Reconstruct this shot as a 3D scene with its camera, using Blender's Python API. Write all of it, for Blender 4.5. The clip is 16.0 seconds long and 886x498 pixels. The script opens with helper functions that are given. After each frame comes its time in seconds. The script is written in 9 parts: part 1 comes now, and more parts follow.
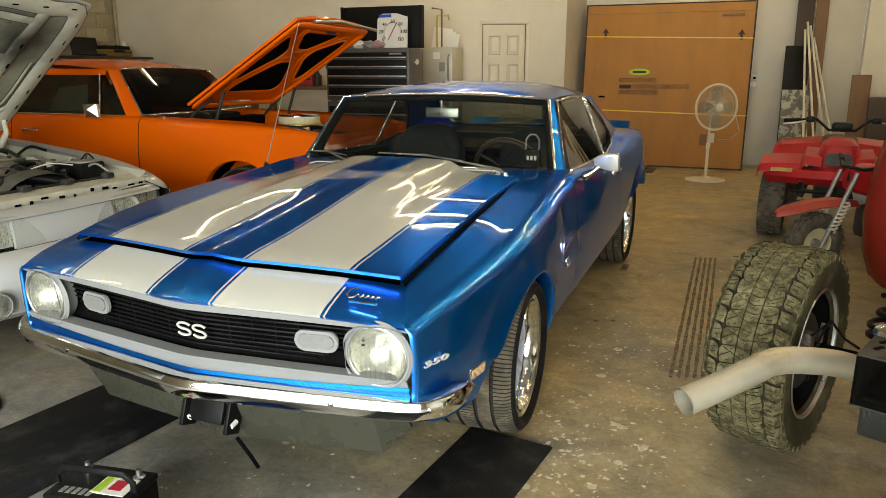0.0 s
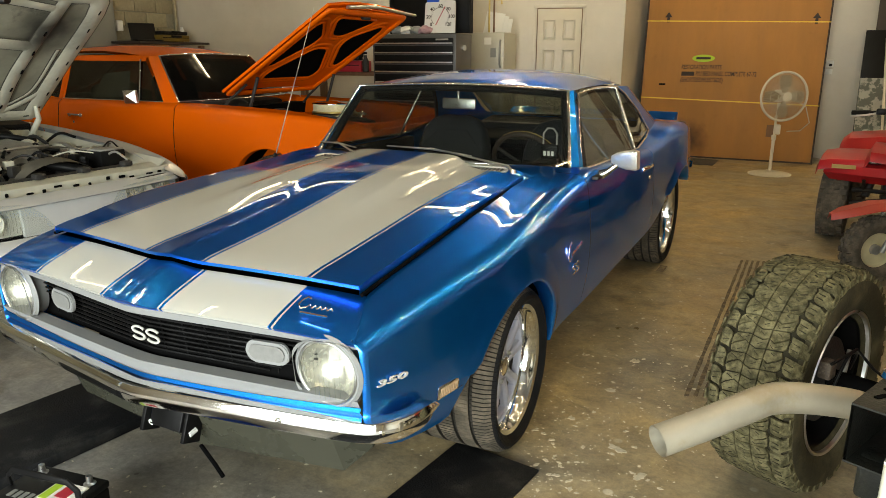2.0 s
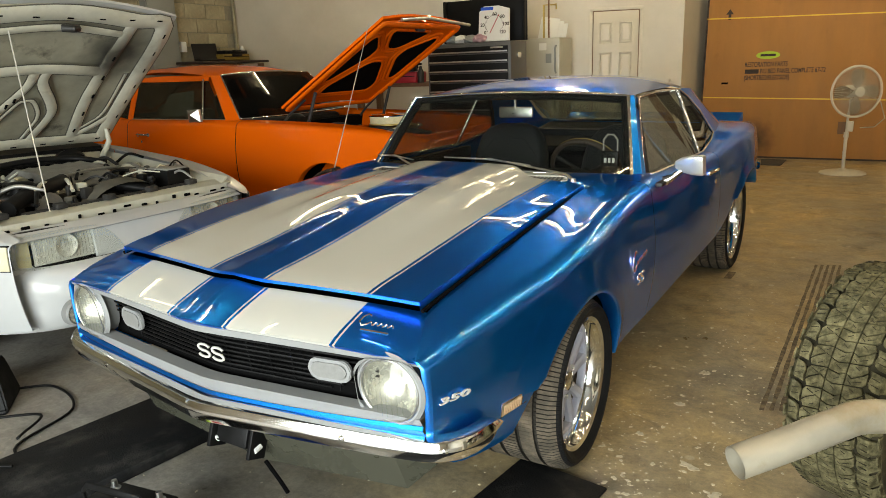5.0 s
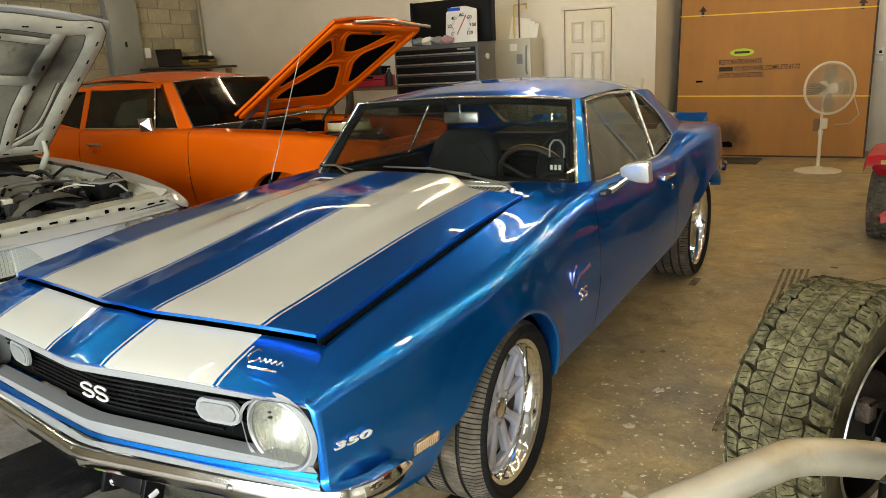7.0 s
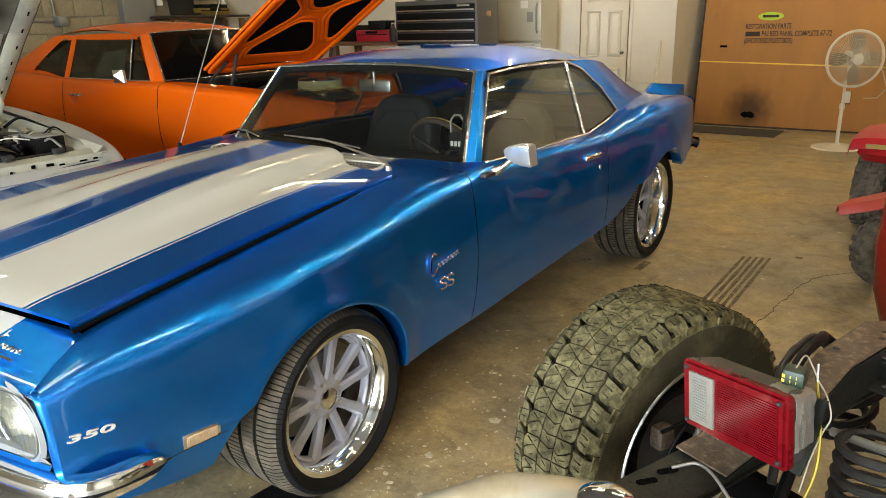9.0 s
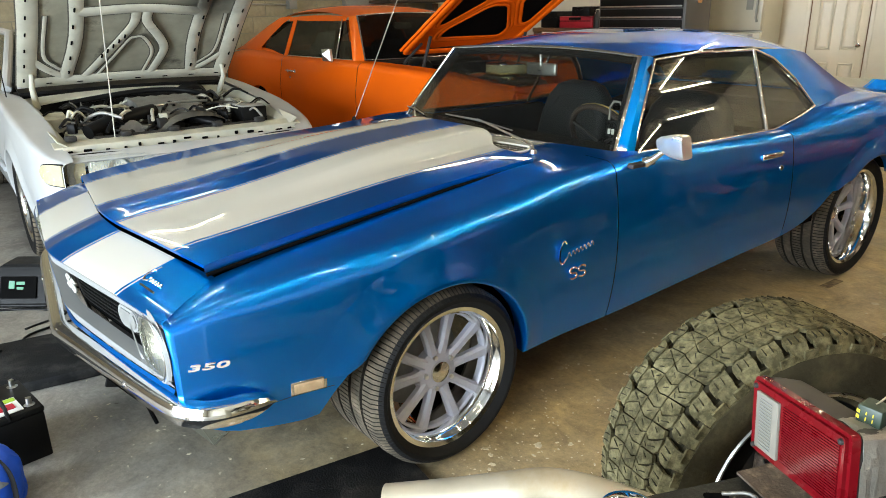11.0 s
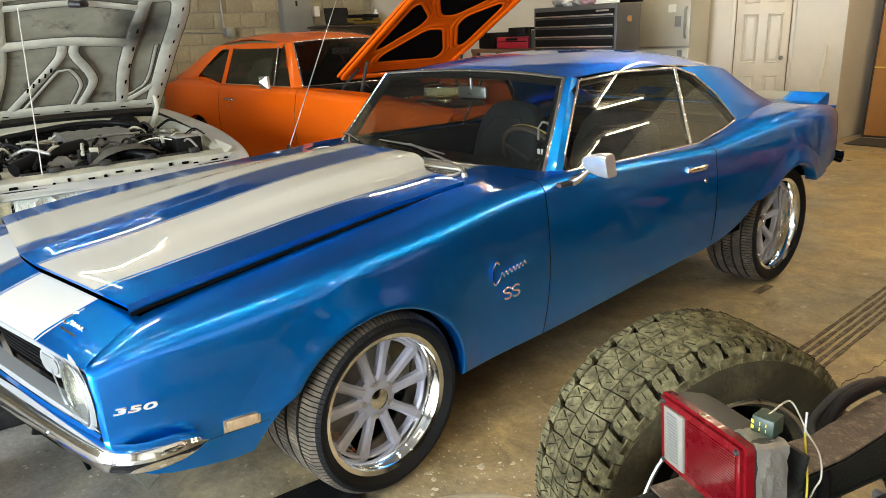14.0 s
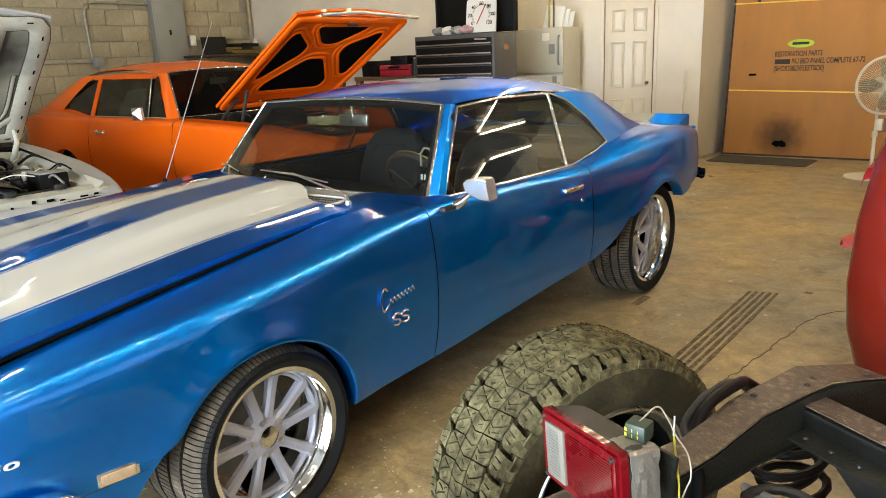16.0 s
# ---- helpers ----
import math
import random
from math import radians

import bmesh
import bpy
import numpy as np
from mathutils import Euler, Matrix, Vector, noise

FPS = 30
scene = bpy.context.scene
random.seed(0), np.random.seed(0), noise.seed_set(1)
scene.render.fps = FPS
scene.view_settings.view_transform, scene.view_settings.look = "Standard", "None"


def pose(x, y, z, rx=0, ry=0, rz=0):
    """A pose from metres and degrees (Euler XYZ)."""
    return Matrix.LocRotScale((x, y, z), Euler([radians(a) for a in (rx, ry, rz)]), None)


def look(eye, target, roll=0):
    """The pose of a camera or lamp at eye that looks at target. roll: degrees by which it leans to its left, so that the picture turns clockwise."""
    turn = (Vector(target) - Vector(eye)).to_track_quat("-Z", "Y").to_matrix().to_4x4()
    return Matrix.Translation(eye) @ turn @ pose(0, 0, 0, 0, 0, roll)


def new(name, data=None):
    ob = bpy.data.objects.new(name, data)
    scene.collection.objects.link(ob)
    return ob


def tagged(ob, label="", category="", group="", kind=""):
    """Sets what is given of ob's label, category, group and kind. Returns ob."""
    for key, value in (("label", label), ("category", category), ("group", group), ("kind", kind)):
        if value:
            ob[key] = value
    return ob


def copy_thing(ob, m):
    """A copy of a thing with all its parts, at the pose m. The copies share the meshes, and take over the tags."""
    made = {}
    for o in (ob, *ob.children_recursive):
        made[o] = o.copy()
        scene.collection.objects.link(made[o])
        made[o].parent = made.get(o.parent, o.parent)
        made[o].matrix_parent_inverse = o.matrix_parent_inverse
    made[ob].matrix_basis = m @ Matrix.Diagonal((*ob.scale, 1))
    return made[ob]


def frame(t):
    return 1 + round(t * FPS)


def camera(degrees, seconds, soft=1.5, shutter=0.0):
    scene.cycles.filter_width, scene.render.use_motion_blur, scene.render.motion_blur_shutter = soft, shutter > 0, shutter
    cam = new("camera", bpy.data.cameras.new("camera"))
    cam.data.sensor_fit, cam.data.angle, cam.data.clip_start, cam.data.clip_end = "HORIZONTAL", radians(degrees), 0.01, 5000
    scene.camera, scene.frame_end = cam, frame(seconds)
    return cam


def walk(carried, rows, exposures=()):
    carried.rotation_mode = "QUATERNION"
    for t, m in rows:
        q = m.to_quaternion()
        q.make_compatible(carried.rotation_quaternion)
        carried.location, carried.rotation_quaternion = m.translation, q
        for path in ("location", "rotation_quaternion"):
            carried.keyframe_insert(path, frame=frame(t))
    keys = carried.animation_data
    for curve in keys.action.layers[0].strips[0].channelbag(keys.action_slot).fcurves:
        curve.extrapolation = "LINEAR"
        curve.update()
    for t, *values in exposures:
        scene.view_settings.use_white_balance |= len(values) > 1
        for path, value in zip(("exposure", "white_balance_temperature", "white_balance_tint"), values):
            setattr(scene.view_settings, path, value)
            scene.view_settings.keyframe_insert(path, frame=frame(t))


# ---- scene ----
cam = camera(64.2, 16.0, soft=0.4)
PATH = [
    (0, (1.547, -2.511, 1.391), (0.801, -0.721, 0.903), -0.0),
    (0.5, (1.527, -2.454, 1.389), (0.785, -0.665, 0.892), 0.5),
    (1, (1.565, -2.36, 1.389), (0.826, -0.578, 0.864), 1.1),
    (1.5, (1.702, -2.242, 1.411), (0.882, -0.499, 0.875), 0.4),
    (2, (1.741, -2.212, 1.415), (0.826, -0.514, 0.886), 0.1),
    (2.5, (1.735, -2.195, 1.423), (0.757, -0.531, 0.9), -0.2),
    (3, (1.734, -2.166, 1.417), (0.728, -0.517, 0.899), -2.3),
    (3.5, (1.72, -2.174, 1.424), (0.696, -0.535, 0.91), -3.4),
    (3.7, (1.709, -2.188, 1.427), (0.676, -0.553, 0.915), -3.0),
    (6, (1.748, -2.161, 1.425), (0.68, -0.546, 0.923), -2.4),
    (6.5, (1.79, -2.085, 1.428), (0.732, -0.462, 0.93), -3.1),
    (7, (1.814, -1.895, 1.428), (0.777, -0.26, 0.924), -3.1),
    (7.5, (1.888, -1.733, 1.47), (0.868, -0.09, 0.958), -3.1),
    (8, (2.047, -1.612, 1.478), (1.031, 0.019, 0.923), -1.3),
    (8.2, (2.121, -1.566, 1.477), (1.096, 0.052, 0.902), -1.1),
    (10.3, (2.469, -1.183, 1.448), (1.065, 0.092, 0.812), -2.2),
    (10.5, (2.484, -1.182, 1.445), (1.052, 0.062, 0.809), -1.7),
    (11, (2.492, -1.196, 1.435), (0.96, -0.08, 0.796), -1.0),
    (11.5, (2.502, -1.185, 1.429), (0.959, -0.108, 0.754), -0.7),
    (12, (2.519, -1.193, 1.436), (0.974, -0.128, 0.745), -0.8),
    (12.5, (2.528, -1.196, 1.443), (0.979, -0.135, 0.753), -1.0),
    (13, (2.527, -1.186, 1.449), (0.969, -0.114, 0.798), -1.5),
    (13.5, (2.529, -1.17, 1.454), (0.994, -0.045, 0.837), -2.0),
    (14, (2.541, -1.142, 1.454), (1.077, 0.087, 0.864), -2.4),
    (14.5, (2.548, -1.113, 1.45), (1.213, 0.268, 0.891), -2.6),
    (15, (2.557, -1.118, 1.45), (1.275, 0.315, 0.901), -2.8),
    (15.5, (2.56, -1.123, 1.453), (1.291, 0.325, 0.913), -2.8),
    (16, (2.56, -1.121, 1.454), (1.295, 0.334, 0.922), -2.7),
]
walk(cam, [(t, look(eye, target, roll)) for t, eye, target, roll in PATH],
     exposures=[(0, -0.12, 7400, 10), (3.5, -0.05, 7250, 10), (8, 0.20, 7000, 12), (10.5, 0.48, 6450, 11), (12.5, 0.48, 6250, 10), (14, 0.56, 6450, 13), (16, 0.64, 6450, 14)])

# ---------- world and light ----------
world = bpy.data.worlds.new("world")
scene.world = world
world.use_nodes = True
_bg = world.node_tree.nodes["Background"]
_sky = world.node_tree.nodes.new("ShaderNodeTexSky")
_sky.sky_type = "NISHITA"
_sky.sun_disc = False
_sky.sun_elevation, _sky.sun_rotation = radians(48), radians(200)
world.node_tree.links.new(_sky.outputs[0], _bg.inputs[0])
_bg.inputs[1].default_value = 0.12

SUN = bpy.data.lights.new("sun", "SUN")
SUN.energy, SUN.angle, SUN.color = 2.5, radians(0.5), (1.0, 0.95, 0.88)
sun = new("sun", SUN)
sun.matrix_world = look((2, -12, 12), (0, 4, 0))

# daylight of the open roller door behind the camera
DAY = bpy.data.lights.new("door_daylight", "AREA")
DAY.shape, DAY.size, DAY.size_y, DAY.energy, DAY.color = "RECTANGLE", 5.2, 2.8, 760, (0.82, 0.93, 1.0)
day = new("door_daylight", DAY)
day.matrix_world = look((1.6, -5.62, 1.5), (1.6, 0, 1.2))

TUBE_POWER = 61.0


# ---------- mesh helpers ----------
def V(*a):
    return Vector(a)


def smooth_curve(*pairs):
    """A smooth function through (x, y) pairs."""
    xs = [p[0] for p in pairs]
    ys = [p[1] for p in pairs]
    n = len(xs)
    d = [(ys[i + 1] - ys[i]) / (xs[i + 1] - xs[i]) for i in range(n - 1)]
    m = [d[0]] + [0 if d[i - 1] * d[i] <= 0 else 2 * d[i - 1] * d[i] / (d[i - 1] + d[i]) for i in range(1, n - 1)] + [d[-1]]

    def f(x):
        if x <= xs[0]:
            return ys[0] + m[0] * (x - xs[0]) * 0.0
        if x >= xs[-1]:
            return ys[-1]
        i = max(k for k in range(n - 1) if xs[k] <= x)
        h = xs[i + 1] - xs[i]
        s = (x - xs[i]) / h
        return ((2 * s**3 - 3 * s**2 + 1) * ys[i] + (s**3 - 2 * s**2 + s) * h * m[i]
                + (-2 * s**3 + 3 * s**2) * ys[i + 1] + (s**3 - s**2) * h * m[i + 1])
    return f


def grid(bm, rows, close_u=False, close_v=False, index=None):
    """Quads over rows of points. index(centre) gives a material slot."""
    vs = [[bm.verts.new(p) for p in row] for row in rows]
    a = len(vs) if close_u else len(vs) - 1
    b = len(vs[0]) if close_v else len(vs[0]) - 1
    for i in range(a):
        for j in range(b):
            q = [vs[i][j], vs[(i + 1) % len(vs)][j], vs[(i + 1) % len(vs)][(j + 1) % len(vs[0])], vs[i][(j + 1) % len(vs[0])]]
            try:
                f = bm.faces.new(q)
            except ValueError:
                continue
            if index:
                f.material_index = index(f.calc_center_median())
    return vs


def slab(bm, rows, off, index=None):
    """A sheet with thickness: rows and the same rows moved by off, closed at the rim."""
    off = Vector(off)
    a = grid(bm, rows, index=index)
    b = grid(bm, [[Vector(p) + off for p in r] for r in rows], index=index)
    n, m = len(rows), len(rows[0])
    rim = [(i, 0) for i in range(n)] + [(n - 1, j) for j in range(1, m)] + [(i, m - 1) for i in range(n - 2, -1, -1)] + [(0, j) for j in range(m - 2, 0, -1)]
    for k in range(len(rim)):
        p, q = rim[k], rim[(k + 1) % len(rim)]
        try:
            f = bm.faces.new((a[p[0]][p[1]], a[q[0]][q[1]], b[q[0]][q[1]], b[p[0]][p[1]]))
            if index:
                f.material_index = index(f.calc_center_median())
        except ValueError:
            pass


def box(bm, c, s, bev=0.0, rot=None, seg=2):
    m = Matrix.Translation(c) @ (rot if rot else Matrix.Identity(4)) @ Matrix.Diagonal((*s, 1))
    g = bmesh.ops.create_cube(bm, size=1, matrix=m)
    if bev > 0:
        es = list({e for v in g["verts"] for e in v.link_edges})
        bmesh.ops.bevel(bm, geom=es, offset=bev, segments=seg, affect="EDGES", profile=0.5, clamp_overlap=True)


def spline(pts, n=6):
    """A smooth line of points through the given ones."""
    p = [Vector(q) for q in pts]
    p = [2 * p[0] - p[1]] + p + [2 * p[-1] - p[-2]]
    out = []
    for i in range(1, len(p) - 2):
        for k in range(n):
            s = k / n
            out.append(0.5 * (2 * p[i] + (p[i + 1] - p[i - 1]) * s + (2 * p[i - 1] - 5 * p[i] + 4 * p[i + 1] - p[i + 2]) * s * s
                              + (3 * p[i] - 3 * p[i + 1] + p[i + 2] - p[i - 1]) * s**3))
    return out + [p[-2]]


def tube(bm, pts, r, seg=8, closed=False, caps=True, flat=1.0, up=None):
    """A round bar along points; r a number or one radius a point."""
    pts = [Vector(p) for p in pts]
    n = len(pts)
    rs = r if isinstance(r, (list, tuple)) else [r] * n
    rows = []
    for i in range(n):
        a = pts[(i - 1) % n] if closed or i > 0 else pts[i]
        b = pts[(i + 1) % n] if closed or i < n - 1 else pts[i]
        t = (b - a).normalized()
        if up is None:
            up = t.orthogonal().normalized() if abs(t.z) > 0.9 else Vector((0, 0, 1))
        up = (up - t * up.dot(t)).normalized()
        side = t.cross(up)
        rows.append([pts[i] + rs[i] * (math.cos(k * 2 * math.pi / seg) * side + flat * math.sin(k * 2 * math.pi / seg) * up) for k in range(seg)])
    vs = grid(bm, rows, close_u=closed, close_v=True)
    if caps and not closed:
        bm.faces.new(vs[0])
        bm.faces.new(list(reversed(vs[-1])))


def cyl(bm, p, q, r, r2=None, seg=20):
    tube(bm, [p, q], [r, r if r2 is None else r2], seg)


def lathe(bm, prof, c=(0, 0, 0), seg=40, axis="x", close=False, wave=None):
    """Turns (radius, along) pairs round an axis through c. wave(k, i, r) may change a radius."""
    rows = []
    for k in range(seg):
        a = 2 * math.pi * k / seg
        row = []
        for i, (r, s) in enumerate(prof):
            if wave:
                r = wave(k, i, r)
            u, v = r * math.cos(a), r * math.sin(a)
            row.append(Vector(c) + (Vector((s, u, v)) if axis == "x" else Vector((u, s, v)) if axis == "y" else Vector((u, v, s))))
        rows.append(row)
    grid(bm, rows, close_u=True, close_v=close)


def prism(bm, pts, h, m=None, bev=0.0):
    """A flat outline pulled up by h along its z, then moved by m."""
    m = m or Matrix.Identity(4)
    lo = [bm.verts.new(m @ Vector((x, y, 0))) for x, y in pts]
    hi = [bm.verts.new(m @ Vector((x, y, h))) for x, y in pts]
    n = len(pts)
    fs = [bm.faces.new(list(reversed(lo))), bm.faces.new(hi)]
    fs += [bm.faces.new((lo[i], lo[(i + 1) % n], hi[(i + 1) % n], hi[i])) for i in range(n)]
    if bev:
        bmesh.ops.bevel(bm, geom=list(fs[1].edges), offset=bev, segments=2, affect="EDGES", clamp_overlap=True)


def rounded(w, h, r, n=5):
    out = []
    for cx, cy, a0 in ((w / 2 - r, h / 2 - r, 0), (-w / 2 + r, h / 2 - r, 90), (-w / 2 + r, -h / 2 + r, 180), (w / 2 - r, -h / 2 + r, 270)):
        for k in range(n + 1):
            a = radians(a0 + 90 * k / n)
            out.append((cx + r * math.cos(a), cy + r * math.sin(a)))
    return out


def part(name, bm, material, parent=None, label="", sharp=35, flat=False):
    bmesh.ops.recalc_face_normals(bm, faces=bm.faces)
    me = bpy.data.meshes.new(name)
    bm.to_mesh(me)
    bm.free()
    for m in (material if isinstance(material, (list, tuple)) else [material]):
        me.materials.append(m)
    if not flat:
        me.polygons.foreach_set("use_smooth", [True] * len(me.polygons))
        me.set_sharp_from_angle(angle=radians(sharp))
    ob = new(name, me)
    ob.parent = parent
    if label:
        ob["label"] = label
    return ob


def thing(name, m, label, category, group="", kind=""):
    ob = new(name)
    ob.empty_display_size = 0.1
    ob.matrix_basis = m
    return tagged(ob, label, category, group, kind)


def letters(s, size, depth=0.002, align="LEFT", shear=0.0, space=1.0):
    cu = bpy.data.curves.new("letters", "FONT")
    cu.body, cu.size, cu.extrude, cu.align_x, cu.shear, cu.space_character = s, size, depth, align, shear, space
    cu.offset = size * 0.018
    ob = new("letters", cu)
    me = bpy.data.meshes.new_from_object(ob.evaluated_get(bpy.context.evaluated_depsgraph_get()))
    bpy.data.objects.remove(ob)
    return me


def letter_part(name, s, size, m, material, parent, depth=0.002, align="LEFT", shear=0.0):
    me = letters(s, size, depth, align, shear)
    me.transform(m)
    me.materials.clear()
    me.materials.append(material)
    ob = new(name, me)
    ob.parent = parent
    return ob


B = bmesh.new


# ---------- materials ----------
def material(name, color, rough=0.5, metal=0.0, vary=0.12, scale=6.0, bump=0.0, bscale=120.0, coat=0.0, spec=0.5,
             color2=None, mix=(0.45, 0.6), mscale=3.0, rvary=0.1, alpha=None, emit=None, strength=0.0, random_vary=0.0, stretch=(1, 1, 1)):
    m = bpy.data.materials.new(name)
    m.use_nodes = True
    nt = m.node_tree
    nodes, links = nt.nodes, nt.links
    p = nodes["Principled BSDF"]
    tc = nodes.new("ShaderNodeTexCoord")
    mp = nodes.new("ShaderNodeMapping")
    mp.inputs["Scale"].default_value = stretch
    links.new(tc.outputs["Object"], mp.inputs[0])
    n1 = nodes.new("ShaderNodeTexNoise")
    n1.inputs["Scale"].default_value, n1.inputs["Detail"].default_value, n1.inputs["Roughness"].default_value = scale, 6, 0.6
    links.new(mp.outputs[0], n1.inputs["Vector"])
    ramp = nodes.new("ShaderNodeMapRange")
    ramp.inputs[1].default_value, ramp.inputs[2].default_value = 0.3, 0.7
    ramp.inputs[3].default_value, ramp.inputs[4].default_value = 1 - vary, 1 + vary
    links.new(n1.outputs[0], ramp.inputs[0])
    base = nodes.new("ShaderNodeMix")
    base.data_type = "RGBA"
    base.inputs[6].default_value = (*color, 1)
    base.inputs[7].default_value = (*(color2 or color), 1)
    if color2:
        n2 = nodes.new("ShaderNodeTexNoise")
        n2.inputs["Scale"].default_value, n2.inputs["Detail"].default_value, n2.inputs["Roughness"].default_value = mscale, 8, 0.65
        links.new(mp.outputs[0], n2.inputs["Vector"])
        r2 = nodes.new("ShaderNodeMapRange")
        r2.inputs[1].default_value, r2.inputs[2].default_value = mix
        links.new(n2.outputs[0], r2.inputs[0])
        links.new(r2.outputs[0], base.inputs[0])
    else:
        base.inputs[0].default_value = 0
    mul = nodes.new("ShaderNodeMix")
    mul.data_type, mul.blend_type = "RGBA", "MULTIPLY"
    mul.inputs[0].default_value = 1
    links.new(base.outputs[2], mul.inputs[6])
    links.new(ramp.outputs[0], mul.inputs[7])
    last = mul.outputs[2]
    if random_vary:
        oi = nodes.new("ShaderNodeObjectInfo")
        rr = nodes.new("ShaderNodeMapRange")
        rr.inputs[3].default_value, rr.inputs[4].default_value = 1 - random_vary, 1 + random_vary
        links.new(oi.outputs["Random"], rr.inputs[0])
        m3 = nodes.new("ShaderNodeMix")
        m3.data_type, m3.blend_type = "RGBA", "MULTIPLY"
        m3.inputs[0].default_value = 1
        links.new(last, m3.inputs[6])
        links.new(rr.outputs[0], m3.inputs[7])
        last = m3.outputs[2]
    links.new(last, p.inputs["Base Color"])
    rg = nodes.new("ShaderNodeMapRange")
    rg.inputs[1].default_value, rg.inputs[2].default_value = 0.3, 0.7
    rg.inputs[3].default_value, rg.inputs[4].default_value = max(0.02, rough - rvary * rough), min(1, rough + rvary)
    links.new(n1.outputs[0], rg.inputs[0])
    links.new(rg.outputs[0], p.inputs["Roughness"])
    p.inputs["Metallic"].default_value = metal
    p.inputs["Specular IOR Level"].default_value = spec
    p.inputs["Coat Weight"].default_value = coat
    p.inputs["Coat Roughness"].default_value = 0.015
    if bump:
        nb = nodes.new("ShaderNodeTexNoise")
        nb.inputs["Scale"].default_value, nb.inputs["Detail"].default_value = bscale, 5
        links.new(mp.outputs[0], nb.inputs["Vector"])
        bp = nodes.new("ShaderNodeBump")
        bp.inputs["Strength"].default_value, bp.inputs["Distance"].default_value = bump, 0.01
        links.new(nb.outputs[0], bp.inputs["Height"])
        links.new(bp.outputs[0], p.inputs["Normal"])
    if emit:
        p.inputs["Emission Color"].default_value = (*emit, 1)
        p.inputs["Emission Strength"].default_value = strength
    return m


def glass_material(name, tint=(0.82, 0.86, 0.84), ior=1.5, rough=0.0):
    m = bpy.data.materials.new(name)
    m.use_nodes = True
    nt = m.node_tree
    nt.nodes.remove(nt.nodes["Principled BSDF"])
    out = nt.nodes["Material Output"]
    tr, gl, mx, fr, pw, ad = (nt.nodes.new(k) for k in ("ShaderNodeBsdfTransparent", "ShaderNodeBsdfGlossy", "ShaderNodeMixShader", "ShaderNodeLayerWeight", "ShaderNodeMath", "ShaderNodeMath"))
    tr.inputs[0].default_value = (*tint, 1)
    gl.inputs["Roughness"].default_value = rough
    fr.inputs[0].default_value = 0.5
    pw.operation, ad.operation = "POWER", "MULTIPLY_ADD"
    pw.inputs[1].default_value = 4.0
    ad.inputs[1].default_value, ad.inputs[2].default_value = 0.85, ((ior - 1) / (ior + 1)) ** 2
    nt.links.new(fr.outputs["Facing"], pw.inputs[0])
    nt.links.new(pw.outputs[0], ad.inputs[0])
    nt.links.new(ad.outputs[0], mx.inputs[0])
    nt.links.new(tr.outputs[0], mx.inputs[1])
    nt.links.new(gl.outputs[0], mx.inputs[2])
    nt.links.new(mx.outputs[0], out.inputs[0])
    return m


BLUE = material("blue_metallic_paint", (0.0, 0.235, 0.86), 0.33, 0.95, 0.0, 3, coat=1.0, rvary=0.0, spec=0.0)
BLUE.node_tree.nodes["Principled BSDF"].inputs["Coat Roughness"].default_value = 0.012
BLUE.node_tree.nodes["Principled BSDF"].inputs["Specular Tint"].default_value = (0.05, 0.30, 0.75, 1)
STRIPE = material("white_stripe_paint", (0.49, 0.49, 0.44), 0.6, 0, 0.0, 4, coat=1.0, rvary=0.0, spec=0.0)
ORANGE = material("orange_paint", (0.76, 0.120, 0.004), 0.5, 0, 0.0, 3, coat=0.7, rvary=0.0, spec=0.0)
WHITECAR = material("white_car_paint", (0.46, 0.47, 0.465), 0.5, 0, 0.05, 3, coat=0.6, rvary=0.0, spec=0.1)
BAYWHITE = material("dusty_white_bay_paint", (0.50, 0.485, 0.39), 0.5, 0, 0.14, 8, color2=(0.24, 0.205, 0.14), mix=(0.60, 0.86), mscale=11)
ARGENT = material("silver_grey_paint", (0.25, 0.255, 0.25), 0.55, 0.1, 0.05, 9, spec=0.2)
CHROME = material("chrome", (0.82, 0.82, 0.80), 0.07, 1.0, 0.03, 12, rvary=0.05)
DULLCHROME = material("brushed_metal", (0.62, 0.62, 0.60), 0.3, 1.0, 0.1, 20)
WHEELSILVER = material("silver_wheel_paint", (0.42, 0.43, 0.50), 0.45, 0.1, 0.06, 10, coat=0.3, spec=0.2)
BLACK = material("satin_black", (0.006, 0.006, 0.006), 0.42, 0, 0.2, 12, bump=0.02, spec=0.15)
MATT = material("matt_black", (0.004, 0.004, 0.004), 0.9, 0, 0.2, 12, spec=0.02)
DARKTRIM = material("black_vinyl", (0.008, 0.008, 0.008), 0.6, 0, 0.2, 20, bump=0.15, bscale=300, spec=0.12)
RUBBER = material("tyre_rubber", (0.080, 0.068, 0.050), 0.8, 0, 0.25, 14, bump=0.15, bscale=200, color2=(0.15, 0.12, 0.085), mix=(0.45, 0.72), mscale=14, spec=0.15)
GROOVE = material("tyre_groove_rubber", (0.030, 0.027, 0.022), 0.9, 0, 0.2, 14, spec=0.1)
TYRESIDE = material("black_tyre_sidewall", (0.009, 0.009, 0.009), 0.6, 0, 0.2, 14, bump=0.08, bscale=120, spec=0.12)
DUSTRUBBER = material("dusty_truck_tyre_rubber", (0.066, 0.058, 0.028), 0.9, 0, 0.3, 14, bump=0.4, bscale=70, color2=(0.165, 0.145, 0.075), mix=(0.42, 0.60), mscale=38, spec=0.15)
# dusty groove colour, darkened for the shade between tread blocks
SHADEDGROOVE = material("shaded_dirty_tread_groove", (0.034, 0.030, 0.018), 0.95, 0, 0.3, 20, spec=0.1)
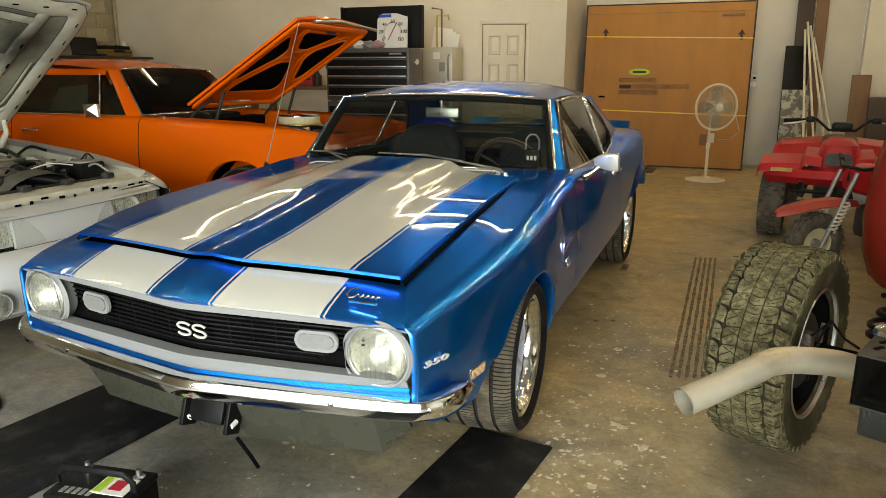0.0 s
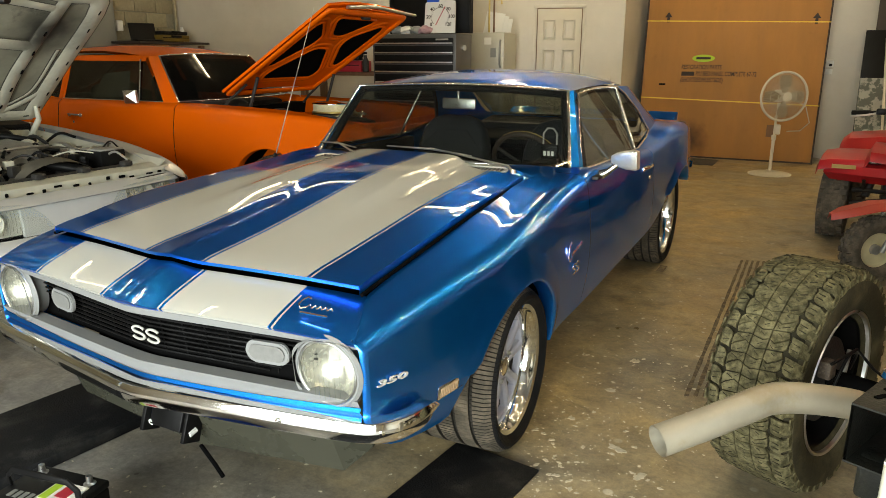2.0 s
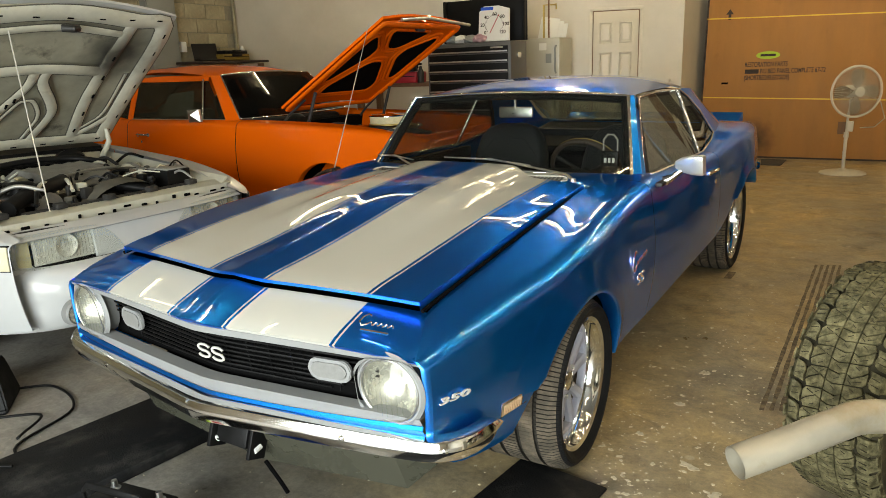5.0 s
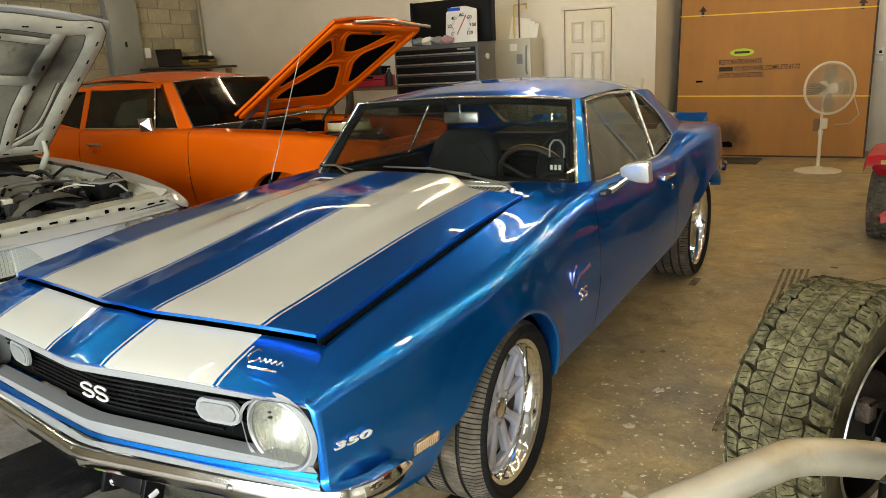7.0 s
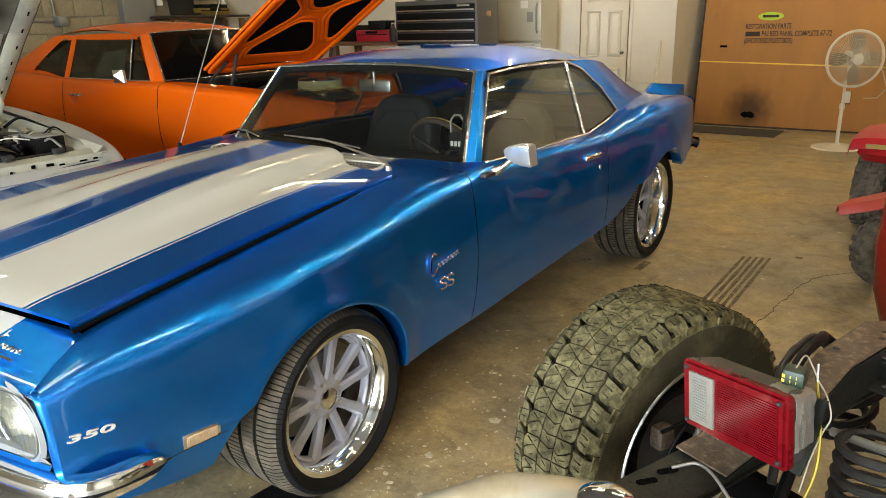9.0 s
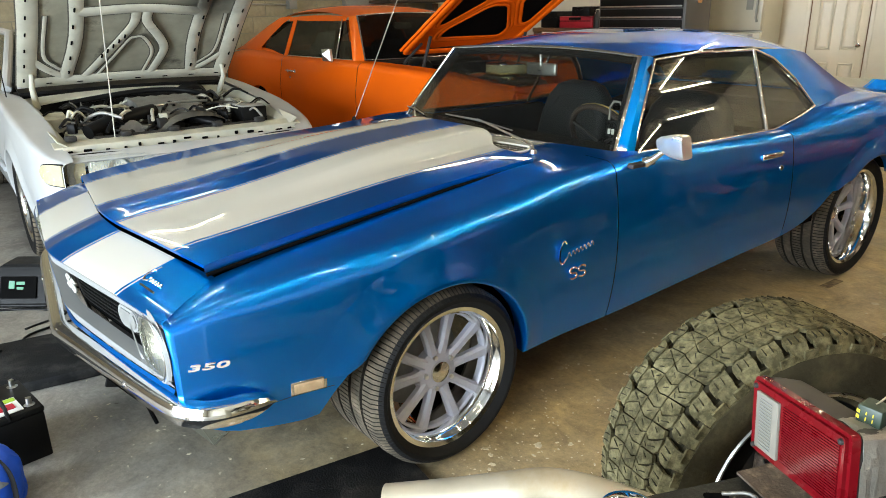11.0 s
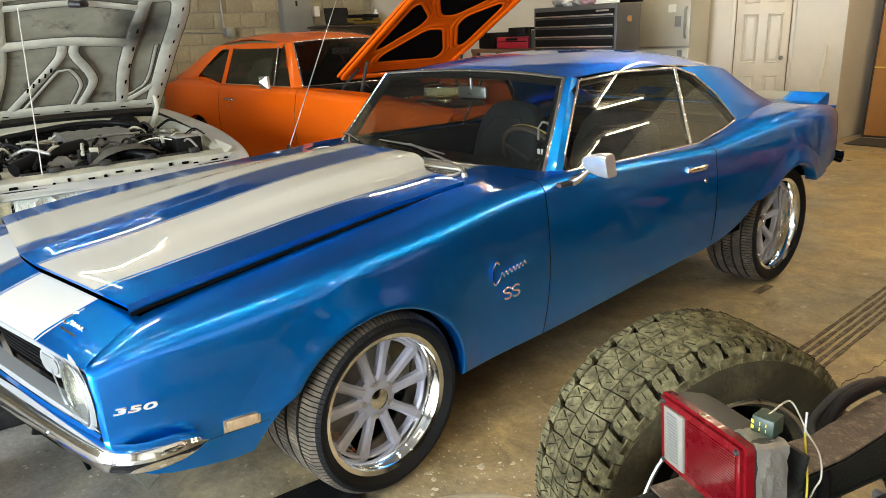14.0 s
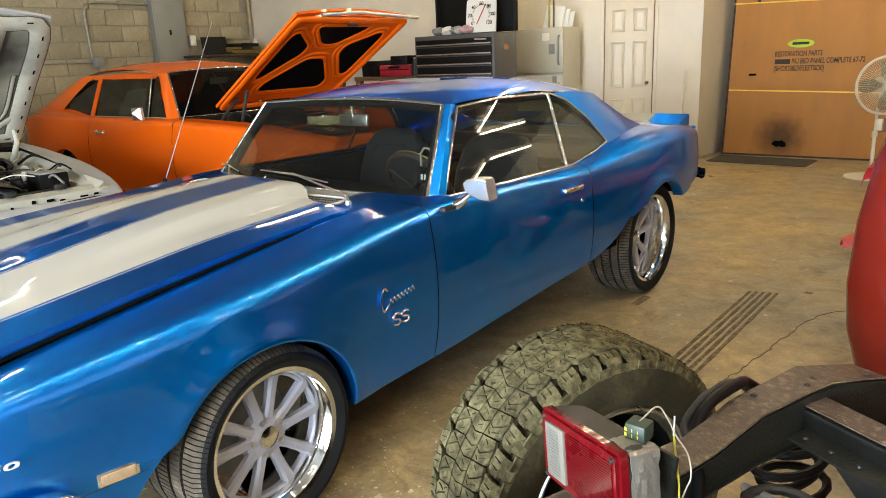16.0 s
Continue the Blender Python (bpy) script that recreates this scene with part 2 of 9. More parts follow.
SIDEWALL = material("dusty_truck_sidewall", (0.05, 0.043, 0.024), 0.85, 0, 0.3, 10, bump=0.25, bscale=90, color2=(0.10, 0.085, 0.045), mix=(0.45, 0.7), mscale=9, spec=0.15)
GLASS = glass_material("car_glass", (0.73, 0.75, 0.71))
DARKGLASS = glass_material("smoked_car_glass", (0.30, 0.31, 0.29))
LENS = glass_material("clear_lens", (0.95, 0.96, 0.93), 1.5, 0.02)
MIRRORMAT = material("mirror_glass", (0.9, 0.9, 0.9), 0.02, 1.0, 0.0, 3)
WALLPAINT = material("cream_wall_paint", (0.54, 0.50, 0.41), 0.38, 0, 0.05, 2.5, bump=0.05, bscale=60, color2=(0.50, 0.455, 0.36), mix=(0.45, 0.7), mscale=1.2)
DOORPAINT = material("off_white_door_paint", (0.56, 0.52, 0.43), 0.32, 0, 0.04, 5)
BLOCK = material("concrete_block", (0.33, 0.29, 0.19), 0.9, 0, 0.18, 9, bump=0.5, bscale=70, color2=(0.26, 0.225, 0.145), random_vary=0.13)
MORTAR = material("mortar", (0.25, 0.235, 0.18), 0.95, 0, 0.15, 20, bump=0.4)
CEILING = material("ceiling_panel", (0.15, 0.147, 0.138), 0.8, 0, 0.08, 3)
CARDBOARD = material("cardboard", (0.37, 0.170, 0.044), 0.75, 0, 0.07, 5, bump=0.06, bscale=90, color2=(0.33, 0.152, 0.04), mscale=2, stretch=(1, 1, 0.25))
def scorch(m, at, size, color):
    """A round scorched stain with a ragged edge on a material, in the thing's own metres."""
    nt = m.node_tree
    p = nt.nodes["Principled BSDF"]
    src = p.inputs["Base Color"].links[0].from_socket
    tc, mp, gr, ns, ad, rm, mx = (nt.nodes.new("ShaderNode" + k) for k in ("TexCoord", "Mapping", "TexGradient", "TexNoise", "Math", "MapRange", "Mix"))
    mp.vector_type = "TEXTURE"
    mp.inputs["Location"].default_value, mp.inputs["Scale"].default_value = at, size
    gr.gradient_type = "SPHERICAL"
    ns.inputs["Scale"].default_value, ns.inputs["Detail"].default_value = 9, 6
    ad.operation = "MULTIPLY_ADD"
    ad.inputs[1].default_value = 0.5
    rm.inputs[1].default_value, rm.inputs[2].default_value, rm.inputs[4].default_value = 0.30, 1.0, 0.9
    mx.data_type = "RGBA"
    mx.inputs[7].default_value = (*color, 1)
    nt.links.new(tc.outputs["Object"], mp.inputs[0])
    nt.links.new(mp.outputs[0], gr.inputs[0])
    nt.links.new(tc.outputs["Object"], ns.inputs["Vector"])
    nt.links.new(ns.outputs[0], ad.inputs[0])
    nt.links.new(gr.outputs["Fac"], ad.inputs[2])
    nt.links.new(ad.outputs[0], rm.inputs[0])
    nt.links.new(rm.outputs[0], mx.inputs[0])
    nt.links.new(src, mx.inputs[6])
    nt.links.new(mx.outputs[2], p.inputs["Base Color"])


scorch(CARDBOARD, (0.70, 0.0, 0.24), (0.36, 0.36, 0.36), (0.055, 0.026, 0.010))
INK = material("dark_print", (0.03, 0.018, 0.012), 0.7, 0, 0.1)
YELLOWBAND = material("yellow_strap", (0.72, 0.50, 0.04), 0.4, 0, 0.08)
GREENLOGO = material("green_print", (0.35, 0.55, 0.03), 0.6, 0, 0.05)
FANWHITE = material("ivory_plastic", (0.52, 0.48, 0.38), 0.45, 0, 0.06)
REDPAINT = material("red_plastic", (0.34, 0.009, 0.012), 0.4, 0, 0.12, 5, coat=0.3, spec=0.2)
CABRED = material("faded_red_cab_paint", (0.18, 0.016, 0.008), 0.45, 0, 0.12, 4, coat=0.5, color2=(0.15, 0.015, 0.008), spec=0.0)
STEEL = material("weathered_frame_steel", (0.013, 0.0145, 0.011), 0.55, 0.2, 0.25, 10, bump=0.25, bscale=120, color2=(0.05, 0.045, 0.028), mix=(0.60, 0.80), mscale=7)
RUSTPLATE = material("rusty_bare_plate", (0.105, 0.080, 0.060), 0.55, 0.25, 0.35, 26, bump=0.3, bscale=160, color2=(0.27, 0.21, 0.155), mix=(0.50, 0.72), mscale=60)
PIPE = material("aluminised_exhaust_pipe", (0.50, 0.46, 0.36), 0.46, 0.6, 0.12, 7, color2=(0.40, 0.31, 0.16), mix=(0.52, 0.75), mscale=5)
REDLENS = material("red_lamp_lens", (0.13, 0.003, 0.006), 0.25, 0, 0.15, 30, coat=0.45, spec=0.1)
WHITELENS = material("reverse_lamp_lens", (0.20, 0.185, 0.155), 0.3, 0, 0.05, 30, coat=0.3, spec=0.2)
AMBERLENS = material("pale_marker_lens", (0.50, 0.36, 0.22), 0.2, 0, 0.12, 30, coat=0.5)
CLEARLAMP = material("lamp_reflector", (0.60, 0.59, 0.52), 0.22, 0.7, 0.05, 40)
FROST = material("frosted_lamp_lens", (0.20, 0.20, 0.19), 0.45, 0, 0.1, 60, coat=0.2, spec=0.2)
GREYMET = material("cast_aluminium", (0.34, 0.33, 0.30), 0.5, 0.7, 0.2, 18, bump=0.2)
DARKMET = material("greasy_dark_metal", (0.035, 0.034, 0.032), 0.5, 0.4, 0.3, 15, bump=0.2)
MATRUBBER = material("black_rubber_mat", (0.011, 0.0115, 0.0125), 0.75, 0, 0.35, 9, bump=0.3, bscale=150, color2=(0.045, 0.044, 0.041), mix=(0.50, 0.72), mscale=7, spec=0.18)
BLUEFABRIC = material("blue_nylon", (0.003, 0.075, 0.55), 0.6, 0, 0.12, 9, bump=0.12, bscale=90)
GREYFABRIC = material("grey_webbing", (0.22, 0.22, 0.24), 0.8, 0, 0.1, 30, bump=0.3)
BROWNWOOD = material("brown_board", (0.16, 0.085, 0.04), 0.6, 0, 0.2, 4, stretch=(6, 6, 0.6))
DARKBOARD = material("dark_board", (0.035, 0.022, 0.015), 0.6, 0, 0.2, 4)
PALEROD = material("white_plastic_pipe", (0.62, 0.57, 0.45), 0.5, 0, 0.1, 6)
GREYPANEL = material("grey_enamel", (0.24, 0.25, 0.235), 0.4, 0.2, 0.06, 5)
GREYSIDE = material("dark_grey_enamel", (0.085, 0.085, 0.085), 0.4, 0.2, 0.06, 5)
CREAMPLASTIC = material("cream_plastic", (0.60, 0.58, 0.46), 0.45, 0, 0.05, 5)
TEAL = material("pale_appliance_enamel", (0.46, 0.45, 0.38), 0.35, 0.1, 0.05, 4)
GOLD = material("gold_zinc", (0.55, 0.42, 0.15), 0.3, 0.9, 0.1, 14)
YELLOWWIRE = material("yellow_wire", (0.52, 0.42, 0.03), 0.5)
WHITEWIRE = material("white_wire", (0.45, 0.42, 0.34), 0.5)
LAMPGLASS = material("clear_lamp_glass", (0.62, 0.61, 0.55), 0.2, 0.15, 0.0, 60, coat=1.0)
REDBITS = material("red_tool_plastic", (0.42, 0.015, 0.03), 0.4)
WHITEPAPER = material("white_print", (0.72, 0.72, 0.68), 0.6, 0, 0.03)
GREENLED = material("green_display", (0.004, 0.05, 0.02), 0.4, emit=(0.05, 0.8, 0.35), strength=0.25)
CAMO = material("camouflage_print", (0.33, 0.32, 0.28), 0.7, 0, 0.1, 8, color2=(0.10, 0.11, 0.09), mix=(0.48, 0.52), mscale=9)
TUBEGLOW = material("lit_tube", (0.9, 0.9, 0.85), 0.5, 0, 0, emit=(1.0, 0.83, 0.53), strength=TUBE_POWER)
GREYMAT = material("floor_mat_grey", (0.045, 0.04, 0.034), 0.9, 0, 0.25, 20, bump=0.4)
SEATGREY = material("charcoal_seat_vinyl", (0.022, 0.024, 0.026), 0.5, 0, 0.15, 14, bump=0.12, bscale=260, spec=0.3)
# ---------- floor ----------
def floor_material():
    m = material("stained_concrete", (0.37, 0.268, 0.120), 0.36, 0, 0.2, 2.6, bump=0.10, bscale=45, color2=(0.245, 0.21, 0.14), mix=(0.38, 0.60), mscale=0.8, rvary=0.25)
    nt = m.node_tree
    p = nt.nodes["Principled BSDF"]
    src = p.inputs["Base Color"].links[0].from_socket
    tc = nt.nodes.new("ShaderNodeTexCoord")
    # cool daylight from the roller door put into the colour: greyer towards it
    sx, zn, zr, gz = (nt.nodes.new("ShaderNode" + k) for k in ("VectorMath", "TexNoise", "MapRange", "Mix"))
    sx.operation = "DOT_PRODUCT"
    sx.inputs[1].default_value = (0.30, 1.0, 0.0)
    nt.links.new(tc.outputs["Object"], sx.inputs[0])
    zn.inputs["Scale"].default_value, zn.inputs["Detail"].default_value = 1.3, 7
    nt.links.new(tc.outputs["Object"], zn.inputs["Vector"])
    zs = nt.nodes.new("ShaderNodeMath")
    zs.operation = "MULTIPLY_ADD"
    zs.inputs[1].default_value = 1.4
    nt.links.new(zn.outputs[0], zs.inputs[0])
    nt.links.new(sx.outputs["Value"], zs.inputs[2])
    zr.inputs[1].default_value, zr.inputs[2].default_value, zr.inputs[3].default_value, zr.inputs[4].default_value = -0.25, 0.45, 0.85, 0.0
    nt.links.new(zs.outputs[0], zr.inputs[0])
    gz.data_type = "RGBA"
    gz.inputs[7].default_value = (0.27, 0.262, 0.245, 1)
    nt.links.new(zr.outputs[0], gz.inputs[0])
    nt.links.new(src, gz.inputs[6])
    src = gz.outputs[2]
    # pale chips and paint drips
    vo = nt.nodes.new("ShaderNodeTexVoronoi")
    vo.inputs["Scale"].default_value, vo.inputs["Randomness"].default_value = 7, 1
    ds = nt.nodes.new("ShaderNodeTexNoise")
    ds.inputs["Scale"].default_value = 22
    add = nt.nodes.new("ShaderNodeMix")
    add.data_type, add.blend_type = "VECTOR", "MIX"
    add.inputs[0].default_value = 0.035
    nt.links.new(tc.outputs["Object"], add.inputs[4])
    nt.links.new(ds.outputs["Color"], add.inputs[5])
    nt.links.new(add.outputs[1], vo.inputs["Vector"])
    thr = nt.nodes.new("ShaderNodeMapRange")
    thr.inputs[1].default_value, thr.inputs[2].default_value, thr.inputs[3].default_value, thr.inputs[4].default_value = 0.10, 0.14, 1, 0
    nt.links.new(vo.outputs["Distance"], thr.inputs[0])
    nb = nt.nodes.new("ShaderNodeTexNoise")
    nb.inputs["Scale"].default_value, nb.inputs["Detail"].default_value = 1.1, 3
    nt.links.new(tc.outputs["Object"], nb.inputs["Vector"])
    sel = nt.nodes.new("ShaderNodeMapRange")
    sel.inputs[1].default_value, sel.inputs[2].default_value = 0.50, 0.62
    nt.links.new(nb.outputs[0], sel.inputs[0])
    mul = nt.nodes.new("ShaderNodeMath")
    mul.operation = "MULTIPLY"
    nt.links.new(thr.outputs[0], mul.inputs[0])
    nt.links.new(sel.outputs[0], mul.inputs[1])
    mx = nt.nodes.new("ShaderNodeMix")
    mx.data_type = "RGBA"
    mx.inputs[7].default_value = (0.55, 0.50, 0.38, 1)
    nt.links.new(mul.outputs[0], mx.inputs[0])
    nt.links.new(src, mx.inputs[6])
    # oil stains
    no = nt.nodes.new("ShaderNodeTexNoise")
    no.inputs["Scale"].default_value, no.inputs["Detail"].default_value, no.inputs["Roughness"].default_value = 1.7, 9, 0.7
    nt.links.new(tc.outputs["Object"], no.inputs["Vector"])
    so = nt.nodes.new("ShaderNodeMapRange")
    so.inputs[1].default_value, so.inputs[2].default_value, so.inputs[3].default_value, so.inputs[4].default_value = 0.54, 0.70, 1.0, 0.38
    nt.links.new(no.outputs[0], so.inputs[0])
    m2 = nt.nodes.new("ShaderNodeMix")
    m2.data_type, m2.blend_type = "RGBA", "MULTIPLY"
    m2.inputs[0].default_value = 1
    nt.links.new(mx.outputs[2], m2.inputs[6])
    nt.links.new(so.outputs[0], m2.inputs[7])
    # scuffs and grime at hand size
    nm = nt.nodes.new("ShaderNodeTexNoise")
    nm.inputs["Scale"].default_value, nm.inputs["Detail"].default_value, nm.inputs["Roughness"].default_value, nm.inputs["Distortion"].default_value = 5.5, 10, 0.75, 0.6
    nt.links.new(tc.outputs["Object"], nm.inputs["Vector"])
    sm = nt.nodes.new("ShaderNodeMapRange")
    sm.inputs[1].default_value, sm.inputs[2].default_value, sm.inputs[3].default_value, sm.inputs[4].default_value = 0.32, 0.68, 0.62, 1.34
    nt.links.new(nm.outputs[0], sm.inputs[0])
    m5 = nt.nodes.new("ShaderNodeMix")
    m5.data_type, m5.blend_type = "RGBA", "MULTIPLY"
    m5.inputs[0].default_value = 1
    nt.links.new(m2.outputs[2], m5.inputs[6])
    nt.links.new(sm.outputs[0], m5.inputs[7])
    m2 = m5
    # fine grit
    ng = nt.nodes.new("ShaderNodeTexNoise")
    ng.inputs["Scale"].default_value, ng.inputs["Detail"].default_value, ng.inputs["Roughness"].default_value = 42, 9, 0.85
    nt.links.new(tc.outputs["Object"], ng.inputs["Vector"])
    sg = nt.nodes.new("ShaderNodeMapRange")
    sg.inputs[1].default_value, sg.inputs[2].default_value, sg.inputs[3].default_value, sg.inputs[4].default_value = 0.3, 0.7, 0.64, 1.36
    nt.links.new(ng.outputs[0], sg.inputs[0])
    m4 = nt.nodes.new("ShaderNodeMix")
    m4.data_type, m4.blend_type = "RGBA", "MULTIPLY"
    m4.inputs[0].default_value = 1
    nt.links.new(m2.outputs[2], m4.inputs[6])
    nt.links.new(sg.outputs[0], m4.inputs[7])
    nt.links.new(m4.outputs[2], p.inputs["Base Color"])
    return m


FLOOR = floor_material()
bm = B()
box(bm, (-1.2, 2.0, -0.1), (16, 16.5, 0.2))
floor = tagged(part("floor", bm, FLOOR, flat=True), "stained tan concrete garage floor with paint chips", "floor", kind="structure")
GROUND = material("asphalt_yard", (0.07, 0.068, 0.064), 0.9, 0, 0.2, 3, bump=0.3)
bm = B()
box(bm, (0, 0, -0.25), (900, 900, 0.08))
tagged(part("ground", bm, GROUND, flat=True), "grey asphalt yard outside the garage", "ground", kind="structure")

H = 3.8


def wall(name, p, q, label, mat, h=H, th=0.15, z0=0.0):
    """A wall whose inner face runs from p to q, the room on its left."""
    p, q = Vector((*p, 0)), Vector((*q, 0))
    d = (q - p).normalized()
    n = Vector((d.y, -d.x, 0))
    bm = B()
    c = (p + q) / 2 + n * th / 2
    box(bm, (c.x, c.y, z0 + h / 2), ((q - p).length, th, h), rot=Matrix.Rotation(math.atan2(d.y, d.x), 4, "Z"))
    return tagged(part(name, bm, mat, flat=True), label, "wall", kind="structure")


CORNER = V(-7.15, 5.75, 0)
WALLEND = V(-0.90, 7.95, 0)
DW = (WALLEND - CORNER).normalized()          # along the long cream wall
NW = V(DW.y, -DW.x, 0)                        # out of it, into the room
DB = V(0.10, -0.995, 0).normalized()          # along the block wall, towards the roller door
BLOCKEND = CORNER + DB * 11.4
wall("wall_north", (WALLEND.x, WALLEND.y), (CORNER.x, CORNER.y), "cream painted plaster wall with scuffed finish", WALLPAINT)
wall("wall_return", (-0.84, 9.02), (-0.90, 7.955), "short cream painted wall beside the stored carton", WALLPAINT, th=0.12)
wall("wall_back", (3.02, 9.36), (-0.842, 9.02), "cream painted wall behind the stored carton", WALLPAINT)
wall("wall_pilaster", (6.2, 9.32), (3.022, 9.10), "lighter cream wall standing forward in the corner", DOORPAINT)
wall("wall_east", (6.2, -6.0), (6.2, 9.318), "cream painted side wall", WALLPAINT)
wall("wall_south_left", (BLOCKEND.x, -5.85), (-1.05, -5.85), "cream wall beside the roller door", WALLPAINT)
wall("wall_south_right", (4.25, -5.85), (6.195, -5.85), "cream wall beside the roller door", WALLPAINT)
wall("wall_lintel", (-1.045, -5.85), (4.245, -5.85), "cream wall above the open roller door", WALLPAINT, h=H - 2.9, z0=2.9)
bm = B()
box(bm, (-1.2, 2.0, H + 0.06), (16, 16.6, 0.12))
for k in range(64):
    box(bm, (-8.9 + 0.25 * k, 2.0, H - 0.006), (0.07, 16.0, 0.02))
tagged(part("ceiling", bm, CEILING, flat=True), "dull grey ribbed metal ceiling above the garage", "ceiling", kind="structure")


# block wall: mortar core and single blocks
def block_wall():
    root = wall("wall_west", (CORNER.x, CORNER.y), (BLOCKEND.x, BLOCKEND.y), "unpainted tan concrete block wall with raked joints", MORTAR)
    ang = math.atan2(DB.y, DB.x)
    bm = B()
    box(bm, (0, 0, 0), (0.39, 0.016, 0.19), 0.004, seg=1)
    me = part("block", bm, BLOCK, root).data
    bpy.data.objects.remove(bpy.data.objects["block"])
    rest = B()
    course = 0
    z = 0.1
    while z < H - 0.05:
        s = 0.2 if course % 2 else 0.0
        while s < 11.1:
            p = CORNER + DB * (s + 0.2) + V(-DB.y, DB.x, 0) * 0.004
            if s < 5.6 and z > 0.85:
                ob = new("block", me)
                ob.parent = root
                ob.matrix_basis = Matrix.Translation((p.x, p.y, z)) @ Matrix.Rotation(ang, 4, "Z") @ Matrix.Rotation(math.pi * random.randint(0, 1), 4, "Y")
            else:
                box(rest, (p.x, p.y, z), (0.39, 0.016, 0.19), rot=Matrix.Rotation(ang, 4, "Z"))
            s += 0.4
        z += 0.2
        course += 1
    tagged(part("block_courses", rest, BLOCK, root, flat=True), kind="stuff")


# ---------- ceiling lights ----------
def tube_light(x, y, turn, first=None, long=1.15):
    m = pose(x, y, H, 0, 0, turn)
    if first:
        return copy_thing(first, m)
    t = thing("tube_light", m, "white ceiling batten with one lit fluorescent tube", "ceiling light", "ceiling lights")
    bm = B()
    box(bm, (0, 0, -0.02), (long + 0.06, 0.05, 0.04), 0.006)
    part("batten", bm, DOORPAINT, t)
    bm = B()
    cyl(bm, (-long / 2, 0, -0.075), (long / 2, 0, -0.075), 0.011, seg=10)
    part("tube", bm, TUBEGLOW, t, "lit fluorescent tube")
    for e in (-1, 1):
        bm = B()
        box(bm, (e * (long / 2 + 0.012), 0, -0.058), (0.024, 0.03, 0.06), 0.004)
        part("tube_holder", bm, DOORPAINT, t)
    return t


# the tubes hang in pairs that meet at a corner
L0 = None
for x, y, a in ((0.9, -0.3, 278), (-1.4, -1.6, 98), (2.7, -2.3, 8), (2.8, 1.2, 98), (2.4, 3.4, 8), (-4.8, -0.4, 8), (-1.6, 4.4, 8), (-4.9, 4.9, 278), (-0.9, 4.9, 98), (1.0, 4.4, 8), (3.6, 5.6, 98), (4.5, 0.6, 98), (4.3, 3.2, 98), (-2.2, 6.2, 8), (0.8, 7.0, 8), (4.3, 7.0, 98), (5.0, 7.9, 8)):
    d, e = V(math.cos(radians(a)), math.sin(radians(a)), 0), V(-math.sin(radians(a)), math.cos(radians(a)), 0)
    p, q = V(x, y, 0) + d * 0.66, V(x, y, 0) + e * 0.66
    L0 = tube_light(p.x, p.y, a, L0) if L0 is None else (tube_light(p.x, p.y, a, L0), L0)[1]
    tube_light(q.x, q.y, a + 90, L0)


# ---------- interior door ----------
def panel_door():
    m = Matrix.Translation(CORNER + DW * 5.44) @ Matrix.Rotation(math.atan2(DW.y, DW.x), 4, "Z")
    t = thing("door_1", m, "closed white six-panel interior door in a painted frame", "door", kind="structure")
    w, h = 0.60, 2.04
    bm = B()
    box(bm, (w / 2, -0.014, h / 2), (w, 0.024, h), 0.003)
    part("door_leaf", bm, DOORPAINT, t)
    for cx in (0.165, 0.435):
        for z0, z1 in ((0.2, 0.78), (0.92, 1.5), (1.62, 1.9)):
            bm = B()
            x0, x1 = cx - 0.088, cx + 0.088
            rows = []
            for d, y in ((0.0, -0.025), (0.012, -0.036), (0.028, -0.027), (0.05, -0.033)):
                rows.append([V(x0 + d, y, z0 + d), V(x1 - d, y, z0 + d), V(x1 - d, y, z1 - d), V(x0 + d, y, z1 - d)])
            vs = grid(bm, rows, close_v=True)
            bm.faces.new(vs[-1])
            part("door_panel", bm, DOORPAINT, t, flat=True)
    for x, z, sx, sz in ((-0.007, h / 2, 0.010, h), (w + 0.007, h / 2, 0.010, h), (w / 2, h + 0.007, w + 0.024, 0.010)):
        bm = B()
        box(bm, (x, -0.006, z), (sx, 0.008, sz))
        part("door_gap", bm, BROWNWOOD, t, flat=True)
    for x, z, sx, sz in ((-0.035, h / 2, 0.042, h), (w + 0.035, h / 2, 0.042, h), (w / 2, h + 0.035, w + 0.112, 0.042)):
        bm = B()
        box(bm, (x, -0.008, z), (sx, 0.014, sz), 0.003)
        part("door_frame", bm, DOORPAINT, t)
    bm = B()
    lathe(bm, [(0.0, -0.10), (0.024, -0.095), (0.03, -0.075), (0.018, -0.05), (0.014, -0.034)], (0.54, 0, 0.98), 20, "y")
    part("door_knob", bm, CHROME, t, "bright metal knob")


panel_door()


# ---------- tyre marks, crack, stain mat on the floor ----------
MARK = material("rubber_mark", (0.085, 0.062, 0.036), 0.8, 0, 0.35, 30, color2=(0.20, 0.155, 0.085), mix=(0.42, 0.62), mscale=26)


def tyre_mark():
    t = thing("tyre_mark", Matrix.Identity(4), "dark parallel rubber tyre streaks on the concrete", "tyre mark", kind="structure")
    for k in range(5):
        f = k / 4
        bm = B()
        rows = []
        for i in range(25):
            s = i / 24
            x = 1.322 + f * 0.14 + (1 - s) * (0.03)
            y = 0.72 + s * 2.36 + 0.05 * f
            w = 0.0085 + 0.002 * math.sin(i * 2.1 + k * 3)
            rows.append([V(x - w, y, 0.0042), V(x + w, y, 0.0042)])
        slab(bm, rows, (0, 0, -0.003))
        part("streak", bm, MARK, t, flat=True)
    bm = B()
    box(bm, (0.86, 2.59, 0.0035), (0.045, 0.16, 0.003))
    part("patch", bm, MARK, t, flat=True)


tyre_mark()

CRACK = material("crack_shadow", (0.045, 0.037, 0.028), 0.95)


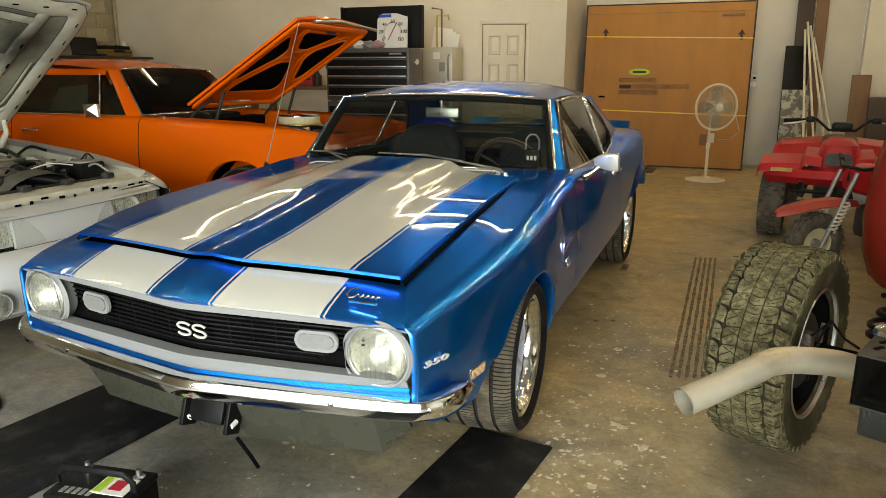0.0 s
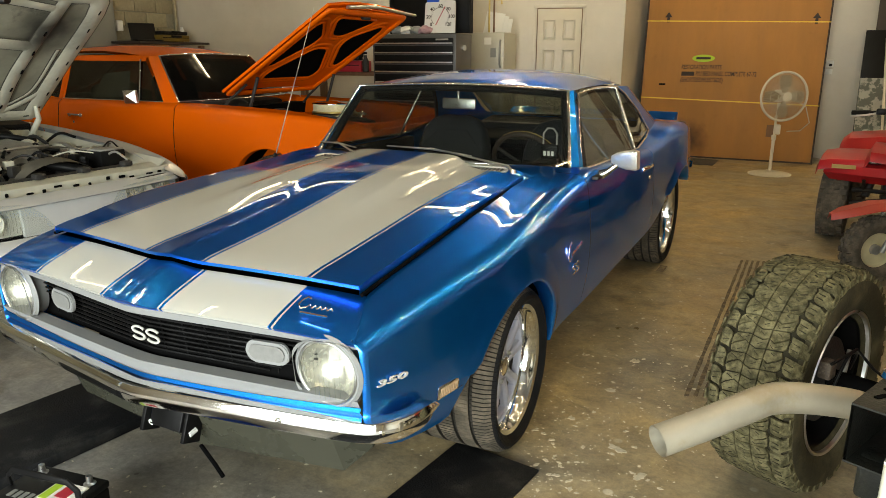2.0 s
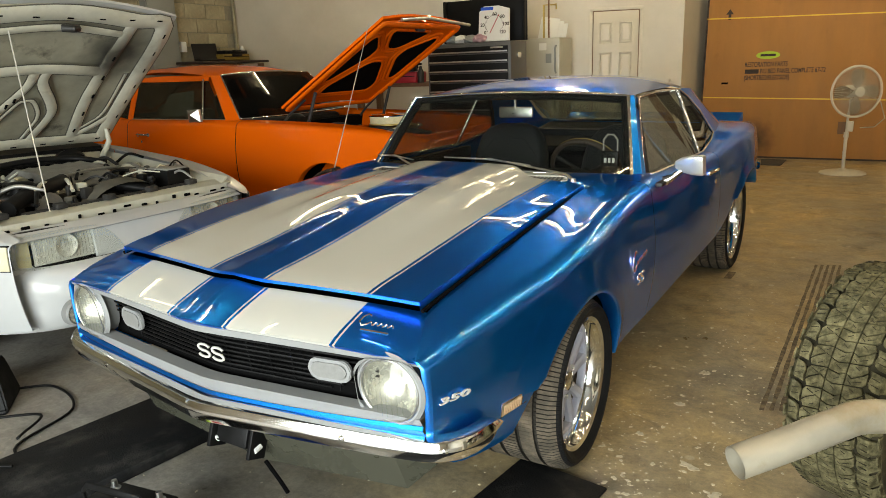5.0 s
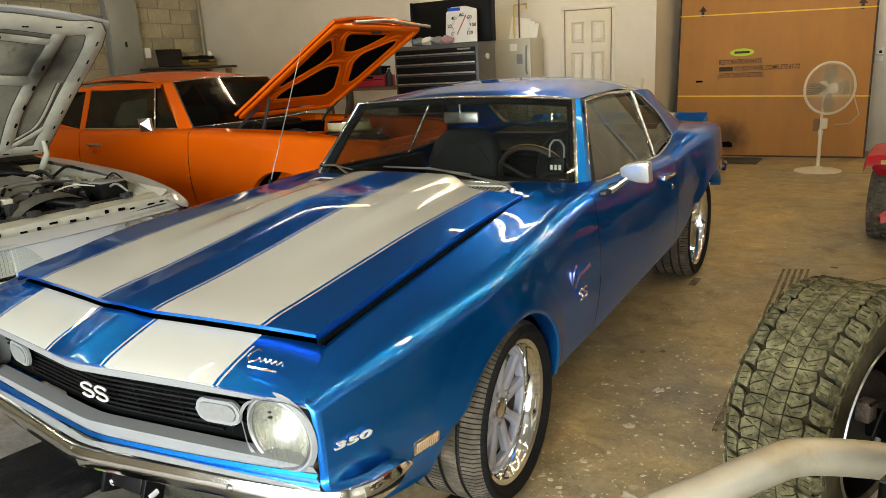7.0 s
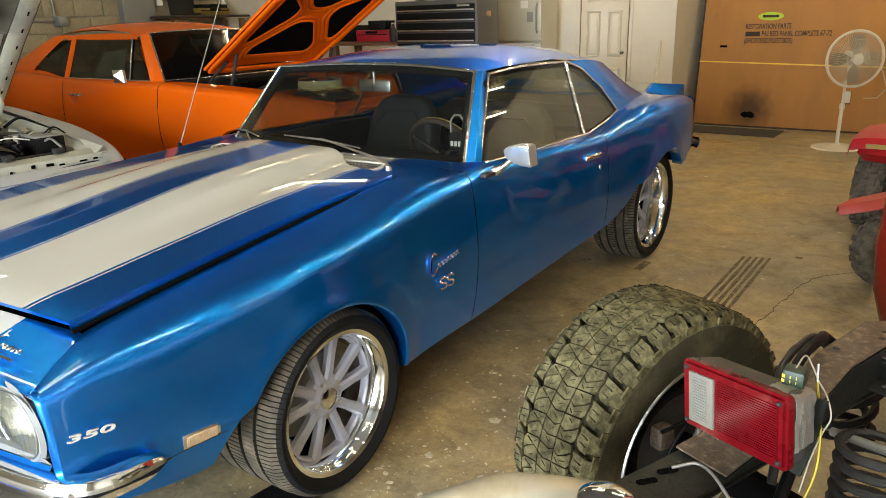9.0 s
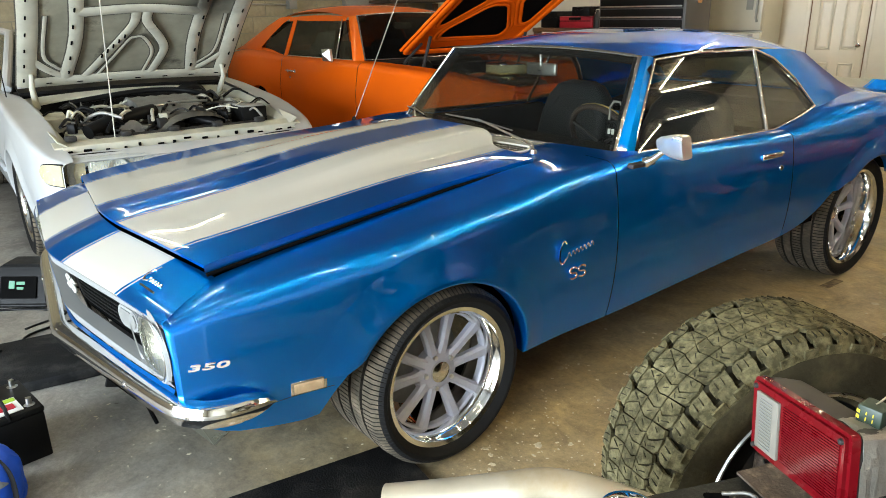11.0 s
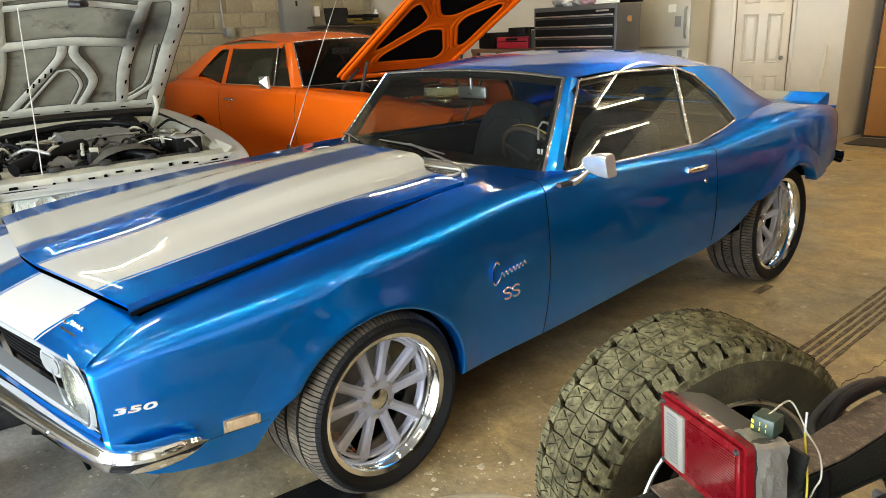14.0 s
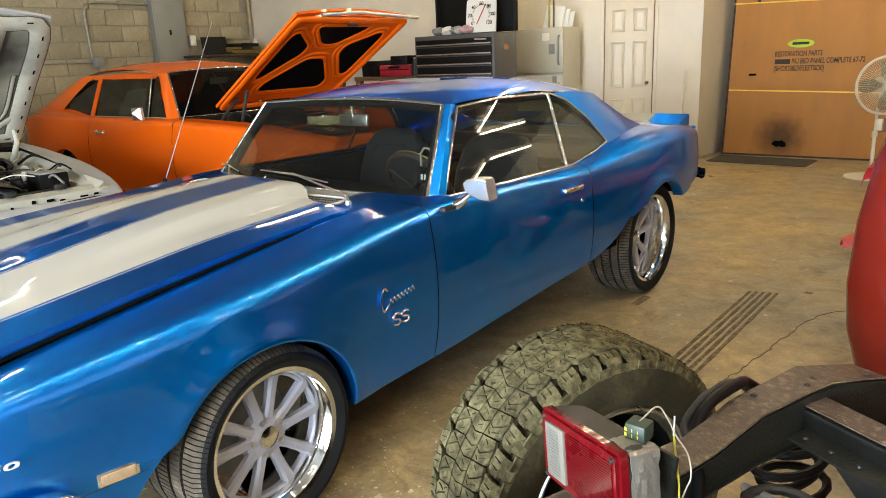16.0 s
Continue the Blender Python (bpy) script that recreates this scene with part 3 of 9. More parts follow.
def floor_crack():
    random.seed(5)
    bm = B()
    rows = []
    bend = smooth_curve((1.6, 1.585), (1.85, 1.61), (2.06, 1.64), (2.45, 1.68), (2.84, 1.73), (3.0, 1.82), (3.3, 2.1))
    for i in range(120):
        y = 1.6 + 1.7 * i / 119
        w = 0.0006 + 0.0011 * random.random()
        x = bend(y) + random.uniform(-0.003, 0.003) + 0.006 * math.sin(i * 0.31) + 0.004 * math.sin(i * 0.83)
        rows.append([V(x - w, y, 0.0028), V(x + w, y, 0.0028)])
    slab(bm, rows, (0, 0, -0.002))
    tagged(part("floor_crack", bm, CRACK, flat=True), "thin dark crack running across the concrete", "crack", kind="structure")


floor_crack()
bm = B()
box(bm, (-0.12, 8.02, 0.006), (1.15, 0.55, 0.010), 0.003)
tagged(part("entrance_mat", bm, GREYMAT), "dark worn mat lying before the carton", "mat")


# ---------- pale paint flecks ----------
FLECK = material("dried_pale_paint", (0.60, 0.55, 0.42), 0.7, 0, 0.2, 30, color2=(0.42, 0.37, 0.25), mix=(0.45, 0.65), mscale=40)


def paint_flecks():
    random.seed(33)
    bm = B()
    spots = []
    for cx, cy, n, sp, big in ((1.02, -0.15, 70, 0.16, 0.013), (1.12, -0.45, 70, 0.20, 0.013), (1.35, 0.0, 30, 0.22, 0.010), (1.10, 0.55, 60, 0.22, 0.010), (1.05, 1.2, 60, 0.26, 0.011), (1.35, 0.8, 30, 0.3, 0.009), (1.25, -0.9, 40, 0.3, 0.012), (1.2, 2.0, 40, 0.4, 0.008), (0.75, -1.3, 40, 0.4, 0.009), (0.0, -1.35, 50, 0.6, 0.008), (2.2, 2.4, 30, 0.7, 0.007), (0.5, -1.0, 90, 0.45, 0.007), (-0.6, -1.1, 70, 0.5, 0.007), (1.0, 0.3, 140, 0.25, 0.006), (1.15, -0.3, 140, 0.35, 0.006)):
        for k in range(n * 2):
            spots.append((random.gauss(cx, sp), random.gauss(cy, sp), random.uniform(0.2, 1.0) ** 2.6 * big))
    spots += [(1.20, 0.16, 0.030), (1.26, -0.40, 0.034), (1.13, -0.70, 0.055), (1.34, -0.36, 0.026), (1.05, 0.62, 0.026), (1.32, 0.02, 0.022), (1.07, 0.98, 0.03), (0.98, 0.3, 0.018)]
    for x, y, r in spots:
        n = 9 if r < 0.016 else 18
        ph = random.uniform(0, 6)
        st = random.uniform(0.45, 1.0)
        tilt = random.uniform(0, 3.1)
        pts = []
        for k in range(n):
            a = 2 * math.pi * k / n
            q = r * (1 + 0.28 * math.sin(2 * a + ph) + 0.2 * math.sin(5 * a + ph * 2) + random.uniform(-0.14, 0.14))
            u, v = q * math.cos(a), q * st * math.sin(a)
            pts.append((u * math.cos(tilt) - v * math.sin(tilt), u * math.sin(tilt) + v * math.cos(tilt)))
        prism(bm, pts, 0.0012, Matrix.Translation((x, y, 0.0008)))
    tagged(part("paint_flecks", bm, FLECK, flat=True), "scattered pale flecks of dried paint on concrete", "paint flecks", kind="stuff")


paint_flecks()
# ---------- wheels ----------
def wheel(parent, at, side, R, w, rim, spokes=10, dish=0.03, name="wheel", tyre_mat=None, hub=True, seg=80, chrome_rim=True, steer=0.0):
    """A road wheel whose outer face looks along side * x from its parent."""
    root = new(name)
    root.parent = parent
    root.matrix_basis = Matrix.Translation(at) @ Matrix.Rotation(radians(steer), 4, "Z") @ Matrix.Diagonal((side, 1, 1, 1))
    tyre_mat = tyre_mat or RUBBER
    bm = B()
    h = w / 2
    prof = [(rim - 0.012, -h * 0.80), (rim + 0.012, -h * 0.93), (R * 0.90, -h), (R - 0.018, -h * 0.94), (R - 0.004, -h * 0.82)]
    xs = [-0.60, -0.52, -0.24, -0.16, 0.16, 0.24, 0.52, 0.60]
    for i, x in enumerate(xs):
        prof += [(R, x * h), (R - 0.010, x * h + 0.001)] if i % 2 == 0 else [(R - 0.010, x * h - 0.001), (R, x * h)]
    prof += [(R - 0.004, h * 0.82), (R - 0.018, h * 0.94), (R * 0.90, h), (R * 0.86, h * 1.0), (rim + 0.012, h * 0.93), (rim - 0.012, h * 0.80)]
    n = len(prof)

    def wave(k, i, r):
        if k % 8 == (0 if i < 9 or i > n - 11 else 4) and (3 <= i <= 8 or n - 10 <= i <= n - 5 or 11 <= i <= n - 13):
            return r - 0.0042
        return r
    lathe(bm, prof, seg=seg * 12, wave=wave)
    for f in bm.faces:
        q = f.calc_center_median()
        e, rad = abs(q.x) / h, math.hypot(q.y, q.z)
        crown = R - 0.004 * max(0, e - 0.6) / 0.22 - 0.010 * max(0, e - 0.82) / 0.12
        f.material_index = 2 if e > 0.905 or rad < R - 0.026 else 1 if rad < crown - 0.0019 else 0
    part("tyre", bm, [tyre_mat, GROOVE, TYRESIDE], root, "black road tyre with ribbed tread", sharp=28)
    bm = B()
    o = h * 0.86
    lathe(bm, [(rim - 0.01, -h * 0.82), (rim - 0.03, -h * 0.6), (rim - 0.035, o - dish - 0.05), (rim - 0.03, o - dish - 0.012), (rim - 0.022, o - dish * 0.5), (rim - 0.016, o - 0.012), (rim - 0.010, o), (rim + 0.006, o + 0.006), (rim + 0.011, o + 0.002), (rim + 0.011, o - 0.012)], seg=72)
    part("rim", bm, CHROME if chrome_rim else WHEELSILVER, root, "polished rim lip")
    if hub:
        bm = B()
        a, r0, r1 = o - dish - 0.025, 0.062, rim - 0.026
        lathe(bm, [(0.0, a + 0.006), (0.05, a + 0.006), (0.078, a - 0.004), (0.085, a - 0.03)], seg=40)
        for k in range(spokes):
            t = 2 * math.pi * (k // 2) / (spokes / 2) + radians(18) + radians(16) * (1 if k % 2 else -1)
            ct, st = math.cos(t), math.sin(t)
            rows = []
            for s, wd, d in ((0.0, 0.020, 0.0), (0.25, 0.0165, 0.002), (0.6, 0.0175, 0.002), (0.88, 0.021, 0.003), (1.0, 0.026, 0.002)):
                r = r0 + (r1 - r0) * s
                sec = [(-wd, -0.022), (-wd, -0.004), (-wd * 0.55, 0.005), (wd * 0.55, 0.005), (wd, -0.004), (wd, -0.022)]
                rows.append([V(a + d + q, r * ct - p * st, r * st + p * ct) for p, q in sec])
            grid(bm, rows)
        lathe(bm, [(r1 - 0.012, a - 0.024), (r1 - 0.013, a - 0.002), (r1 - 0.009, a + 0.005), (r1 - 0.002, a + 0.006), (r1 + 0.002, a - 0.002), (r1 + 0.002, a - 0.03)], seg=72)
        part("spokes", bm, WHEELSILVER, root, "silver ten-spoke wheel centre", sharp=30)
        bm = B()
        lathe(bm, [(0.0, a + 0.020), (0.02, a + 0.020), (0.036, a + 0.014), (0.038, a + 0.004)], seg=28)
        part("centre_cap", bm, CHROME, root, "chrome centre cap")
        for k in range(5):
            t = 2 * math.pi * (k + 0.5) / 5
            bm = B()
            y, z = 0.058 * math.cos(t), 0.058 * math.sin(t)
            cyl(bm, (a - 0.004, y, z), (a + 0.014, y, z), 0.0095, 0.008, 6)
            part("lug_nut", bm, DULLCHROME, root)
        bm = B()
        lathe(bm, [(0.0, -0.02), (0.165, -0.02), (0.165, -0.035), (0.0, -0.035)], seg=36)
        part("brake_disc", bm, GREYMET, root)
    return root


# ---------- coupe body ----------
def arch_bottom(base, arches):
    """The lower edge of a body side: a base line with wheel openings cut up into it."""
    def f(y):
        z = base(y)
        for yc, zc, r in arches:
            if abs(y - yc) < r:
                z = max(z, zc + math.sqrt(r * r - (y - yc) ** 2))
        return z
    return f


def stations(y0, y1, arches, step=0.045):
    ys = {round(y0 + (y1 - y0) * k / max(1, round((y1 - y0) / step)), 5) for k in range(max(1, round((y1 - y0) / step)) + 1)}
    for yc, zc, r in arches:
        ys = {y for y in ys if not (abs(abs(y - yc) - r) < 0.012)}
        for k in range(31):
            y = yc - r * math.cos(math.pi * k / 30)
            if y0 < y < y1:
                ys.add(round(y, 5))
        for y in (yc - r - 0.0005, yc + r + 0.0005):
            if y0 < y < y1:
                ys.add(round(y, 5))
    return sorted(ys)


def side_point(c, y, z):
    """Half width of a body side at (y, z)."""
    x = c["X"](y)
    zm = c["zm"](y)
    if z < zm:
        return x - c["low"] * ((zm - z) / 0.35) ** 2
    return x - c["up"] * ((z - zm) / 0.35) ** 2


def side_row(c, y, sgn):
    """The section of a body side at y, from its lower edge over the shoulder to its inner edge."""
    b, s, r = arch_bottom(c["base"], c["arches"])(y), c["top"](y), c["round"](y)
    row = []
    for k in range(15):
        z = b + (s - r - b) * k / 14
        row.append(V(sgn * side_point(c, y, z), y, z))
    xs = side_point(c, y, s - r)
    for k in range(1, 7):
        a = math.pi / 2 * k / 6
        row.append(V(sgn * (xs - r * 1.15 * (1 - math.cos(a))), y, s - r + r * math.sin(a)))
    xe, xi, zi = row[-1].x * sgn, c["xin"](y), c["zin"](y)
    for k in range(1, 6):
        f = k / 5
        row.append(V(sgn * (xe + (xi - xe) * f), y, s + (zi - s) * f ** 1.3))
    return row


def side_panel(name, c, y0, y1, sgn, parent, mat, label=""):
    bm = B()
    rows = []
    for y in stations(y0, y1, c["arches"]):
        row = side_row(c, y, sgn)
        # return flange at the lower edge
        row.insert(0, row[0] + V(-sgn * 0.03, 0, 0.004))
        rows.append(row)
    grid(bm, rows)
    return part(name, bm, mat, parent, label, sharp=40)


def arch_lip(c, k, sgn, parent, mat):
    yc, zc, r = c["arches"][k]
    bm = B()
    rows = []
    for i in range(33):
        a = math.pi * i / 32
        y, z = yc - (r) * math.cos(a), zc + (r) * math.sin(a)
        z = max(z, c["base"](y) - 0.01)
        x = side_point(c, y, z)
        ny, nz = -math.cos(a), math.sin(a)
        sec = [(0.13, -0.002), (0.11, -0.0008), (0.09, 0.0004), (0.07, 0.0022), (0.05, 0.0050), (0.03, 0.0090), (0.014, 0.0125), (0.004, 0.0140), (-0.002, 0.012), (-0.004, 0.006), (-0.004, -0.05)]
        rows.append([V(sgn * (side_point(c, y + d * ny, z + d * nz) + e if d > 0 else x + e), y + d * ny, z + d * nz) for d, e in sec])
    grid(bm, rows)
    part("wheel_arch_lip", bm, mat, parent, sharp=60)
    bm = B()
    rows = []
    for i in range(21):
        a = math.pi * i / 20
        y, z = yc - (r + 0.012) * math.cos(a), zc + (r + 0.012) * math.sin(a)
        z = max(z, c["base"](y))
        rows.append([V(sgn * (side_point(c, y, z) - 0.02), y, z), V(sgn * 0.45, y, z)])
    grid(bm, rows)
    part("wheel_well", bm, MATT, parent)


def strip(name, pts, r, mat, parent, label="", seg=8, curve=0):
    bm = B()
    if curve:
        n0 = len(pts)
        pts = spline(pts, curve)
        if isinstance(r, (list, tuple)):
            r = [r[min(n0 - 1, round(k * (n0 - 1) / (len(pts) - 1)))] for k in range(len(pts))]
    tube(bm, pts, r, seg)
    return part(name, bm, mat, parent, label, sharp=60)


def s_shape(m, size, mat, parent, name="emblem"):
    """A swept double curve of plain chrome, two of them side by side."""
    for dx in (-0.52, 0.52):
        bm = B()
        pts = []
        for k in range(25):
            a = k / 24
            if a < 0.5:
                t = radians(20 + 250 * a / 0.5)
                p = (0.42 * math.cos(t), 0.25 + 0.25 * math.sin(t))
            else:
                t = radians(90 - 250 * (a - 0.5) / 0.5)
                p = (0.42 * math.cos(t), -0.25 + 0.25 * math.sin(t))
            pts.append(m @ V((p[0] + dx) * size, p[1] * size, 0))
        tube(bm, pts, size * 0.10, 8)
        part(name, bm, mat, parent, "raised chrome emblem curve", sharp=60)
# ---------- blue striped coupe ----------
AF, AR = (0.0, 0.30, 0.345), (2.746, 0.32, 0.375)
CAM = dict(
    X=smooth_curve((-0.82, 0.745), (-0.79, 0.756), (-0.72, 0.775), (-0.6, 0.800), (-0.46, 0.824), (-0.3, 0.852), (0, 0.885), (0.3, 0.882), (0.56, 0.872), (1.0, 0.88), (1.84, 0.895), (2.3, 0.90), (2.75, 0.915), (3.15, 0.885), (3.45, 0.83), (3.6, 0.77)),
    zm=smooth_curve((-0.8, 0.56), (0, 0.58), (1.0, 0.60), (2.0, 0.62), (2.8, 0.66), (3.6, 0.68)),
    low=0.055, up=0.045,
    base=smooth_curve((-0.80, 0.42), (-0.74, 0.365), (-0.65, 0.335), (-0.455, 0.317), (-0.430, 0.332), (-0.386, 0.405), (-0.335, 0.455), (-0.28, 0.475), (-0.18, 0.42), (0.0, 0.30), (0.3, 0.29), (0.5, 0.296), (0.75, 0.306), (1.2, 0.345), (1.65, 0.385), (1.98, 0.412), (2.12, 0.445), (2.22, 0.485), (2.38, 0.580), (2.50, 0.610), (2.75, 0.56), (3.0, 0.565), (3.1, 0.575), (3.35, 0.60), (3.6, 0.63)),
    top=smooth_curve((-0.82, 0.684), (-0.7, 0.722), (-0.5, 0.757), (-0.2, 0.803), (0.2, 0.855), (0.6, 0.898), (0.9, 0.915), (1.4, 0.905), (1.9, 0.898), (2.2, 0.925), (2.6, 0.972), (2.9, 0.975), (3.3, 0.955), (3.6, 0.905)),
    round=smooth_curve((-0.8, 0.03), (-0.5, 0.06), (0.3, 0.07), (0.9, 0.05), (1.4, 0.035), (2.0, 0.05), (2.6, 0.09), (3.6, 0.06)),
    xin=smooth_curve((-0.815, 0.712), (-0.73, 0.672), (-0.64, 0.630), (0.2, 0.634), (0.55, 0.634), (0.72, 0.66), (0.92, 0.73), (1.0, 0.79), (2.0, 0.79), (2.35, 0.74), (2.7, 0.66), (3.0, 0.62), (3.6, 0.60)),
    zin=smooth_curve((-0.815, 0.690), (-0.73, 0.727), (-0.64, 0.753), (-0.2, 0.818), (0.2, 0.868), (0.55, 0.905), (0.9, 0.918), (1.2, 0.905), (1.9, 0.90), (2.35, 0.955), (2.7, 1.0), (3.0, 0.985), (3.6, 0.93)),
    arches=[AF, AR],
)


def stripe_index(p):
    a = abs(p.x)
    return 1 if (0.122 < a < 0.457) or (0.467 < a < 0.473) or (0.107 < a < 0.113) else 0


STRIPE_X = (0.0, 0.02, 0.04, 0.07, 0.107, 0.113, 0.122, 0.16, 0.20, 0.24, 0.27, 0.30, 0.34, 0.38, 0.42, 0.457, 0.467, 0.473, 0.53, 0.58)


def mirror_xs(last):
    xs = [x for x in STRIPE_X if x < last - 0.005] + [last]
    return [-x for x in reversed(xs) if x > 0] + xs


def nose_y(x):
    """Front edge of the nose panel, a blunt V."""
    return -0.932 + 0.160 * math.sqrt(x * x + 0.0004) ** 1.05


def face_y(x, z):
    """The front face under it, leaning back towards its foot."""
    return nose_y(x) + (0.70 - z) * (0.17 - 0.12 * min(1.0, abs(x) / 0.72))


def hood_front(x):
    return -0.757 + 0.160 * math.sqrt(x * x + 0.0003) ** 1.1


def hood_z(x, y):
    """Top of the hood skin."""
    e = smooth_curve((-0.76, 0.786), (-0.66, 0.795), (-0.3, 0.838), (0.1, 0.884), (0.62, 0.922))(y)
    crown = 0.022 * (1 - (abs(x) / 0.625) ** 2.2)
    peak = 0.010 * max(0, 1 - abs(x) / 0.10) * max(0, min(1, (0.1 - y) / 0.6))
    b = max(0.0, min(1.0, (y + 0.5) / 0.9))
    rise = 0.034 * b * b * (3 - 2 * b)
    s = max(0.0, min(1.0, (0.335 - abs(x)) / 0.085))
    return e + crown + peak + rise * s * s * (3 - 2 * s)


def striped_coupe():
    t = thing("sports_coupe", Matrix.Identity(4), "metallic blue two-door coupe with broad white stripes and ajar hood", "car")
    body = new("body")
    body.parent = t
    for s in (1, -1):
        side_panel("front_fender", CAM, -0.800, 0.777, s, body, BLUE)
        side_panel("door", CAM, 0.782, 1.937, s, body, BLUE)
        side_panel("quarter_panel", CAM, 1.943, 3.60, s, body, BLUE)
        arch_lip(CAM, 0, s, body, BLUE)
        arch_lip(CAM, 1, s, body, BLUE)
    # dark inner shell that closes the shut lines
    bm = B()
    box(bm, (0, 1.42, 0.42), (1.56, 2.0, 0.10))
    box(bm, (0, -0.1, 0.52), (0.86, 1.2, 0.34))
    box(bm, (0, 0.66, 0.62), (1.62, 0.46, 0.48))
    box(bm, (0, 2.9, 0.55), (0.9, 1.2, 0.5))
    part("underbody", bm, MATT, body)
    for s in (1, -1):
        for yj, hj in ((0.825, 0.54), (1.94, 0.43)):
            bm = B()
            box(bm, (s * 0.80, yj, 0.87 - hj / 2), (0.06, 0.12, hj))
            part("door_jamb", bm, MATT, body)
        bm = B()
        slab(bm, [[V(s * 0.775, y, 0.40), V(s * 0.765, y, 0.89)] for y in (0.82, 1.3, 1.93)], (-s * 0.05, 0, 0))
        part("door_card", bm, DARKTRIM, body)
    # matt black sheet in the engine bay for the shade seen through the hood gap
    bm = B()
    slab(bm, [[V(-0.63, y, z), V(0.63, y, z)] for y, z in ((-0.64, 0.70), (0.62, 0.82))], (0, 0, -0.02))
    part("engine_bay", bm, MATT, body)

    # header panel across the nose
    bm = B()
    rows = []
    for k in range(9):
        u = k / 8
        row = []
        for x in mirror_xs(0.718):
            ax = abs(x) / 0.718
            yf, yb = nose_y(x), hood_front(x) + 0.006
            z0 = 0.7085 - 0.020 * ax ** 3 + 0.008 * max(0, 1 - abs(x) / 0.05)
            z1 = 0.776 - 0.022 * ax ** 2.5 + 0.012 * max(0, 1 - abs(x) / 0.10)
            row.append(V(x * (1 - 0.115 * u * max(0.0, (abs(x) - 0.45) / 0.268)), yf + (yb - yf) * u, z0 + (z1 - z0) * u ** 0.8))
        rows.append(row)
    first = [p + V(0, 0.010, -0.014) for p in rows[0]]
    last = [p + V(0, 0.003, -0.05) for p in rows[-1]]
    grid(bm, [first] + rows, index=stripe_index)
    # rear edge coloured matt black for the shade below the hood lip
    grid(bm, [rows[-1], last], index=lambda p: 2)
    part("header_panel", bm, [BLUE, STRIPE, MATT], body, "blue nose panel with white stripes")

    # hood, standing slightly open
    bm = B()
    rows = []
    n = 36
    for k in range(n + 1):
        u = k / n
        row = []
        for x in mirror_xs(0.625):
            yf = hood_front(x)
            yb = 0.655 if abs(x) < 0.30 else 0.655 - 0.075 * min(1, (abs(x) - 0.30) / 0.1)
            y = yf + (yb - yf) * u
            z = hood_z(x, y)
            if u < 0.04:
                z -= 0.006 * (1 - u / 0.04)
            row.append(V(x, y, z))
        rows.append(row)
    lip = [p + V(0, 0.003, -0.011) for p in rows[0]]
    under = [p + V(0, 0.10, -0.008) for p in rows[0]]
    grid(bm, [lip, rows[0]])
    # underside behind the lip blackened to deepen the shaded gap
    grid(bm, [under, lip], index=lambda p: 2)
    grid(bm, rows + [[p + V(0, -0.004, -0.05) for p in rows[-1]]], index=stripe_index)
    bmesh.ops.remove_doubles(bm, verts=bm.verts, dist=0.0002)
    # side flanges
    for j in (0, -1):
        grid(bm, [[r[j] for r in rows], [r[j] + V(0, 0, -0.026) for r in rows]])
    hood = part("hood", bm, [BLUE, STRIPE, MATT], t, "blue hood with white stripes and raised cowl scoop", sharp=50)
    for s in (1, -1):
        # black strip stands for the shade between hood and fender
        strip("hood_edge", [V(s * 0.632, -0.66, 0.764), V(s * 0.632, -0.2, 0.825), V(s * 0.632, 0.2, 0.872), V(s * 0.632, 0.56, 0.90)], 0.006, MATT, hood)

    # cowl panel with vents
    bm = B()
    rows = []
    for col in mirror_xs(0.72):
        g = max(0.0, (abs(col) - 0.53) / 0.19)
        y0 = 0.585 if abs(col) > 0.3 else 0.60
        y1 = 0.752 + 0.165 * (col / 0.724) ** 2
        row = []
        for f, z in ((0.0, 0.885), (0.18, 0.915 if abs(col) > 0.28 else 0.89), (0.5, 0.921), (0.75, 0.923), (1.0, 0.926)):
            y = y0 + (y1 - y0) * f
            x = col if g == 0 else math.copysign(0.53 + g * (CAM["xin"](y) + 0.006 - 0.53), col)
            row.append(V(x, y, z + (CAM["zin"](y) - 0.003 - z) * min(1, g)))
        rows.append(row)
    grid(bm, rows, index=stripe_index)
    part("cowl_panel", bm, [BLUE, STRIPE], body)
    for s in (1, -1):
        vent = new("cowl_vent")
        vent.parent = body
        vent.matrix_basis = Matrix.Translation((s * 0.395, 0.632, 0.917)) @ Matrix.Rotation(s * radians(6), 4, "Z") @ Matrix.Rotation(radians(6), 4, "X")
        bm = B()
        prism(bm, rounded(0.25, 0.085, 0.042), 0.006)
        part("vent_plate", bm, STRIPE, vent)
        bm = B()
        for k in range(12):
            for j in range(3):
                box(bm, (-0.099 + 0.018 * k, -0.022 + 0.022 * j, 0.0075), (0.010, 0.010, 0.004))
        part("mesh_holes", bm, DARKMET, vent, "row of small dark vent slots", flat=True)
        strip("vent_rim", [V(p[0], p[1], 0.008) for p in rounded(0.255, 0.09, 0.044)] + [V(0.1275, 0.0, 0.008)], 0.004, STRIPE, vent)

    # grey surround of grille and lamps
    bm = B()
    xs = [-0.722 + 1.444 * k / 48 for k in range(49)]
    outer_t = [V(x, nose_y(x) + 0.004, 0.699 - 0.020 * (abs(x) / 0.72) ** 3) for x in xs]
    outer_b = [V(x, face_y(x, 0.478), 0.474 + 0.026 * (abs(x) / 0.72) ** 2) for x in xs]
    top2 = [V(x, nose_y(x) + 0.008, 0.678 - 0.006 * (abs(x) / 0.72) ** 3) for x in xs]
    bot2 = [V(x, face_y(x, 0.525) - 0.010, 0.524) for x in xs]
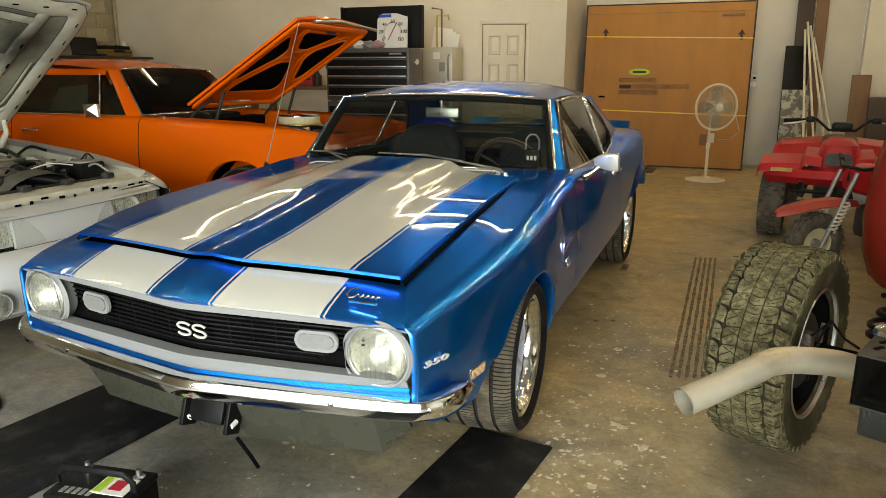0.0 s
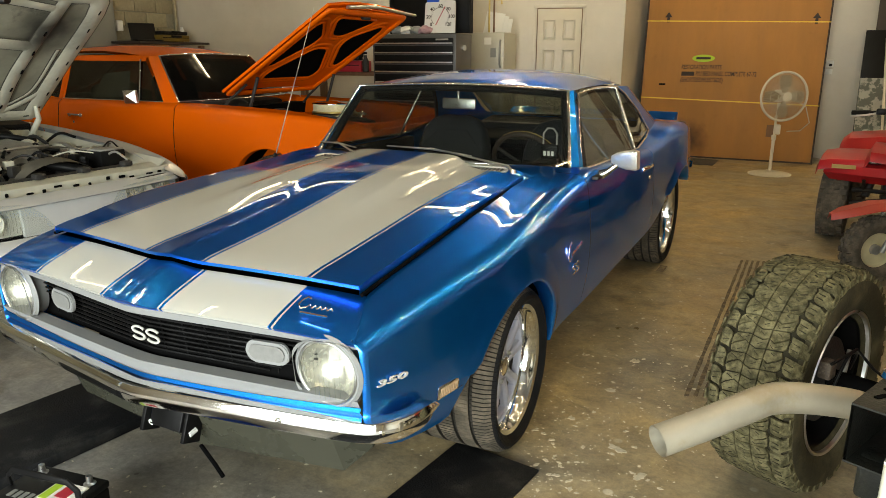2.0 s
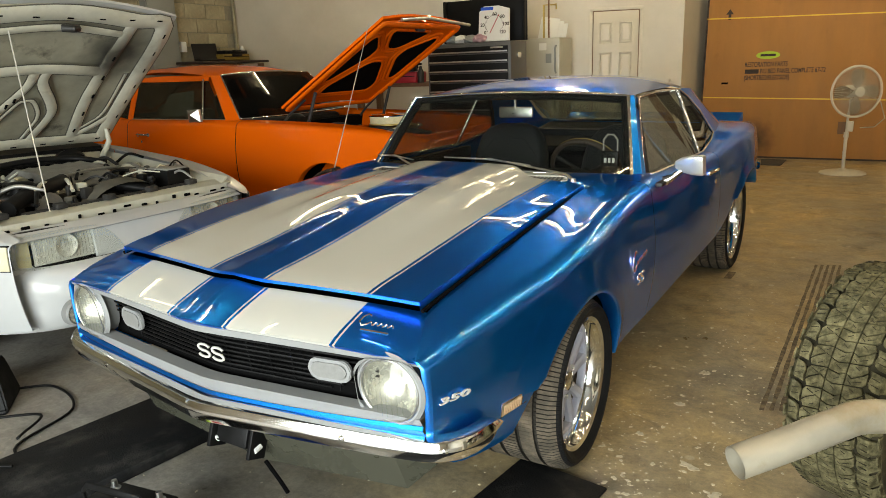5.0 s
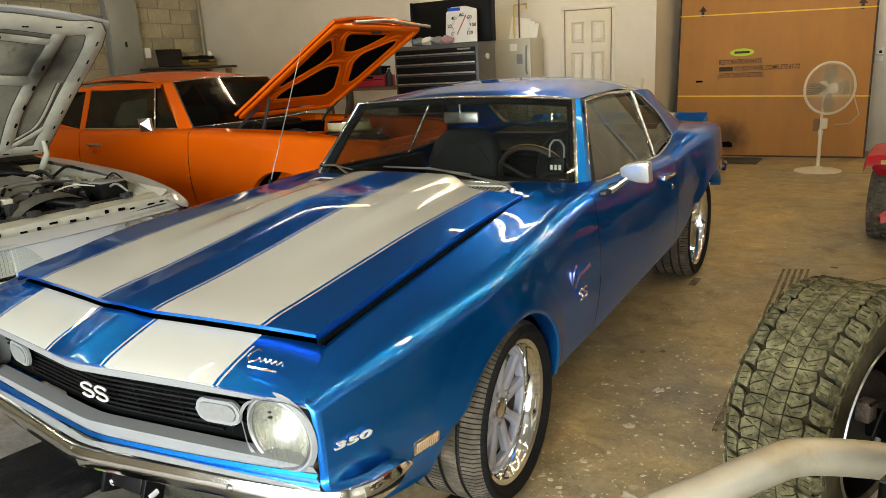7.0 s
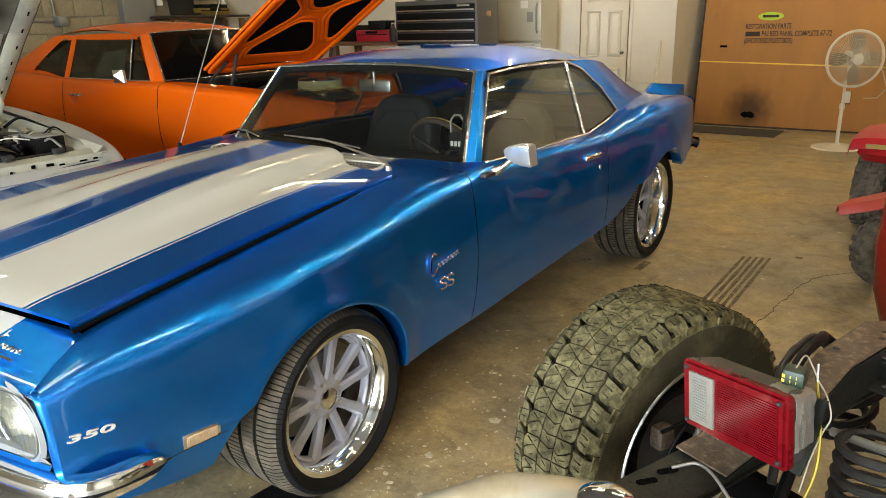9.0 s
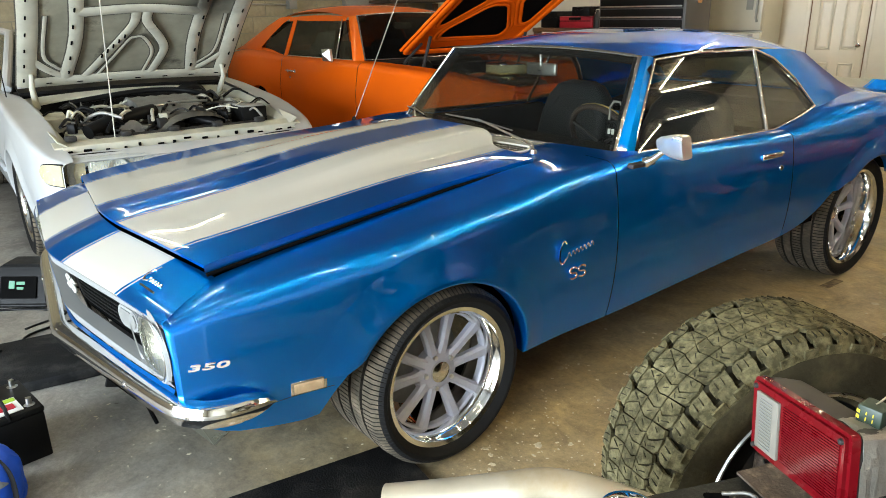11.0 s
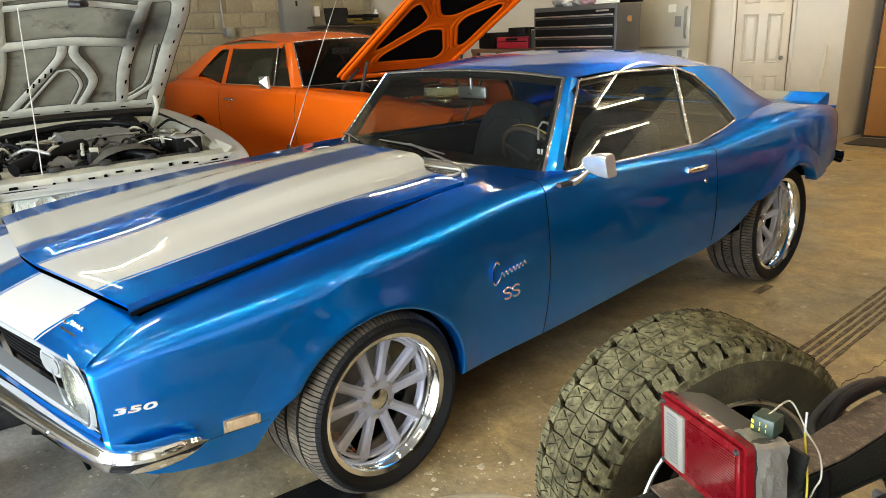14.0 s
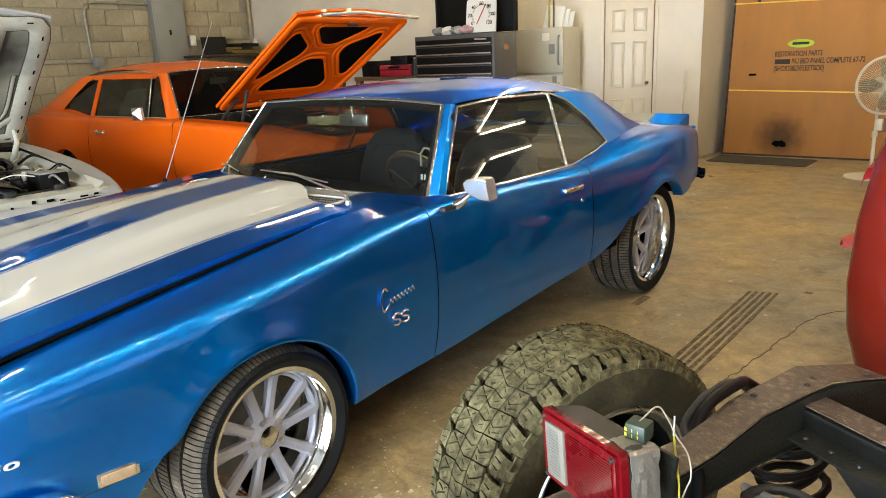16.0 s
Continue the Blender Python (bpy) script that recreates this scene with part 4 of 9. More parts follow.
    grid(bm, [[p + V(0, 0.02, 0.004) for p in outer_t], outer_t, top2, [p + V(0, 0.035, -0.002) for p in top2]])
    grid(bm, [[p + V(0, 0.045, 0.002) for p in bot2], bot2, outer_b, [p + V(0, 0.03, -0.006) for p in outer_b]])
    part("grille_surround", bm, ARGENT, body, "silver-grey grille surround", sharp=30)
    # blue sill under the surround
    bm = B()
    foot = [V(x * 1.008, face_y(x, 0.478) - 0.004, 0.476 + 0.026 * (abs(x) / 0.72) ** 2) for x in xs]
    grid(bm, [foot, [p + V(0, -0.006, -0.010) for p in foot], [p + V(0, 0.002, -0.024) for p in foot], [p + V(0, 0.05, -0.07) for p in foot]])
    part("front_valance", bm, BLUE, body)
    # grille
    g = new("grille")
    g.parent = body
    bm = B()
    gx = [-0.57 + 1.14 * k / 30 for k in range(31)]
    grid(bm, [[V(x, face_y(x, z) + d, z) for x in gx] for z, d in ((0.688, 0.075), (0.60, 0.080), (0.515, 0.055))])
    part("grille_back", bm, MATT, g)
    for k in range(9):
        z = 0.538 + 0.0155 * k
        w = 0.56 if k > 4 else 0.40 + 0.04 * k
        strip("grille_bar", [V(-w + 2 * w * i / 16, face_y(-w + 2 * w * i / 16, z) + 0.056, z) for i in range(17)], 0.0035, BLACK, g, seg=6)
    for k in range(14):
        x = -0.5 + k / 13
        strip("grille_upright", [V(x, face_y(x, 0.53) + 0.060, 0.53), V(x, face_y(x, 0.67) + 0.064, 0.67)], 0.002, BLACK, g, seg=6)
    s_shape(Matrix.Translation((0.010, face_y(0, 0.597) + 0.030, 0.597)) @ Matrix.Rotation(radians(90), 4, "X") @ Matrix.Diagonal((1.25, 0.9, 1, 1)), 0.044, STRIPE, g)
    for s in (1, -1):
        # parking lamps
        lamp = new("parking_lamp")
        lamp.parent = g
        lamp.matrix_basis = Matrix.Translation((s * 0.415, face_y(0.415, 0.605) + 0.044, 0.605)) @ Matrix.Rotation(radians(90), 4, "X") @ Matrix.Rotation(s * radians(9), 4, "Y")
        bm = B()
        prism(bm, rounded(0.140, 0.066, 0.030, 8), 0.012, bev=0.003)
        part("bezel", bm, ARGENT, lamp)
        bm = B()
        prism(bm, rounded(0.118, 0.046, 0.021, 8), 0.015, bev=0.003)
        part("lens", bm, FROST, lamp, "pale frosted lens")
        # headlights
        hl = new("headlight")
        hl.parent = body
        hl.matrix_basis = Matrix.Translation((s * 0.627, face_y(0.627, 0.592) + 0.006, 0.592)) @ Matrix.Rotation(s * radians(3), 4, "Z") @ Matrix.Rotation(radians(3), 4, "X")
        bm = B()
        lathe(bm, [(0.091, 0.05), (0.092, 0.0), (0.095, -0.006), (0.101, -0.006), (0.105, -0.002), (0.110, 0.003)], seg=48, axis="y")
        part("bezel", bm, ARGENT, hl, "silver-grey headlight bezel")
        bm = B()
        rows = []
        for ring in range(4):
            row = []
            for q in rounded(0.192, 0.192, 0.060, 8):
                a = math.atan2(q[1], q[0])
                f = ring / 3
                x, z = (0.103 * math.cos(a) * (1 - f) + q[0] * f, 0.103 * math.sin(a) * (1 - f) + q[1] * f)
                row.append(V(x, face_y(0.627 + s * x, 0.592 + z) - face_y(0.627, 0.592) - 0.011 + 0.004 * (1 - f), z))
            rows.append(row)
        grid(bm, rows, close_v=True)
        part("lamp_panel", bm, ARGENT, hl)
        bm = B()
        lathe(bm, [(0.0, 0.075), (0.05, 0.06), (0.085, 0.02), (0.091, 0.004)], seg=36, axis="y")
        part("reflector", bm, CLEARLAMP, hl)
        bm = B()
        lathe(bm, [(0.0, -0.024), (0.04, -0.021), (0.07, -0.012), (0.089, 0.0)], seg=40, axis="y")
        lens = part("lens", bm, LENS, hl, "clear fluted glass lens")
        lens.visible_shadow = False
        for k in range(9):
            x = -0.064 + 0.016 * k
            hh = math.sqrt(max(0, 0.08 ** 2 - x * x))
            bm = B()
            tube(bm, [V(x, -0.012 - 0.010 * (1 - (x / 0.08) ** 2), -hh * 0.9), V(x, -0.021 * (1 - (x / 0.09) ** 2) - 0.001, 0), V(x, -0.012 - 0.010 * (1 - (x / 0.08) ** 2), hh * 0.9)], 0.0016, 5)
            part("lens_flute", bm, LENS, hl).visible_shadow = False
        strip("chrome_ring", [V(0.092 * math.cos(a), -0.006, 0.092 * math.sin(a)) for a in [2 * math.pi * i / 36 for i in range(37)]], 0.004, DULLCHROME, hl)
        # fender nose that wraps round the lamp
        bm = B()
        ring = side_row(CAM, -0.800, s)
        rows = [ring]
        for dx, dy in ((0.004, 0.010), (0.010, 0.016), (0.017, 0.0175), (0.021, 0.014), (0.024, 0.0)):
            rows.append([V(p.x - s * dx * max(0.0, min(1.0, (abs(p.x) - 0.716) / 0.02)), -0.800 - dy + max(0.0, 0.66 - p.z) * 0.04, p.z - 0.05 * dx) for p in ring])
        grid(bm, rows)
        part("fender_nose", bm, BLUE, body)

    # bumper
    bm = B()
    path = [(-0.826, -0.585), (-0.835, -0.65), (-0.825, -0.73), (-0.785, -0.79), (-0.70, -0.832), (-0.45, -0.876), (-0.2, -0.916), (-0.02, -0.946)]
    half = spline([V(x, y, 0) for x, y in path], 5)
    fine = [(p.x, p.y) for p in half] + [(-p.x, p.y) for p in reversed(half)]
    rows = []
    for i, (x, y) in enumerate(fine):
        a = fine[max(0, i - 1)]
        b = fine[min(len(fine) - 1, i + 1)]
        d = V(b[0] - a[0], b[1] - a[1], 0).normalized()
        n = V(d.y, -d.x, 0)
        z = 0.432 + 0.006 * (abs(x) / 0.83) ** 2
        end = min(1.0, (max(0, min(i, len(fine) - 1 - i) + 0.3) / 6) ** 0.5)
        sec = [(-0.030, 0.037), (-0.006, 0.040), (0.010, 0.034), (0.018, 0.020), (0.019, 0.004), (0.010, -0.014), (0.008, -0.028), (-0.004, -0.038), (-0.022, -0.040)]
        rows.append([V(x, y, z) + n * u * 1.0 + V(0, 0, v * end * 0.95) for u, v in sec])
    grid(bm, rows)
    part("front_bumper", bm, CHROME, t, "chrome front bumper", sharp=30)
    for s in (1, -1):
        for x in (0.497, 0.785):
            bm = B()
            y = -0.868 if x < 0.5 else -0.79
            lathe(bm, [(0.0, -0.024), (0.009, -0.021), (0.013, -0.014)], (s * x, y, 0.444), 14, "y")
            part("bumper_bolt", bm, CHROME, t)
    # air dam and tow bracket
    bm = B()
    dam = [(-0.655, -0.73, -0.655, 0.285), (-0.56, -0.765, -0.68, 0.175), (0.02, -0.83, -0.745, 0.168), (0.56, -0.765, -0.68, 0.19), (0.655, -0.73, -0.655, 0.285)]
    slab(bm, [[V(x, y0, 0.40), V(x, y1, z1)] for x, y0, y1, z1 in dam], (0, 0.010, 0.003))
    part("air_dam", bm, material("dark_olive_plastic", (0.050, 0.050, 0.036), 0.24, 0, 0.15, 6), t, "dark plastic chin spoiler", sharp=20)
    bm = B()
    box(bm, (-0.02, -0.805, 0.295), (0.13, 0.02, 0.10), 0.006, Matrix.Rotation(radians(-20), 4, "X"))
    box(bm, (-0.095, -0.80, 0.285), (0.014, 0.07, 0.13), 0.003, Matrix.Rotation(radians(-20), 4, "X"))
    box(bm, (0.075, -0.80, 0.285), (0.014, 0.07, 0.13), 0.003, Matrix.Rotation(radians(-20), 4, "X"))
    pb = part("plate_bracket", bm, BLACK, t, "black bracket with white bolts")
    for x in (-0.08, 0.08):
        bm = B()
        cyl(bm, (x, -0.828, 0.255), (x, -0.80, 0.261), 0.010, seg=8)
        part("bolt", bm, WHITEPAPER, pb)
    strip("hanging_strap", [V(0.03, -0.74, 0.16), V(0.07, -0.725, 0.09), V(0.09, -0.715, 0.045)], 0.007, MATT, t)

    # ----- greenhouse -----
    def ws_base(x):
        return V(x, 0.750 + 0.165 * (x / 0.724) ** 2, 0.930 - 0.025 * (x / 0.724) ** 2)

    def ws_top(x):
        return V(x, 1.215 - 0.055 * (x / 0.614) ** 2, 1.268 - 0.020 * (x / 0.614) ** 2)
    bm = B()
    rows = []
    for k in range(13):
        u = -1 + 2 * k / 12
        a, b = ws_base(u * 0.712), ws_top(u * 0.606)
        rows.append([a + (b - a) * f + V(0, -0.012 * math.sin(math.pi * f), 0.010 * math.sin(math.pi * f)) for f in (0, 0.25, 0.5, 0.75, 1)])
    slab(bm, rows, (0, 0.005, -0.003))
    ws = part("windshield", bm, GLASS, t, "clear curved windshield glass")
    ws.visible_shadow = False
    ring = [ws_base(-0.72 + 1.44 * k / 20) for k in range(21)]
    top = [ws_top(0.612 - 1.224 * k / 20) for k in range(21)]
    strip("windshield_trim", ring + top + [ring[0]], 0.0085, CHROME, t, "chrome windshield surround")
    strip("windshield_seal", [ws_top(0.60 - 1.20 * k / 20) + V(0, 0.004, -0.022) for k in range(21)], 0.014, DARKTRIM, t)
    for s in (1, -1):
        strip("pillar_trim", [V(s * 0.694, 0.945, 0.905), V(s * 0.640, 1.065, 1.085), V(s * 0.588, 1.185, 1.243)], 0.020, DARKTRIM, t, "dark inner pillar trim")

    # roof
    rh = smooth_curve((1.19, 1.266), (1.3, 1.290), (1.55, 1.322), (1.85, 1.335), (2.15, 1.322), (2.35, 1.295), (2.5, 1.255))
    re = smooth_curve((1.14, 1.243), (1.4, 1.258), (1.8, 1.262), (2.1, 1.245), (2.5, 1.20))
    rw = smooth_curve((1.14, 0.618), (1.5, 0.628), (2.0, 0.622), (2.5, 0.585))
    bm = B()
    rows = []
    for k in range(25):
        row = []
        for j in range(23):
            u = -1 + 2 * j / 22
            u = math.copysign(abs(u) ** 0.8, u)
            yf = 1.21 - 0.055 * u * u
            y = yf + (2.50 - 0.06 * (1 - u * u) - yf) * k / 24
            w = rw(y)
            z = re(y) + (rh(y) - re(y)) * (1 - abs(u) ** 3.2)
            row.append(V(u * w, y, z))
        rows.append(row)
    grid(bm, rows)
    part("roof", bm, [BLUE], t, "blue roof panel")
    bm = B()
    slab(bm, [[V(-0.56, y, z), V(0.56, y, z)] for y, z in ((1.25, 1.235), (1.8, 1.265), (2.4, 1.215))], (0, 0, -0.008))
    part("headliner", bm, DARKTRIM, t)
    for s in (1, -1):
        # windshield pillar
        bm = B()
        rows = []
        for k in range(9):
            f = k / 8
            a, b = V(0.728, 0.915, 0.905), V(0.610, 1.165, 1.250)
            o1, o2 = V(0.765, 0.975, 0.905), V(0.628, 1.225, 1.245)
            p, q = a + (b - a) * f, o1 + (o2 - o1) * f
            mid = (p + q) / 2 + V(0.012, -0.008, 0.004)
            rows.append([V(s * v.x, v.y, v.z) for v in (p + V(-0.02, 0.02, -0.01), p, mid, q, q + V(-0.03, -0.005, 0))])
        grid(bm, rows)
        part("windshield_pillar", bm, BLUE, t)
        # sail panel behind the quarter glass
        fr = [V(0.622, 1.98, 1.240), V(0.640, 2.09, 1.200), V(0.690, 2.21, 1.10), V(0.735, 2.295, 1.01), V(0.755, 2.33, 0.955)]
        rr = [V(0.590, 2.48, 1.205), V(0.603, 2.62, 1.135), V(0.630, 2.80, 1.045), V(0.648, 2.93, 0.995), V(0.655, 3.02, 0.972)]
        bm = B()
        rows = []
        for k in range(17):
            f = k / 16 * 4
            i = min(3, int(f))
            g2 = f - i
            p, q = fr[i] + (fr[i + 1] - fr[i]) * g2, rr[i] + (rr[i + 1] - rr[i]) * g2
            rows.append([V(s * (p.x + (q.x - p.x) * h + 0.018 * math.sin(math.pi * h)), p.y + (q.y - p.y) * h, p.z + (q.z - p.z) * h + 0.012 * math.sin(math.pi * h)) for h in [j / 8 for j in range(9)]])
        grid(bm, rows)
        part("sail_panel", bm, BLUE, t, sharp=60)
        # side glass
        bm = B()
        slab(bm, [[V(s * 0.787, 0.965, 0.900), V(s * 0.642, 1.225, 1.236)], [V(s * 0.787, 1.4, 0.895), V(s * 0.640, 1.5, 1.246)], [V(s * 0.785, 1.855, 0.895), V(s * 0.632, 1.93, 1.238)]], (-s * 0.005, 0, 0))
        dg = part("door_glass", bm, GLASS, t)
        dg.visible_shadow = False
        bm = B()
        slab(bm, [[V(s * 0.785, 1.868, 0.895), V(s * 0.632, 1.945, 1.236)], [V(s * 0.775, 2.1, 0.92), V(s * 0.645, 2.07, 1.198)], [V(s * 0.755, 2.29, 0.965), V(s * 0.722, 2.255, 1.04)]], (-s * 0.005, 0, 0))
        qg = part("quarter_glass", bm, GLASS, t)
        qg.visible_shadow = False
        strip("window_divider", [V(s * 0.788, 1.862, 0.895), V(s * 0.634, 1.938, 1.238)], 0.009, CHROME, t)
        strip("drip_rail_trim", [V(s * 0.752, 0.985, 0.915), V(s * 0.640, 1.218, 1.236), V(s * 0.645, 1.5, 1.252), V(s * 0.636, 1.94, 1.243), V(s * 0.648, 2.085, 1.200), V(s * 0.700, 2.21, 1.10), V(s * 0.755, 2.325, 0.965)], 0.007, CHROME, t, "chrome window surround")
        strip("window_seal", [V(s * 0.648, 1.17, 1.190), V(s * 0.628, 1.235, 1.222), V(s * 0.630, 1.5, 1.236), V(s * 0.622, 1.93, 1.226), V(s * 0.636, 2.06, 1.186), V(s * 0.688, 2.19, 1.085), V(s * 0.740, 2.295, 0.965)], 0.013, DARKTRIM, t, "black rubber window seal")
        strip("belt_trim", [V(s * 0.79, 0.96, 0.912), V(s * 0.797, 1.4, 0.906), V(s * 0.797, 1.9, 0.902), V(s * 0.78, 2.15, 0.935), V(s * 0.755, 2.32, 0.962)], 0.007, CHROME, t)
        # door handle and lock
        h = new("door_handle")
        h.parent = t
        strip("grip", [V(s * 0.876, 1.70, 0.815), V(s * 0.905, 1.72, 0.822), V(s * 0.908, 1.80, 0.824), V(s * 0.880, 1.84, 0.818)], 0.009, CHROME, h, "chrome door grip")
        bm = B()
        box(bm, (s * 0.882, 1.77, 0.812), (0.012, 0.16, 0.026), 0.005)
        part("escutcheon", bm, CHROME, h)
        bm = B()
        lathe(bm, [(0, s * 0.006), (0.012, s * 0.005), (0.014, 0)], (s * 0.886, 1.843, 0.748), 16)
        part("door_lock", bm, CHROME, t)
        # side marker
        mk = new("side_marker")
        mk.parent = t
        mk.matrix_basis = Matrix.Translation((s * 0.8085, -0.470, 0.437)) @ Matrix.Rotation(s * radians(-9), 4, "Z") @ Matrix.Rotation(s * radians(8), 4, "Y")
        bm = B()
        box(bm, (0, 0, 0), (0.02, 0.108, 0.046), 0.004)
        part("bezel", bm, CHROME, mk)
        bm = B()
        box(bm, (s * 0.007, 0, 0), (0.012, 0.088, 0.032), 0.003)
        part("lens", bm, AMBERLENS, mk, "pale amber lens")
        bm = B()
        for k in range(9):
            box(bm, (s * 0.0132, -0.036 + 0.009 * k, 0), (0.0016, 0.004, 0.028))
        tagged(part("lens_rib", bm, AMBERLENS, mk, flat=True), kind="stuff")
        # seam between fender and lower valance
        strip("valance_seam", [V(s * (side_point(CAM, y, z) + 0.0006), y, z) for y, z in ((-0.60, 0.404), (-0.52, 0.412), (-0.44, 0.414), (-0.395, 0.416))], 0.0008, DARKMET, t)
    # driver's mirror
    mi = new("door_mirror")
    mi.parent = t
    bm = B()
    rows = []
    for x, sc in ((0.908, 0.32), (0.93, 0.62), (0.975, 0.86), (1.018, 0.92), (1.026, 0.84)):
        pts = rounded(0.06 * sc + 0.012, 0.105 * sc, 0.014 * sc, 4)
        rows.append([V(x, 0.93 + p[0] * 0.9 - 0.25 * p[1], 0.968 + p[1] * 0.93) for p in pts])
    vs = grid(bm, rows, close_v=True)
    bm.faces.new(vs[0])
    bm.faces.new(vs[-1])
    part("mirror_head", bm, material("bright_chrome", (0.88, 0.88, 0.84), 0.28, 0.8, 0.03, 12), mi, "chrome mirror head", sharp=35)
    strip("mirror_stem", [V(0.865, 0.92, 0.895), V(0.90, 0.92, 0.915), V(0.935, 0.925, 0.945)], [0.022, 0.013, 0.011], CHROME, mi)
    bm = B()
    box(bm, (0.862, 0.90, 0.89), (0.03, 0.13, 0.018), 0.006)
    part("mirror_foot", bm, DARKMET, mi)
    # wipers
    for px, py, m0, b0, b1 in ((0.545, 0.655, 0.06, 0.28, -0.20), (-0.32, 0.70, -0.56, -0.40, -0.72)):
        w = new("wiper")
        w.parent = t
        a = V(px, py, 0.922)
        lift = V(0, -0.012, 0.014)
        mid, p0, p1 = (ws_base(q) + (ws_top(q) - ws_base(q)) * f + lift for q, f in ((m0, 0.085), (b0, 0.05), (b1, 0.10)))
        strip("wiper_arm", [a, a + V(-0.04, 0.03, 0.018), mid + V(0, -0.004, 0.010)], [0.008, 0.006, 0.0035], DULLCHROME, w)
        bm = B()
        lathe(bm, [(0, 0.022), (0.011, 0.020), (0.015, 0.0)], a + V(0, 0, -0.012), 14, "z")
        part("wiper_pivot", bm, DULLCHROME, w)
        strip("wiper_blade", [p0, mid + V(0, -0.003, 0.005), p1], [0.003, 0.005, 0.003], DULLCHROME, w)
        strip("wiper_rubber", [p0 + V(0, 0.006, -0.005), mid + V(0, 0.006, -0.004), p1 + V(0, 0.006, -0.005)], 0.003, MATT, w)
    # antenna
    an = new("antenna")
    an.parent = t
    strip("mast", [V(-0.80, 0.64, 0.90), V(-0.80, 1.02, 1.665)], [0.003, 0.0016], DULLCHROME, an)
    bm = B()
    lathe(bm, [(0.0, 0.035), (0.008, 0.03), (0.014, 0.012), (0.02, 0.0)], (-0.80, 0.64, 0.885), 16, "z")
    part("antenna_base", bm, BLACK, an)

    # badges
    fx = side_point(CAM, 0.55, 0.6)
    for s in (1, -1):
        m = Matrix.Translation((s * (fx + 0.004), 0.47 if s > 0 else 0.64, 0.595)) @ Matrix.Rotation(radians(90) * s, 4, "Z") @ Matrix.Rotation(radians(90), 4, "X")
        # script badge drawn as flowing chrome strokes
        bm = B()
        pts = [(0.035, 0.075), (0.02, 0.085), (0.006, 0.06), (0.004, 0.02), (0.016, 0.004), (0.034, 0.018)]
        tube(bm, spline([m @ V(x, y, 0.003) for x, y in pts], 4), 0.0038, 6)
        wob = [(0.034, 0.018)] + [(0.040 + 0.0095 * k, 0.022 + 0.017 * (k % 2) + 0.0015 * k) for k in range(15)]
        tube(bm, spline([m @ V(x, y, 0.003) for x, y in wob], 4), 0.0026, 6)
        part("script_badge", bm, CHROME, t, "chrome script badge")
        s_shape(m @ Matrix.Translation((0.095, -0.042, 0.004)), 0.042, CHROME, t, "letter_badge")
        m2 = Matrix.Translation((s * 0.7605, -0.785 if s > 0 else -0.64, 0.560)) @ Matrix.Rotation(s * radians(90) + (radians(-19) if s > 0 else radians(19)), 4, "Z") @ Matrix.Rotation(radians(90), 4, "X")
        letter_part("number_badge", "350", 0.036, m2 @ Matrix.Diagonal((2.0, 0.66, 1, 1)), STRIPE, t, 0.003, shear=0.15)
    # nose script
    bm = B()
    m = Matrix.Translation((0.505, -0.80, 0.741)) @ Matrix.Rotation(radians(4), 4, "Z") @ Matrix.Rotation(radians(28), 4, "X")
    tube(bm, [m @ V(x, y, 0.004) for x, y in ((0.03, 0.045), (0.018, 0.05), (0.006, 0.038), (0.002, 0.02), (0.014, 0.008), (0.03, 0.014))], 0.003, 6)
    tube(bm, spline([m @ V(0.03 + 0.0085 * k, 0.014 + 0.011 * (k % 2), 0.004) for k in range(11)], 4), 0.0022, 6)
    box(bm, m @ V(0.065, -0.006, 0.003), (0.09, 0.006, 0.005), rot=m.to_quaternion().to_matrix().to_4x4())
    part("script_badge", bm, CHROME, t, "chrome script badge")

    # rear: deck, spoiler, bumper, window
    bm = B()
    slab(bm, [[V(-0.555, 2.46, 1.205), V(0.555, 2.46, 1.205)], [V(-0.585, 2.75, 1.065), V(0.585, 2.75, 1.065)], [V(-0.61, 2.97, 0.975), V(0.61, 2.97, 0.975)]], (0, 0.003, -0.005))
    rg = part("rear_window", bm, GLASS, t)
    rg.visible_shadow = False
    bm = B()
    rows = []
    for y, z in ((2.96, 0.985), (3.1, 0.985), (3.35, 0.972), (3.56, 0.945), (3.62, 0.915), (3.64, 0.80)):
        rows.append([V(x, y - 0.02 * (abs(x) / 0.6) ** 2, z - 0.012 * (abs(x) / 0.62) ** 3) for x in mirror_xs(0.62)])
    grid(bm, rows, index=stripe_index)
    part("trunk_lid", bm, [BLUE, STRIPE], t)
    bm = B()
    rows = []
    for x in mirror_xs(0.69):
        d = -0.035 + 0.015 * (abs(x) / 0.73) ** 2
        rows.append([V(x, 3.40 - d, 0.930), V(x, 3.50 - d, 0.962), V(x, 3.585 - d, 0.990), V(x, 3.60 - d, 0.980), V(x, 3.60 - d, 0.90)])
    vs = grid(bm, rows, index=stripe_index)
    bm.faces.new(vs[0])
    bm.faces.new(vs[-1])
    part("rear_spoiler", bm, [BLUE, STRIPE], t, "raised ducktail spoiler")
    bm = B()
    slab(bm, [[V(x, 3.61 - 0.05 * (x / 0.76) ** 4, z) for x in [-0.76 + 1.52 * k / 16 for k in range(17)]] for z in (0.59, 0.70, 0.92)], (0, -0.02, 0))
    part("tail_panel", bm, BLUE, t)
    bm = B()
    rows = []
    for k in range(23):
        x = -0.85 + 1.70 * k / 22
        y = 3.70 - 0.20 * max(0, (abs(x) - 0.62) / 0.26) ** 1.6
